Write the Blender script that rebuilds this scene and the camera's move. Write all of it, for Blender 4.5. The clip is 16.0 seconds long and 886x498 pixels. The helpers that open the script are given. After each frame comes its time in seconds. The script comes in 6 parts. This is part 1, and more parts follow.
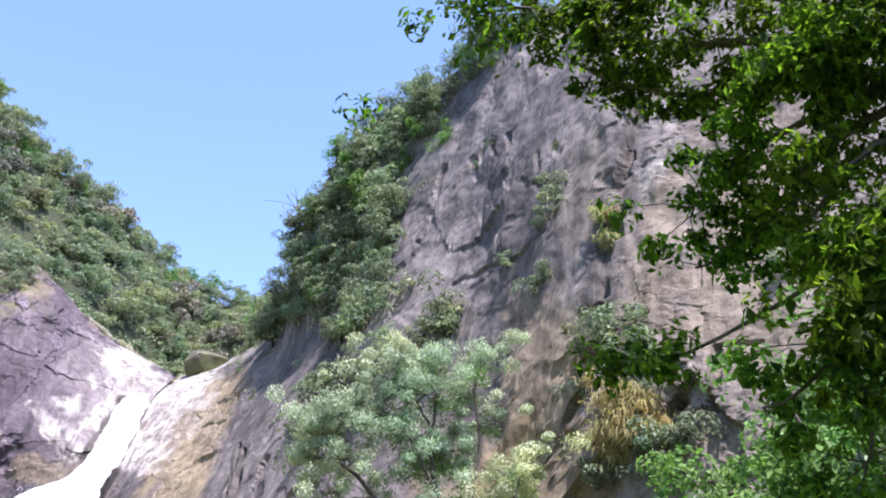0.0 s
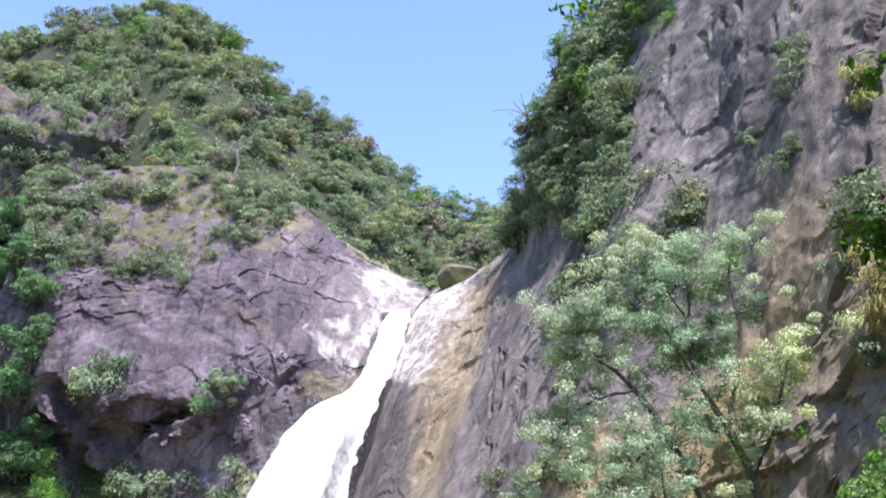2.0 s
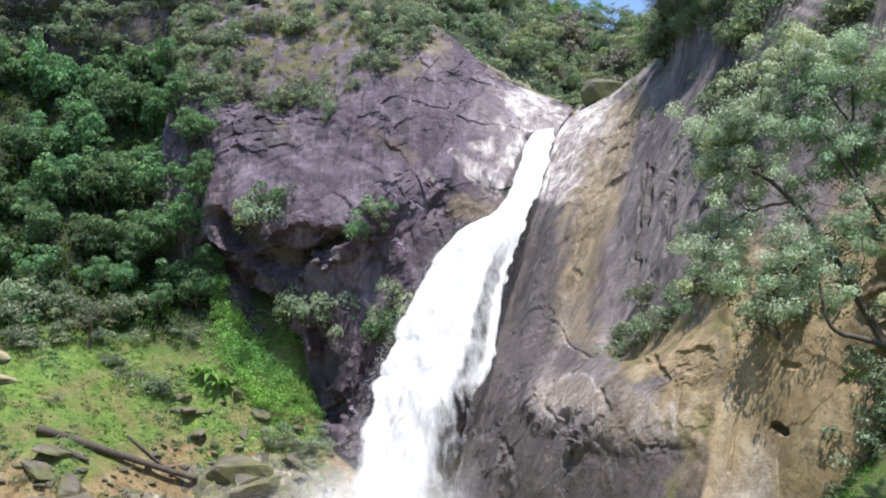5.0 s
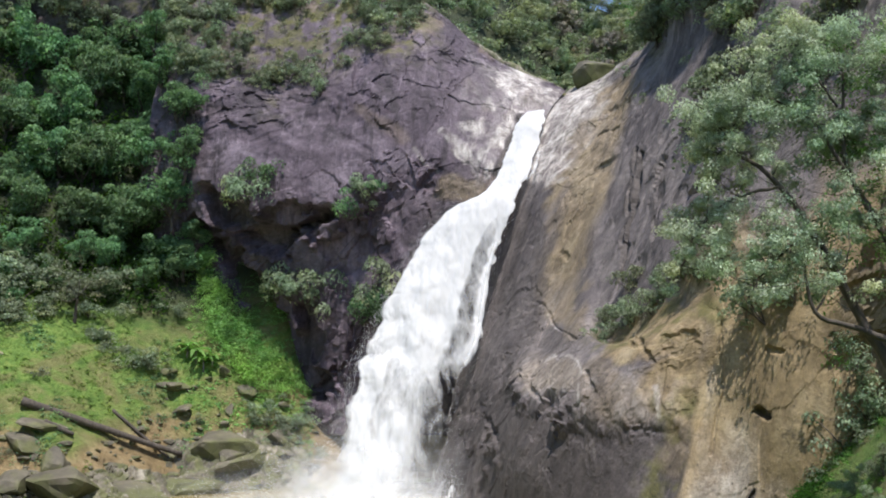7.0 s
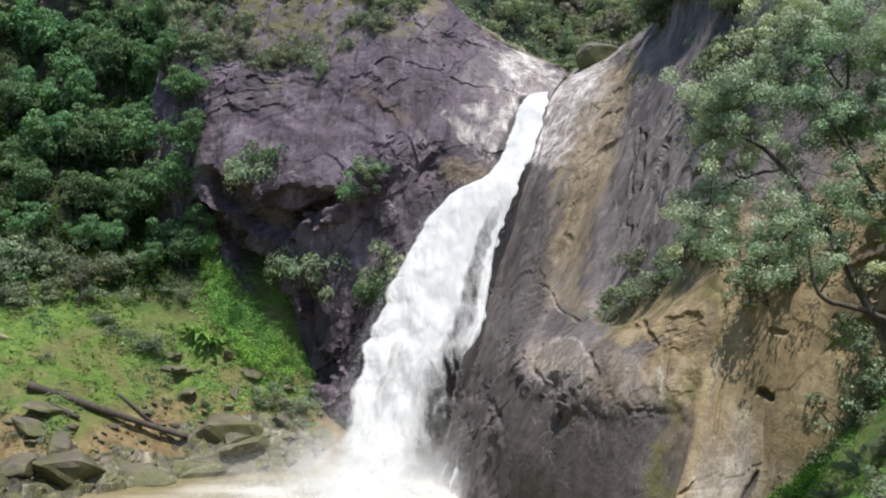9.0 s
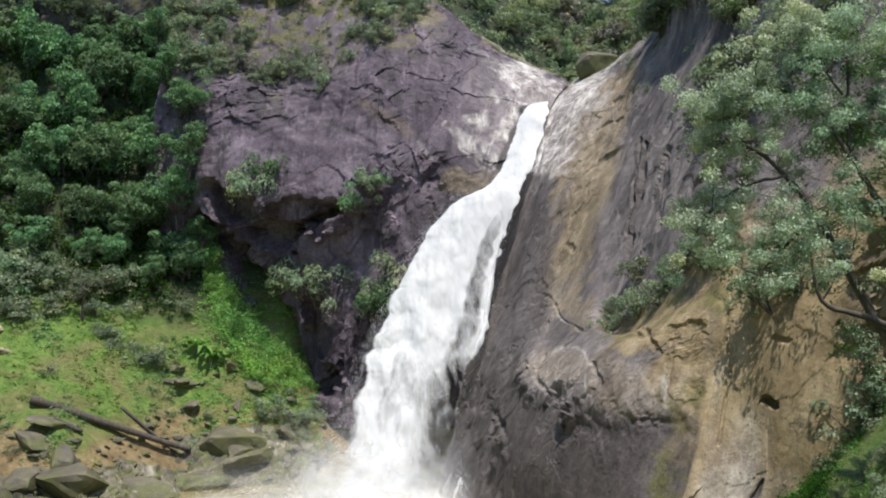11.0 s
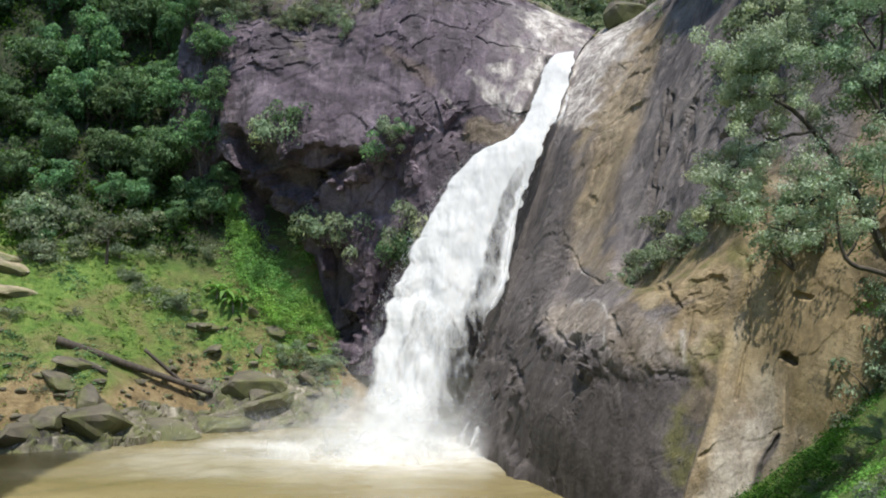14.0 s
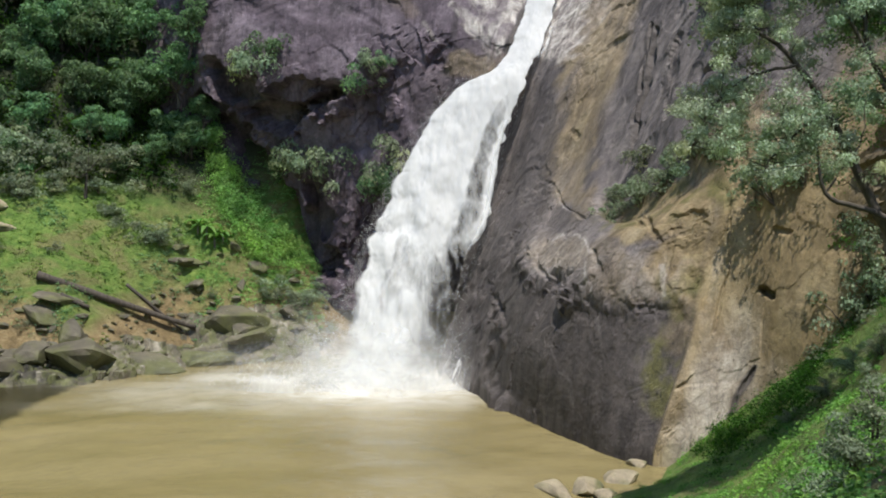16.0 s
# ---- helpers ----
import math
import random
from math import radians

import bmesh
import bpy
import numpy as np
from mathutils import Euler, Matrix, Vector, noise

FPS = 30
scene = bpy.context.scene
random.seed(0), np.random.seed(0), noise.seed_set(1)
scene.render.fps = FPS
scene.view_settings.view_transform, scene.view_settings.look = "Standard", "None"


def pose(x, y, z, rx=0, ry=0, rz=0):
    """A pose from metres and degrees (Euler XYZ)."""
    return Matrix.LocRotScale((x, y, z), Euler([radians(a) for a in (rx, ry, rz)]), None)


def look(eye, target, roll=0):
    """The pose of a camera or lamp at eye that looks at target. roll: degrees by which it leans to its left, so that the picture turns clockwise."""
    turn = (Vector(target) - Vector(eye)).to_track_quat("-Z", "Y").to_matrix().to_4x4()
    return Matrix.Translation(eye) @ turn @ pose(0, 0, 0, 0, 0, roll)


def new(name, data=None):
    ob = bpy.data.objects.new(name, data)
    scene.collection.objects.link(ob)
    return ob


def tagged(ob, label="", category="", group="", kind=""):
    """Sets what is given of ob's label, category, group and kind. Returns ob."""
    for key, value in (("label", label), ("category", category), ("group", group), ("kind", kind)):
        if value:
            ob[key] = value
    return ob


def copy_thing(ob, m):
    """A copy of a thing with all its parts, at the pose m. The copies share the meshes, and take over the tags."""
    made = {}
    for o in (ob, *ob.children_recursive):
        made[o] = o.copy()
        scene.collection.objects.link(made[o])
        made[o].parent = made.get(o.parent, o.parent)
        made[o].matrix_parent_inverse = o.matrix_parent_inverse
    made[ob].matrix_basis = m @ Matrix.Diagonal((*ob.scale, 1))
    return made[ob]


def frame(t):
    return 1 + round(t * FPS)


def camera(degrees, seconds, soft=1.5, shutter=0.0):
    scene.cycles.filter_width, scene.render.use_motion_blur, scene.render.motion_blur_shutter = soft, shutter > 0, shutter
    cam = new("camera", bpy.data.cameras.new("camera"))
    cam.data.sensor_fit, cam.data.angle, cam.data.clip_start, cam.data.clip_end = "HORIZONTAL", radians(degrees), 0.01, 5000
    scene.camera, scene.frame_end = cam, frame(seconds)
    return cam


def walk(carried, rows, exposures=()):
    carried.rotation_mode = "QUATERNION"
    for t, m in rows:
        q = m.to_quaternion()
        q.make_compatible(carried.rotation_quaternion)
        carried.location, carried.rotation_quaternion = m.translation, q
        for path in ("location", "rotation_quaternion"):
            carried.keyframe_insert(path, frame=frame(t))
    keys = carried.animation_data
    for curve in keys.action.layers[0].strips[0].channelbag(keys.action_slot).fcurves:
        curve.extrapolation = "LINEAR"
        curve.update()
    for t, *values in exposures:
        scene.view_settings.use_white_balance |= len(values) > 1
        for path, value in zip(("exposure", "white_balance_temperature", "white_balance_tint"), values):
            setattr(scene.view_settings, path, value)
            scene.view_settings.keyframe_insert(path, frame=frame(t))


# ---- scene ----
# ---- camera and its walk ----
cam = camera(51.8, 16.0, soft=2.0)
EYE = 20.0  # the eye above the pool
TURNS = [
    (0.0, 115.73, -0.11, -27.91),
    (0.5, 113.35, 0.99, -25.25),
    (1.0, 112.04, 0.79, -21.35),
    (1.5, 110.57, 0.03, -15.80),
    (2.0, 109.63, 0.41, -11.59),
    (2.5, 107.44, 0.73, -7.90),
    (3.0, 104.48, 0.34, -5.65),
    (3.5, 101.58, 0.49, -3.68),
    (4.0, 99.35, 0.89, -2.25),
    (4.2, 99.25, 0.85, -2.08),
    (6.3, 97.13, 0.15, -2.92),
    (6.5, 97.31, 0.15, -3.17),
    (7.0, 97.25, -0.14, -3.06),
    (7.5, 96.99, -0.23, -2.94),
    (8.0, 97.01, -0.42, -3.45),
    (8.5, 96.47, -0.15, -3.31),
    (8.7, 96.18, -0.06, -2.91),
    (10.8, 96.72, 0.52, -2.84),
    (11.0, 96.83, 0.53, -2.64),
    (11.5, 96.37, 0.36, -2.78),
    (12.0, 96.26, 0.22, -2.94),
    (12.5, 95.93, -0.33, -2.94),
    (13.0, 94.79, -0.05, -2.49),
    (13.5, 94.20, -0.21, -1.85),
    (14.0, 93.70, -0.62, -1.41),
    (14.5, 92.92, -0.62, -1.56),
    (15.0, 92.32, -0.29, -1.10),
    (15.5, 91.48, -0.49, -1.45),
    (16.0, 89.62, -0.58, -2.53),
]
EXPOSURES = [(0.0, 1.39, 6080, 22), (2.0, 1.29, 6080, 20), (3.5, 1.1, 6150, 18), (4.2, 1.02, 6150, 16), (6.5, 0.5, 6300, 12), (11.0, 0.4, 6420, 10), (12.5, 0.36, 6440, 9), (14.5, 0.39, 6450, 8), (16.0, 0.26, 6500, 8)]
walk(cam, [(t, pose(0, 0, EYE, rx, ry, rz)) for t, rx, ry, rz in TURNS], EXPOSURES)

# ---- daylight ----
SUN_EL, SUN_FROM = 69.0, 170.0  # degrees; bearing from ahead, clockwise
to_sun = Vector((math.sin(radians(SUN_FROM)) * math.cos(radians(SUN_EL)), math.cos(radians(SUN_FROM)) * math.cos(radians(SUN_EL)), math.sin(radians(SUN_EL))))
world = bpy.data.worlds.new("sky")
scene.world = world
world.use_nodes = True
sky = world.node_tree.nodes.new("ShaderNodeTexSky")
sky.sky_type, sky.sun_disc = "NISHITA", False
sky.sun_elevation, sky.sun_rotation = radians(SUN_EL), radians(SUN_FROM)
sky.air_density, sky.dust_density, sky.ozone_density, sky.altitude = 1.0, 0.8, 3.0, 600
backdrop = world.node_tree.nodes["Background"]
backdrop.inputs["Strength"].default_value = 0.16
world.node_tree.links.new(sky.outputs[0], backdrop.inputs["Color"])
sun = new("sun", bpy.data.lights.new("sun", "SUN"))
sun.data.energy, sun.data.angle, sun.data.color = 4.8, radians(0.6), (1.0, 0.95, 0.87)
sun.matrix_world = look(to_sun * 300, (0, 0, 0))


# ---- arithmetic ----
def hashed(i, j, k, seed):
    h = (i * 374761393 + j * 668265263 + k * 2147483647 + seed * 1274126177) & 0xFFFFFFFF
    h = ((h ^ (h >> 13)) * 1274126177) & 0xFFFFFFFF
    return ((h ^ (h >> 16)) & 0xFFFFFF) / 0x7FFFFF - 1.0


def grain(P, seed=0):
    """Smooth noise of about -1 to 1 at the rows of P."""
    P = np.asarray(P, float)
    base = np.floor(P).astype(np.int64)
    f = P - base
    f = f * f * f * (f * (f * 6 - 15) + 10)
    out = 0.0
    for a in (0, 1):
        for b in (0, 1):
            for c in (0, 1):
                wgt = (f[:, 0] if a else 1 - f[:, 0]) * (f[:, 1] if b else 1 - f[:, 1]) * (f[:, 2] if c else 1 - f[:, 2])
                out = out + wgt * hashed(base[:, 0] + a, base[:, 1] + b, base[:, 2] + c, seed)
    return out


def fbm(P, size, octaves=4, seed=0, gain=0.5):
    P = np.asarray(P, float) / size
    total, amp = 0.0, 1.0
    for o in range(octaves):
        total = total + amp * grain(P * 2.03 ** o + 17.3 * o, seed + o)
        amp *= gain
    return total


def blocks(P, size, seed):
    """Broken rock: cells with a height and a tilt of their own."""
    Q = np.asarray(P, float) / size
    base = np.floor(Q).astype(np.int64)
    best, out = np.full(len(Q), 1e9), np.zeros(len(Q))
    for a in (-1, 0, 1):
        for b in (-1, 0, 1):
            for c in (-1, 0, 1):
                i, j, k = base[:, 0] + a, base[:, 1] + b, base[:, 2] + c
                off = np.stack([i + 0.5 + 0.48 * hashed(i, j, k, seed), j + 0.5 + 0.48 * hashed(i, j, k, seed + 1), k + 0.5 + 0.48 * hashed(i, j, k, seed + 2)], 1)
                e = Q - off
                d = (e * e).sum(1)
                near = d < best
                tilt = e[:, 0] * hashed(i, j, k, seed + 3) + e[:, 1] * hashed(i, j, k, seed + 4) + 0.8 * e[:, 2] * hashed(i, j, k, seed + 5)
                out = np.where(near, hashed(i, j, k, seed + 6) + 0.9 * tilt, out)
                best = np.where(near, d, best)
    return out


def step(a, b, x):
    s = np.clip((np.asarray(x, float) - a) / (b - a), 0, 1)
    return s * s * (3 - 2 * s)


def rail(points, n):
    """A smooth curve through the points (Catmull-Rom), n samples."""
    p = np.asarray(points, float)
    q = np.concatenate([[2 * p[0] - p[1]], p, [2 * p[-1] - p[-2]]])
    s = np.linspace(0, len(p) - 1, n)
    i = np.minimum(s.astype(int), len(p) - 2)
    u = (s - i).reshape((-1,) + (1,) * (p.ndim - 1))
    a, b, c, d = q[i], q[i + 1], q[i + 2], q[i + 3]
    return 0.5 * (2 * b + (c - a) * u + (2 * a - 5 * b + 4 * c - d) * u ** 2 + (3 * b - a - 3 * c + d) * u ** 3)


def sheet_normals(G, towards=(0, 0, EYE)):
    n = np.cross(np.gradient(G, axis=0), np.gradient(G, axis=1))
    n /= np.linalg.norm(n, axis=2, keepdims=True) + 1e-9
    flip = np.sign((n * (np.array(towards) - G)).sum(2, keepdims=True))
    return n * np.where(flip == 0, 1, flip)


# ---- meshes ----
def mesh_of(name, verts, faces, material, smooth=True):
    me = bpy.data.meshes.new(name)
    me.from_pydata(np.asarray(verts).tolist(), [], np.asarray(faces).tolist() if isinstance(faces, np.ndarray) else faces)
    me.materials.append(material)
    me.polygons.foreach_set("use_smooth", np.full(len(me.polygons), smooth))
    me.update()
    return me


def part_mesh(name, verts, faces, material, parent=None, label="", smooth=True):
    ob = new(name, mesh_of(name, verts, faces, material, smooth))
    if parent is not None:
        ob.parent = parent
    if label:
        tagged(ob, label)
    return ob


def grid_faces(nu, nv):
    i, j = np.meshgrid(np.arange(nu - 1), np.arange(nv - 1), indexing="ij")
    a = (i * nv + j).ravel()
    return np.stack([a, a + nv, a + nv + 1, a + 1], 1)


def painted(ob, **layers):
    """Weights of the rock's kinds (tan, pale, moss) and of wetness with painted shade, at each vertex."""
    for key, values in layers.items():
        at = ob.data.attributes.new(key, "FLOAT", "POINT")
        at.data.foreach_set("value", np.asarray(values, np.float32).ravel())


def tube(points, r0, r1, sides=7, power=1.0):
    p = np.asarray(points, float)
    n = len(p)
    d = np.gradient(p, axis=0)
    d /= np.linalg.norm(d, axis=1, keepdims=True) + 1e-9
    ref = np.where(np.abs(d[:, 2:3]) > 0.9, np.array([[1.0, 0, 0]]), np.array([[0, 0, 1.0]]))
    a = np.cross(d, ref)
    a /= np.linalg.norm(a, axis=1, keepdims=True) + 1e-9
    b = np.cross(d, a)
    r = (r0 + (r1 - r0) * np.linspace(0, 1, n) ** power)[:, None, None]
    ang = np.linspace(0, 2 * np.pi, sides, endpoint=False)
    ring = a[:, None] * np.cos(ang)[None, :, None] + b[:, None] * np.sin(ang)[None, :, None]
    v = (p[:, None] + ring * r).reshape(-1, 3)
    f = []
    for i in range(n - 1):
        for k in range(sides):
            f.append([i * sides + k, i * sides + (k + 1) % sides, (i + 1) * sides + (k + 1) % sides, (i + 1) * sides + k])
    f.append(list(range(sides))[::-1])
    f.append([(n - 1) * sides + k for k in range(sides)])
    return v, f


def join(*bits):
    vs, fs, at = [], [], 0
    for v, f in bits:
        vs.append(np.asarray(v, float))
        fs += [[q + at for q in face] for face in f]
        at += len(v)
    return np.concatenate(vs), fs


def leaves(rng, centres, radii, per, size, droop=0.2, narrow=0.55):
    """Leaf blades round puffs of foliage: folded diamonds, most of them near the skin of each puff, facing out and up."""
    c = np.repeat(centres, per, 0)
    r = np.repeat(radii, per)[:, None]
    n = len(c)
    out = rng.normal(size=(n, 3))
    out /= np.linalg.norm(out, axis=1, keepdims=True)
    at = c + out * r * (rng.random((n, 1)) ** 0.45) * np.array([1, 1, 0.75])
    nor = out + rng.normal(size=(n, 3)) * 0.55 + np.array([0, 0, 0.6])
    nor /= np.linalg.norm(nor, axis=1, keepdims=True)
    t = np.cross(nor, rng.normal(size=(n, 3)))
    t /= np.linalg.norm(t, axis=1, keepdims=True)
    t[:, 2] -= droop
    b = np.cross(nor, t)
    s = size * (0.6 + 0.8 * rng.random((n, 1)))
    lift = nor * s * 0.14
    v = np.stack([at - t * s * 0.5, at + b * s * narrow * 0.5 + lift, at + t * s * 0.5, at - b * s * narrow * 0.5 + lift], 1).reshape(-1, 3)
    f = np.arange(4 * n).reshape(n, 4)
    return v, f


def clumps(rng, centres, radii, per, size, narrow=0.55):
    """Rounded heads of foliage: leaves on the upper skin of each head, shingled outwards, thinner below."""
    c = np.repeat(centres, per, 0)
    r = np.repeat(radii, per)[:, None]
    n = len(c)
    out = rng.normal(size=(n, 3))
    out /= np.linalg.norm(out, axis=1, keepdims=True)
    out[:, 2] = np.where((out[:, 2] < -0.15) & (rng.random(n) < 0.75), -out[:, 2], out[:, 2])
    at = c + out * r * (0.72 + 0.34 * rng.random((n, 1)) ** 0.7) * np.array([1, 1, 0.8])
    nor = out + rng.normal(size=(n, 3)) * 0.42 + np.array([0, 0, 0.25])
    nor /= np.linalg.norm(nor, axis=1, keepdims=True)
    t = np.cross(nor, rng.normal(size=(n, 3)))
    t /= np.linalg.norm(t, axis=1, keepdims=True)
    t[:, 2] -= 0.25
    b = np.cross(nor, t)
    s = size * (0.55 + 0.9 * rng.random((n, 1)))
    lift = nor * s * 0.14
    v = np.stack([at - t * s * 0.5, at + b * s * narrow * 0.5 + lift, at + t * s * 0.5, at - b * s * narrow * 0.5 + lift], 1).reshape(-1, 3)
    return v, np.arange(4 * n).reshape(n, 4)


# ---- materials ----
def nodes_of(name):
    m = bpy.data.materials.new(name)
    m.use_nodes = True
    nt = m.node_tree
    return m, nt, nt.nodes["Principled BSDF"]


def link(nt, a, b):
    nt.links.new(a, b)


def noise_node(nt, scale, detail=5.0, stretch=(1, 1, 1), rough=0.55, distort=0.0):
    co = nt.nodes.new("ShaderNodeTexCoord")
    mp = nt.nodes.new("ShaderNodeMapping")
    mp.inputs["Scale"].default_value = stretch
    no = nt.nodes.new("ShaderNodeTexNoise")
    no.inputs["Scale"].default_value, no.inputs["Detail"].default_value = scale, detail
    no.inputs["Roughness"].default_value, no.inputs["Distortion"].default_value = rough, distort
    link(nt, co.outputs["Object"], mp.inputs[0])
    link(nt, mp.outputs[0], no.inputs["Vector"])
    return no.outputs["Fac"]


def ramp(nt, fac, *stops):
    r = nt.nodes.new("ShaderNodeValToRGB")
    while len(r.color_ramp.elements) < len(stops):
        r.color_ramp.elements.new(0.5)
    for e, (p, c) in zip(r.color_ramp.elements, stops):
        e.position = p
        e.color = (*c, 1) if isinstance(c, tuple) else (c, c, c, 1)
    link(nt, fac, r.inputs[0])
    return r.outputs[0]


def mix(nt, fac, a, b, how="MIX"):
    m = nt.nodes.new("ShaderNodeMix")
    m.data_type, m.blend_type = "RGBA", how
    for sock, val in ((m.inputs[0], fac), (m.inputs[6], a), (m.inputs[7], b)):
        if isinstance(val, bpy.types.NodeSocket):
            link(nt, val, sock)
        elif isinstance(val, tuple):
            sock.default_value = (*val, 1)
        else:
            sock.default_value = val
    return m.outputs[2]


def bump(nt, bsdf, height, strength, distance):
    b = nt.nodes.new("ShaderNodeBump")
    b.inputs["Strength"].default_value, b.inputs["Distance"].default_value = strength, distance
    link(nt, height, b.inputs["Height"])
    link(nt, b.outputs[0], bsdf.inputs["Normal"])


def layer(nt, name):
    a = nt.nodes.new("ShaderNodeAttribute")
    a.attribute_name = name
    return a.outputs["Fac"]


def times_(nt, a, b):
    m = nt.nodes.new("ShaderNodeMath")
    m.operation = "MULTIPLY"
    for sock, val in zip(m.inputs, (a, b)):
        if isinstance(val, bpy.types.NodeSocket):
            link(nt, val, sock)
        else:
            sock.default_value = val
    return m.outputs[0]


def ridged(nt, scale, stretch, detail=6.0, rough=0.6):
    co = nt.nodes.new("ShaderNodeTexCoord")
    mp = nt.nodes.new("ShaderNodeMapping")
    mp.inputs["Scale"].default_value, mp.inputs["Rotation"].default_value = stretch, (0.35, 0.5, 0.2)
    no = nt.nodes.new("ShaderNodeTexNoise")
    no.noise_type = "RIDGED_MULTIFRACTAL"
    no.inputs["Scale"].default_value, no.inputs["Detail"].default_value, no.inputs["Roughness"].default_value = scale, detail, rough
    link(nt, co.outputs["Object"], mp.inputs[0])
    link(nt, mp.outputs[0], no.inputs["Vector"])
    return no.outputs["Fac"]


def joints(nt, scale, stretch, wobble=1.5, tilt=(0.3, 0.45, 0.6)):
    """Thin joint lines between angular blocks: distance to the edge of cells."""
    co = nt.nodes.new("ShaderNodeTexCoord")
    no = nt.nodes.new("ShaderNodeTexNoise")
    no.inputs["Scale"].default_value, no.inputs["Detail"].default_value = 0.5, 5
    link(nt, co.outputs["Object"], no.inputs["Vector"])
    add = nt.nodes.new("ShaderNodeVectorMath")
    add.operation = "MULTIPLY_ADD"
    add.inputs[1].default_value = (wobble, wobble, wobble)
    link(nt, no.outputs["Color"], add.inputs[0])
    link(nt, co.outputs["Object"], add.inputs[2])
    mp = nt.nodes.new("ShaderNodeMapping")
    mp.inputs["Scale"].default_value, mp.inputs["Rotation"].default_value = stretch, tilt
    link(nt, add.outputs[0], mp.inputs[0])
    vo = nt.nodes.new("ShaderNodeTexVoronoi")
    vo.feature = "DISTANCE_TO_EDGE"
    vo.inputs["Scale"].default_value = scale
    link(nt, mp.outputs[0], vo.inputs["Vector"])
    return vo.outputs["Distance"]


def chips(nt, scale, stretch):
    """Flat-topped chips of differing height, with crooked edges."""
    co = nt.nodes.new("ShaderNodeTexCoord")
    no = nt.nodes.new("ShaderNodeTexNoise")
    no.inputs["Scale"].default_value, no.inputs["Detail"].default_value, no.inputs["Roughness"].default_value = scale * 1.6, 6, 0.65
    link(nt, co.outputs["Object"], no.inputs["Vector"])
    add = nt.nodes.new("ShaderNodeVectorMath")
    add.operation = "MULTIPLY_ADD"
    add.inputs[1].default_value = (1.6 / scale,) * 3
    link(nt, no.outputs["Color"], add.inputs[0])
    link(nt, co.outputs["Object"], add.inputs[2])
    mp = nt.nodes.new("ShaderNodeMapping")
    mp.inputs["Scale"].default_value, mp.inputs["Rotation"].default_value = stretch, (0.4, 0.3, 0.5)
    link(nt, add.outputs[0], mp.inputs[0])
    vo = nt.nodes.new("ShaderNodeTexVoronoi")
    vo.inputs["Scale"].default_value = scale
    link(nt, mp.outputs[0], vo.inputs["Vector"])
    sep = nt.nodes.new("ShaderNodeSeparateColor")
    link(nt, vo.outputs["Color"], sep.inputs[0])
    return sep.outputs[0]


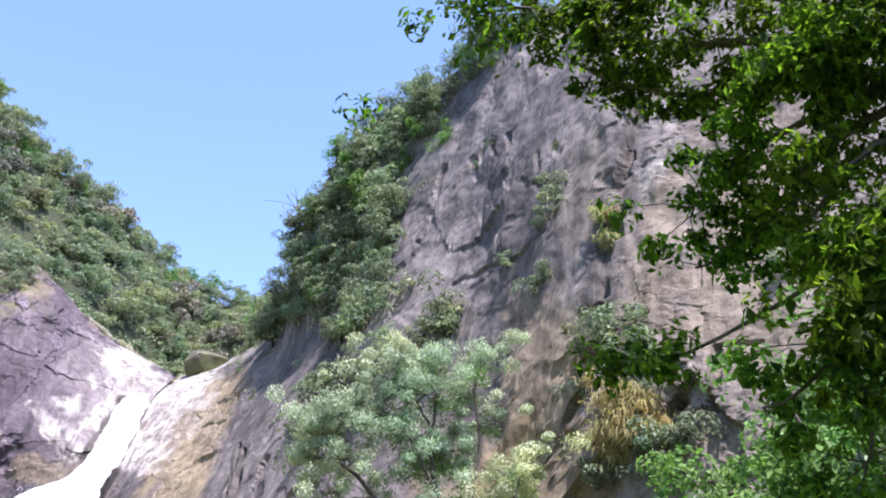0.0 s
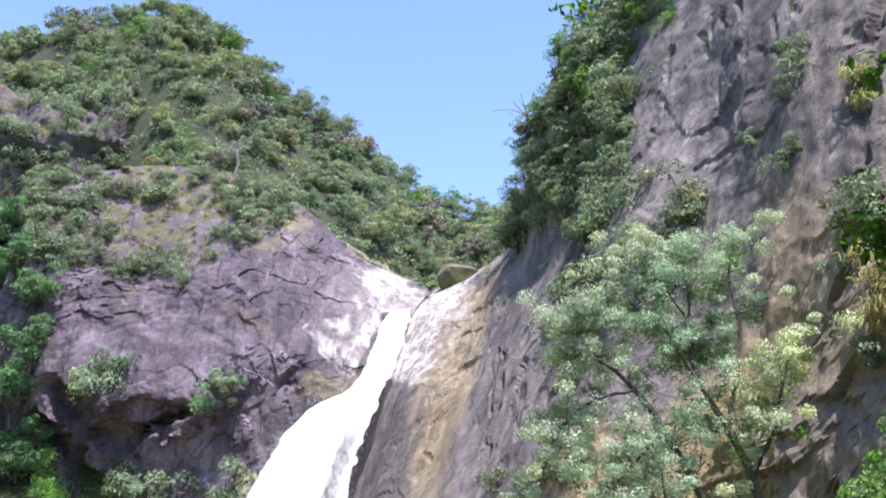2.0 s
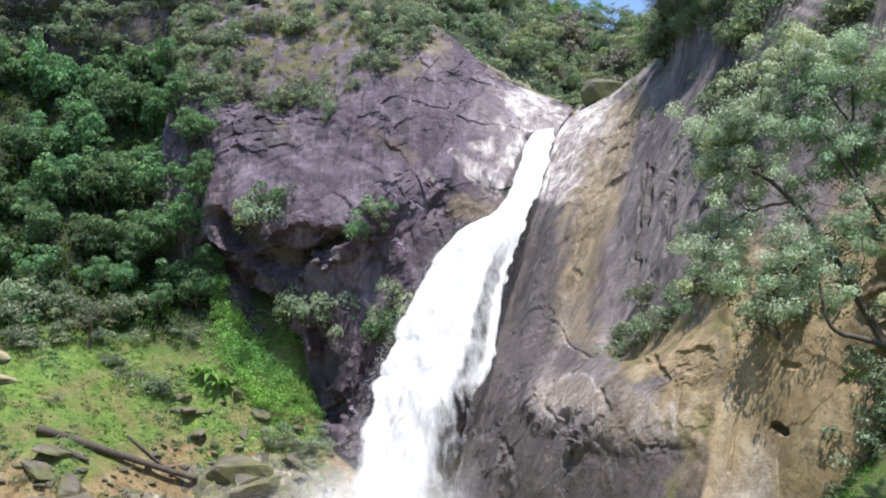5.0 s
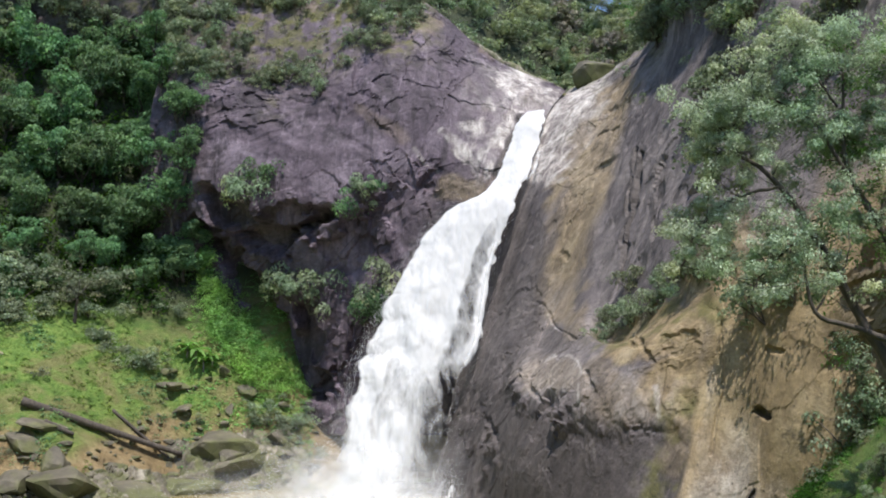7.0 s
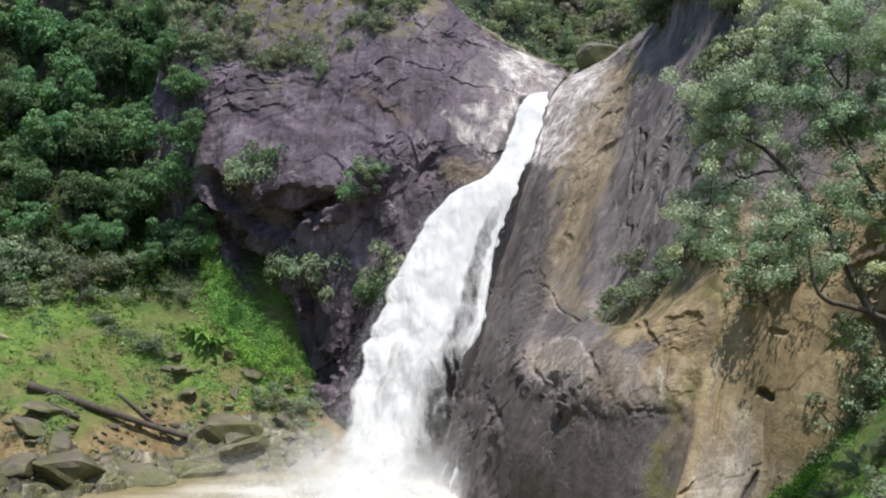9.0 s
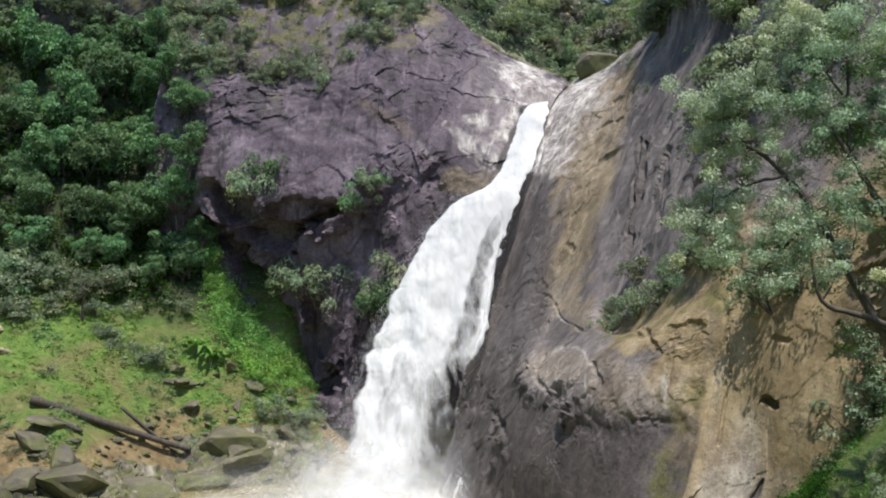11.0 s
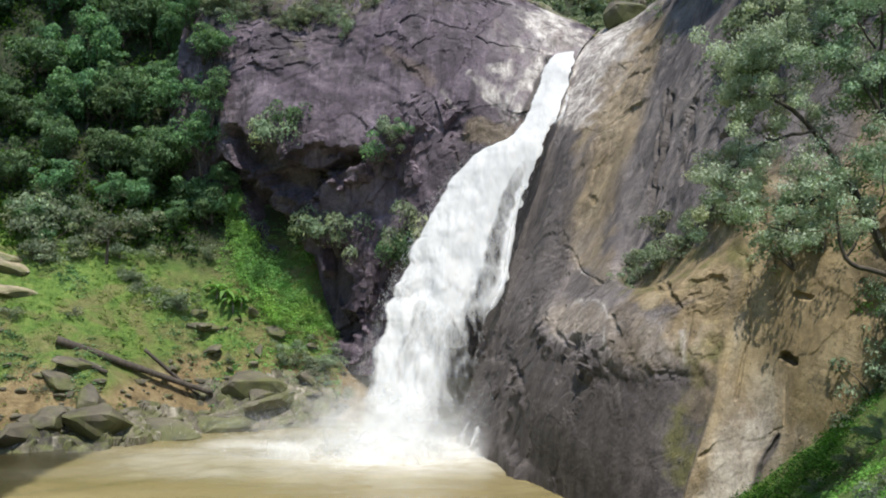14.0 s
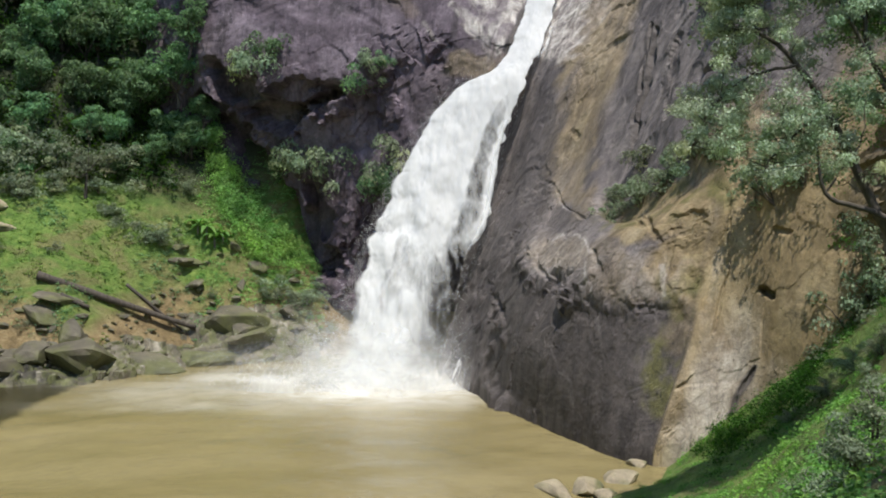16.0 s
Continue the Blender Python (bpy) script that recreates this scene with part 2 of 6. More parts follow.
def rock_material(name, dark, mid, light, stained=True, fineness=1.0):
    m, nt, bsdf = nodes_of(name)
    big = noise_node(nt, 0.07, 7, (1, 1, 0.7), 0.66, 0.6)
    col = ramp(nt, big, (0.36, dark), (0.5, mid), (0.62, light))
    streak = noise_node(nt, 0.4, 7, (1, 1, 0.06), 0.62, 0.3)
    col = mix(nt, ramp(nt, streak, (0.54, 0.0), (0.63, 0.65)), col, tuple(0.5 * q for q in dark))
    pale = noise_node(nt, 0.55, 7, (1, 1, 0.08), 0.62, 0.5)
    col = mix(nt, ramp(nt, pale, (0.56, 0.0), (0.66, 0.55)), col, tuple(min(0.5, 1.35 * q) for q in light))
    if stained:
        brown = ramp(nt, noise_node(nt, 0.25, 6, (1, 1, 0.35), 0.62), (0.34, (0.17, 0.122, 0.06)), (0.52, (0.27, 0.2, 0.105)), (0.7, (0.35, 0.28, 0.165)))
        col = mix(nt, layer(nt, "tan"), col, brown)
        white = ramp(nt, noise_node(nt, 0.5, 7, (1, 1, 0.3), 0.65, 1.0), (0.38, (0.15, 0.125, 0.12)), (0.5, (0.36, 0.325, 0.3)), (0.64, (0.58, 0.54, 0.5)))
        col = mix(nt, layer(nt, "pale"), col, white)
        # dark tone shared by soaked rock and by shade painted on the rock
        damp_shade = ramp(nt, noise_node(nt, 0.6, 6, (1, 1, 0.4), 0.65), (0.35, (0.032, 0.026, 0.025)), (0.65, (0.082, 0.068, 0.062)))
        col = mix(nt, layer(nt, "wet_shade"), col, damp_shade)
        col = mix(nt, times_(nt, layer(nt, "moss"), ramp(nt, noise_node(nt, 0.4, 6), (0.42, 0.0), (0.58, 1.0))), col, (0.095, 0.09, 0.024))
    else:
        col = mix(nt, ramp(nt, noise_node(nt, 0.5, 6, (1, 1, 1), 0.65), (0.44, 0.0), (0.58, 0.8)), col, (0.1, 0.108, 0.034))
    mottle = noise_node(nt, 0.4 * fineness, 8, (1, 1, 0.8), 0.74, 0.8)
    col = mix(nt, 0.6, col, ramp(nt, mottle, (0.38, 0.5), (0.5, 0.95), (0.62, 1.35)), "MULTIPLY")
    fine = noise_node(nt, 2.6 * fineness, 6, (1, 1, 0.9), 0.7)
    speck = noise_node(nt, 2.1 * fineness, 3, (1, 1, 0.8), 0.6)
    col = mix(nt, ramp(nt, speck, (0.68, 0.0), (0.73, 0.4)), col, tuple(min(0.6, 1.8 * q) for q in light))
    pit = noise_node(nt, 1.3 * fineness, 3, (1, 1, 0.7), 0.55)
    col = mix(nt, ramp(nt, pit, (0.28, 0.6), (0.34, 0.0)), col, tuple(0.3 * q for q in dark))
    col = mix(nt, 0.3, col, ramp(nt, fine, (0.36, 0.45), (0.5, 0.95), (0.64, 1.5)), "MULTIPLY")
    where = ramp(nt, noise_node(nt, 0.16, 5, (1, 1, 1), 0.6), (0.5, 0.0), (0.62, 1.0))
    wide = joints(nt, 0.1, (1, 1, 0.4), 4.5)
    col = mix(nt, times_(nt, where, ramp(nt, wide, (0.0, 0.6), (0.012, 0.0))), col, tuple(0.25 * q for q in dark))
    slim = joints(nt, 0.24, (1, 1, 0.35), 3.0)
    col = mix(nt, times_(nt, where, ramp(nt, slim, (0.0, 0.5), (0.01, 0.0))), col, tuple(0.3 * q for q in dark))
    link(nt, col, bsdf.inputs["Base Color"])
    bsdf.inputs["Roughness"].default_value = 0.75
    bsdf.inputs["Specular IOR Level"].default_value = 0.4
    crest = ridged(nt, 0.22, (1, 1, 0.5))
    height = mix(nt, 0.5, crest, mottle)
    height = mix(nt, 0.25, height, fine)
    facet = times_(nt, chips(nt, 0.33 * fineness, (1, 1, 0.75)), where)
    height = mix(nt, 0.4, height, mix(nt, 0.4, facet, chips(nt, 1.1 * fineness, (1, 1, 0.7))))
    bump(nt, bsdf, height, 0.6, 0.7)
    return m


def leaf_material(name, dark, light, through_=0.35, spread=0.5):
    m, nt, bsdf = nodes_of(name)
    geo = nt.nodes.new("ShaderNodeNewGeometry")
    info = nt.nodes.new("ShaderNodeObjectInfo")
    col = ramp(nt, geo.outputs["Random Per Island"], (0.0, dark), (0.75, light), (1.0, tuple(min(1, 1.35 * q) for q in light)))
    clump = noise_node(nt, 0.28, 3)
    col = mix(nt, 0.6, col, ramp(nt, clump, (0.35, 0.55), (0.65, 1.3)), "MULTIPLY")
    patchy = ramp(nt, noise_node(nt, 0.1, 4, (1, 1, 1), 0.6), (0.35, (0.68, 0.84, 0.76)), (0.5, (1.0, 1.0, 1.0)), (0.66, (1.28, 1.16, 0.86)))
    col = mix(nt, 1.0, col, patchy, "MULTIPLY")
    tone = nt.nodes.new("ShaderNodeHueSaturation")
    rnd = nt.nodes.new("ShaderNodeMapRange")
    rnd.inputs["To Min"].default_value, rnd.inputs["To Max"].default_value = 1 - spread * 0.5, 1 + spread * 0.5
    link(nt, info.outputs["Random"], rnd.inputs["Value"])
    link(nt, rnd.outputs[0], tone.inputs["Value"])
    hue = nt.nodes.new("ShaderNodeMapRange")
    hue.inputs["To Min"].default_value, hue.inputs["To Max"].default_value = 0.49, 0.53
    link(nt, info.outputs["Random"], hue.inputs["Value"])
    link(nt, hue.outputs[0], tone.inputs["Hue"])
    link(nt, col, tone.inputs["Color"])
    link(nt, tone.outputs[0], bsdf.inputs["Base Color"])
    bsdf.inputs["Roughness"].default_value = 0.62
    bsdf.inputs["Specular IOR Level"].default_value = 0.3
    thin = nt.nodes.new("ShaderNodeBsdfTranslucent")
    bright = mix(nt, 1.0, tone.outputs[0], (1.02, 1.2, 0.72), "MULTIPLY")
    link(nt, bright, thin.inputs["Color"])
    both = nt.nodes.new("ShaderNodeMixShader")
    both.inputs[0].default_value = through_
    link(nt, bsdf.outputs[0], both.inputs[1])
    link(nt, thin.outputs[0], both.inputs[2])
    link(nt, both.outputs[0], nt.nodes["Material Output"].inputs["Surface"])
    return m


def bark_material(name, dark, light):
    m, nt, bsdf = nodes_of(name)
    n = noise_node(nt, 3.0, 6, (1, 1, 0.25), 0.65)
    link(nt, ramp(nt, n, (0.3, dark), (0.7, light)), bsdf.inputs["Base Color"])
    bsdf.inputs["Roughness"].default_value = 0.85
    bump(nt, bsdf, n, 0.6, 0.05)
    return m


def ground_material():
    m, nt, bsdf = nodes_of("turf_and_earth")
    patch = noise_node(nt, 0.09, 6, (1, 1, 1), 0.62, 0.5)
    grass = ramp(nt, noise_node(nt, 0.6, 7, (1, 1, 1), 0.68), (0.3, (0.05, 0.1, 0.014)), (0.5, (0.105, 0.185, 0.028)), (0.7, (0.19, 0.25, 0.055)))
    earth = ramp(nt, noise_node(nt, 0.4, 7, (1, 1, 1), 0.65), (0.3, (0.11, 0.078, 0.036)), (0.5, (0.225, 0.16, 0.075)), (0.7, (0.33, 0.255, 0.135)))
    col = mix(nt, ramp(nt, patch, (0.58, 0.0), (0.7, 0.6)), grass, earth)
    olive = ramp(nt, noise_node(nt, 0.5, 6, (1, 1, 1), 0.65), (0.3, (0.1, 0.095, 0.03)), (0.7, (0.22, 0.2, 0.08)))
    col = mix(nt, ramp(nt, noise_node(nt, 0.13, 6, (1, 1, 1.6), 0.6, 0.8), (0.48, 0.0), (0.6, 0.8)), col, olive)
    col = mix(nt, layer(nt, "tan"), col, earth)
    # forest floor nearly black: shade under the trees set in its colour
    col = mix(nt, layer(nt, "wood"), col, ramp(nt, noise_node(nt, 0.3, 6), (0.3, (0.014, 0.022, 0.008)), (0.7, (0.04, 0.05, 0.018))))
    link(nt, col, bsdf.inputs["Base Color"])
    bsdf.inputs["Roughness"].default_value = 0.9
    bump(nt, bsdf, noise_node(nt, 1.6, 8, (1, 1, 1), 0.7), 1.0, 0.6)
    return m


def pool_material():
    m, nt, bsdf = nodes_of("muddy_water")
    silt = noise_node(nt, 0.035, 4, (1, 1.8, 1), 0.55, 1.0)
    col = ramp(nt, silt, (0.3, (0.17, 0.138, 0.056)), (0.7, (0.26, 0.212, 0.105)))
    col = mix(nt, layer(nt, "dark_water"), col, (0.035, 0.03, 0.015))
    foam = times_(nt, layer(nt, "foam"), ramp(nt, noise_node(nt, 0.22, 8, (1, 1, 1), 0.7, 1.2), (0.28, 0.35), (0.55, 1.0)))
    col = mix(nt, ramp(nt, noise_node(nt, 1.4, 2, (1, 1, 1), 0.5), (0.77, 0.0), (0.8, 0.8)), col, (0.7, 0.68, 0.6))
    col = mix(nt, foam, col, (0.78, 0.76, 0.7))
    link(nt, col, bsdf.inputs["Base Color"])
    bsdf.inputs["Roughness"].default_value = 0.22
    bsdf.inputs["IOR"].default_value = 1.33
    bump(nt, bsdf, noise_node(nt, 0.9, 6, (1, 1.1, 1), 0.65, 0.6), 0.3, 0.35)
    return m


def mist_material():
    """Drifting fine spray: thin white veils that let most light through."""
    m, nt, bsdf = nodes_of("mist")
    bsdf.inputs["Base Color"].default_value = (0.9, 0.9, 0.9, 1)
    bsdf.inputs["Roughness"].default_value = 1.0
    bsdf.inputs["Specular IOR Level"].default_value = 0.0
    thin = nt.nodes.new("ShaderNodeBsdfTranslucent")
    thin.inputs["Color"].default_value = (0.9, 0.9, 0.9, 1)
    white = nt.nodes.new("ShaderNodeMixShader")
    white.inputs[0].default_value = 0.5
    link(nt, bsdf.outputs[0], white.inputs[1])
    link(nt, thin.outputs[0], white.inputs[2])
    clear = nt.nodes.new("ShaderNodeBsdfTransparent")
    both = nt.nodes.new("ShaderNodeMixShader")
    link(nt, times_(nt, layer(nt, "veil"), ramp(nt, noise_node(nt, 0.25, 5, (1, 1, 0.7), 0.6, 0.6), (0.3, 0.35), (0.65, 1.0))), both.inputs[0])
    link(nt, clear.outputs[0], both.inputs[1])
    link(nt, white.outputs[0], both.inputs[2])
    link(nt, both.outputs[0], nt.nodes["Material Output"].inputs["Surface"])
    return m


def fall_material():
    m, nt, bsdf = nodes_of("white_water")
    n = noise_node(nt, 0.8, 6, (1, 1, 0.035), 0.6, 0.3)
    link(nt, ramp(nt, n, (0.25, (0.7, 0.71, 0.72)), (0.5, (0.82, 0.825, 0.83)), (0.7, (0.88, 0.88, 0.88))), bsdf.inputs["Base Color"])
    bsdf.inputs["Roughness"].default_value = 0.6
    bump(nt, bsdf, n, 0.15, 0.2)
    thin = nt.nodes.new("ShaderNodeBsdfTranslucent")
    thin.inputs["Color"].default_value = (0.9, 0.92, 0.93, 1)
    both = nt.nodes.new("ShaderNodeMixShader")
    both.inputs[0].default_value = 0.45
    link(nt, bsdf.outputs[0], both.inputs[1])
    link(nt, thin.outputs[0], both.inputs[2])
    link(nt, both.outputs[0], nt.nodes["Material Output"].inputs["Surface"])
    return m


def curtain_material():
    """White water whose margins thin out into streaks, so that the rock shows through."""
    m = fall_material()
    m.name = "falling_water"
    nt = m.node_tree
    out = nt.nodes["Material Output"]
    white = out.inputs["Surface"].links[0].from_socket
    streak = ramp(nt, noise_node(nt, 1.1, 5, (1, 1, 0.05), 0.6, 0.2), (0.3, 0.0), (0.7, 1.0))
    tear = ramp(nt, noise_node(nt, 0.5, 5, (1, 1, 0.3), 0.6, 0.4), (0.3, 0.0), (0.7, 1.0))
    both = nt.nodes.new("ShaderNodeMath")
    both.operation = "ADD"
    link(nt, streak, both.inputs[0])
    link(nt, tear, both.inputs[1])
    solid = nt.nodes.new("ShaderNodeMath")
    solid.operation = "MULTIPLY_ADD"
    solid.inputs[1].default_value = 2.2
    link(nt, layer(nt, "veil"), solid.inputs[0])
    link(nt, times_(nt, both.outputs[0], 0.45), solid.inputs[2])
    less = nt.nodes.new("ShaderNodeMath")
    less.operation, less.use_clamp = "SUBTRACT", True
    link(nt, solid.outputs[0], less.inputs[0])
    less.inputs[1].default_value = 0.55
    clear = nt.nodes.new("ShaderNodeBsdfTransparent")
    mixed = nt.nodes.new("ShaderNodeMixShader")
    link(nt, less.outputs[0], mixed.inputs[0])
    link(nt, clear.outputs[0], mixed.inputs[1])
    link(nt, white, mixed.inputs[2])
    link(nt, mixed.outputs[0], out.inputs["Surface"])
    return m


CURTAIN = curtain_material()
ROCK_LEFT = rock_material("purple_gneiss", (0.037, 0.027, 0.035), (0.078, 0.057, 0.074), (0.15, 0.118, 0.143))
ROCK_RIGHT = rock_material("grey_gneiss", (0.06, 0.05, 0.051), (0.115, 0.098, 0.097), (0.186, 0.16, 0.152), fineness=1.5)
BOULDER = rock_material("grey_boulder", (0.05, 0.045, 0.033), (0.14, 0.122, 0.088), (0.33, 0.3, 0.24), stained=False)
PALE_BOULDER = rock_material("pale_boulder", (0.22, 0.18, 0.12), (0.36, 0.3, 0.21), (0.5, 0.44, 0.33), stained=False)
TURF, POOL, WHITE_WATER, MIST = ground_material(), pool_material(), fall_material(), mist_material()
LEAF_DARK = leaf_material("deep_green_leaves", (0.06, 0.115, 0.056), (0.18, 0.28, 0.132))
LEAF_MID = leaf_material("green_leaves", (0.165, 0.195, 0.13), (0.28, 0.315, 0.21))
LEAF_DRY = leaf_material("olive_leaves", (0.165, 0.18, 0.125), (0.265, 0.285, 0.195))
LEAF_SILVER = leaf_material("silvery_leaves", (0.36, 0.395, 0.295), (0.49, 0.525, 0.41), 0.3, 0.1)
# near-black leaves for growth in shade, the dark set by colour
LEAF_SHADE = leaf_material("glossy_leaves", (0.01, 0.025, 0.005), (0.065, 0.125, 0.013), 0.65, 0.1)
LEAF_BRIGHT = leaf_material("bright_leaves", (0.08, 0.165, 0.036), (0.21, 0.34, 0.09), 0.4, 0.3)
LEAF_CREEPER = leaf_material("creeper_leaves", (0.125, 0.24, 0.066), (0.26, 0.44, 0.14), 0.4, 0.2)
LEAF_MEADOW = leaf_material("meadow_leaves", (0.085, 0.165, 0.022), (0.17, 0.29, 0.05), 0.35, 0.3)
LEAF_BARE = leaf_material("bare_twigs", (0.13, 0.105, 0.1), (0.27, 0.23, 0.21), 0.15, 0.2)
STRAW = leaf_material("dry_straw", (0.3, 0.235, 0.12), (0.6, 0.49, 0.28), 0.3, 0.2)
LEAF_CANOPY = leaf_material("sunlit_glossy_leaves", (0.014, 0.034, 0.005), (0.125, 0.195, 0.016), 0.65, 0.1)
BARK = bark_material("dark_bark", (0.03, 0.025, 0.02), (0.11, 0.09, 0.07))
BARK_PALE = bark_material("pale_dead_wood", (0.1, 0.09, 0.085), (0.26, 0.24, 0.22))

# ---- the ground: heights along bearings from the look-out, metres out and up ----
BEARINGS = {
    -180: [(0, 18.4), (10, 18.6), (60, 38), (200, 95), (600, 120), (3000, 120)],
    -90: [(0, 18.4), (8, 18), (40, 14), (70, 22), (140, 70), (300, 150), (3000, 150)],
    -45: [(0, 18.4), (6, 17.5), (30, 6), (60, 1), (95, 2), (150, 42), (200, 95), (300, 160), (3000, 170)],
    -26: [(0, 18.4), (5, 17.6), (40, 3), (60, -2.5), (136, -2.5), (145, 0.4), (152, 12), (162, 24), (175, 34), (196, 62), (225, 110), (300, 180), (3000, 180)],
    -20: [(0, 18.4), (5, 17.6), (40, 2), (60, -3), (133, -3), (140, 0.4), (151, 12), (168, 28), (182, 42), (205, 82), (232, 135), (300, 190), (3000, 190)],
    -13: [(0, 18.4), (5, 17.6), (40, 2), (60, -3), (148, -3), (155, 0.6), (163, 12), (177, 33), (187, 46), (202, 82), (215, 115), (242, 168), (3000, 175)],
    -10: [(0, 18.4), (5, 17.6), (40, 2), (60, -3), (146, -3), (153, 0.4), (165, 14), (179, 37), (190, 58), (200, 95), (215, 138), (240, 170), (3000, 175)],
    -7: [(0, 18.4), (5, 17.6), (40, 2), (60, -3), (148, -3), (155, 0.4), (163, 9), (172, 24), (182, 44), (192, 100), (215, 145), (232, 170), (3000, 175)],
    -4.6: [(0, 18.4), (5, 17.6), (40, 2), (60, -3), (149, -3), (156, 0.3), (166, 9), (175, 12), (182, 60), (190, 100), (210, 138), (229, 164), (3000, 170)],
    -2.4: [(0, 18.4), (5, 17.6), (40, 2), (60, -3), (150, -3), (158, 0), (174, 6), (182, 80), (188, 100), (205, 128), (226, 158), (3000, 165)],
    0.6: [(0, 18.4), (5, 17.6), (40, 2), (60, -3), (150, -3), (158, -2), (172, 6), (180, 72), (186, 92), (205, 117), (226, 143), (3000, 150)],
    4.6: [(0, 18.4), (5, 17.6), (40, 2), (60, -3), (150, -3), (168, 4), (177, 66), (184, 84), (205, 108), (230, 137), (3000, 145)],
    8.6: [(0, 18.4), (5, 17.6), (35, 3), (58, -3), (140, -3), (168, 2), (177, 20), (184, 66), (205, 94), (240, 126), (3000, 140)],
    11: [(0, 18.4), (5, 17.6), (35, 4), (60, -2.8), (120, -3), (168, 2), (176, 20), (184, 64), (205, 84), (250, 124), (3000, 140)],
    13.4: [(0, 18.4), (5, 17.6), (30, 6), (58, 1.5), (73, 0.4), (77, -3), (95, -3), (150, 2), (176, 40), (190, 72), (212, 90), (270, 128), (3000, 145)],
    17: [(0, 18.4), (5, 17.8), (30, 8), (58, 4), (76, 1.4), (84, 0.5), (100, 1), (150, 30), (170, 78), (200, 98), (290, 130), (3000, 145)],
    21: [(0, 18.4), (5, 17.8), (30, 10.3), (42, 9.6), (50, 6), (70, 4.6), (80, 6), (90, 6), (112, 10), (150, 90), (170, 98), (3000, 145)],
    25: [(0, 18.4), (5, 18), (30, 13), (44, 12.4), (52, 9), (68, 8), (76, 9), (86, 11), (108, 14), (142, 98), (160, 104), (3000, 145)],
    29: [(0, 18.4), (5, 18.2), (30, 15.4), (43, 14.6), (52, 12), (62, 14.5), (72, 14.5), (84, 17), (105, 20), (135, 98), (155, 107), (3000, 145)],
    38: [(0, 18.4), (5, 18.3), (25, 17.6), (45, 19), (60, 22), (74, 27), (98, 30), (128, 104), (155, 112), (3000, 145)],
    48: [(0, 18.4), (5, 18.4), (20, 19), (40, 21), (58, 24), (70, 27), (92, 32), (122, 104), (155, 115), (3000, 145)],
    62: [(0, 18.4), (5, 18.5), (20, 20.5), (45, 24), (62, 27), (88, 36), (115, 100), (155, 115), (3000, 145)],
    90: [(0, 18.4), (5, 18.5), (20, 22), (60, 45), (100, 80), (200, 110), (3000, 145)],
    180: [(0, 18.4), (10, 18.6), (60, 38), (200, 95), (600, 120), (3000, 120)],
}
WAYS = np.array(sorted(BEARINGS), float)


def ground_height(x, y):
    x, y = np.atleast_1d(np.asarray(x, float)), np.atleast_1d(np.asarray(y, float))
    r, az = np.hypot(x, y), np.degrees(np.arctan2(x, y))
    k = np.clip(np.searchsorted(WAYS, az) - 1, 0, len(WAYS) - 2)
    table = np.stack([np.interp(r, *np.array(BEARINGS[int(b) if b == int(b) else b], float).T) for b in WAYS])
    s = (az - WAYS[k]) / (WAYS[k + 1] - WAYS[k])
    i = np.arange(len(r))
    z = table[k, i] * (1 - s) + table[k + 1, i] * s
    P = np.stack([x, y, 0 * x], 1)
    rough = step(6, 30, r) * (0.35 + 2.2 * step(160, 230, r))
    dry = step(0.2, 3, z)
    return z + (fbm(P, 9, 4, 5) * rough + fbm(P, 2.5, 3, 9) * 0.3 * step(6, 20, r)) * (0.2 + 0.8 * dry)


def spot(bearing, r):
    return r * math.sin(radians(bearing)), r * math.cos(radians(bearing))


def build_ground():
    az = np.concatenate([np.arange(-180, -34, 6), np.arange(-34, 64, 0.4), np.arange(64, 181, 6)])
    az[-1] = 180
    r = np.concatenate([np.arange(0.0, 60, 1.5), np.arange(60, 200, 0.9), np.arange(200, 270, 2), np.geomspace(275, 3000, 14)])
    A, R = np.meshgrid(np.radians(az), r, indexing="ij")
    x, y = R * np.sin(A), R * np.cos(A)
    z = ground_height(x.ravel(), y.ravel())
    v = np.stack([x.ravel(), y.ravel(), z], 1)
    ob = part_mesh("ground", v, grid_faces(len(az), len(r)), TURF)
    d, b = R.ravel(), np.degrees(A.ravel())
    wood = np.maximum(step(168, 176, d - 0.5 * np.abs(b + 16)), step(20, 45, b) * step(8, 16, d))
    bare = step(-0.2, 0.8, z) * (1 - step(7, 14, z + 5 * fbm(v, 8, 3, 3))) * step(90, 100, d)
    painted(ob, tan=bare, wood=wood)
    return tagged(ob, "grassy valley slopes with bare orange earth near the shore", "ground", kind="structure")


build_ground()

# ---- rock walls: lofts through a few upright profiles, foot to brow ----
LEFT_1 = [(-48.5, 179.6, 7.3), (-51.1, 180.9, 43.4), (-50.1, 181.2, 61.6), (-49.4, 183.5, 78.9), (-49.5, 186.5, 88.6), (-50.2, 191.5, 100.9)]
LEFT_2 = [(-35.6, 174.4, 7.5), (-37.2, 176.1, 34.2), (-37.5, 174.0, 51.2), (-39.3, 175.6, 70.7), (-39.6, 179.7, 81.4), (-40.3, 187.7, 100.8)]
LEFT_3 = [(-19.7, 168.9, 7.7), (-23.7, 170.4, 33.7), (-23.2, 166.4, 49.9), (-21.5, 169.6, 66.9), (-20.3, 175.8, 79.1), (-19.7, 187.0, 103.5)]
LEFT_4 = [(-7.6, 164.8, 7.8), (-7.8, 164.8, 28.2), (-8.1, 163.8, 47.4), (-7.4, 165.8, 65.9), (-5.6, 171.9, 82.7), (-5.5, 181.9, 99.6)]
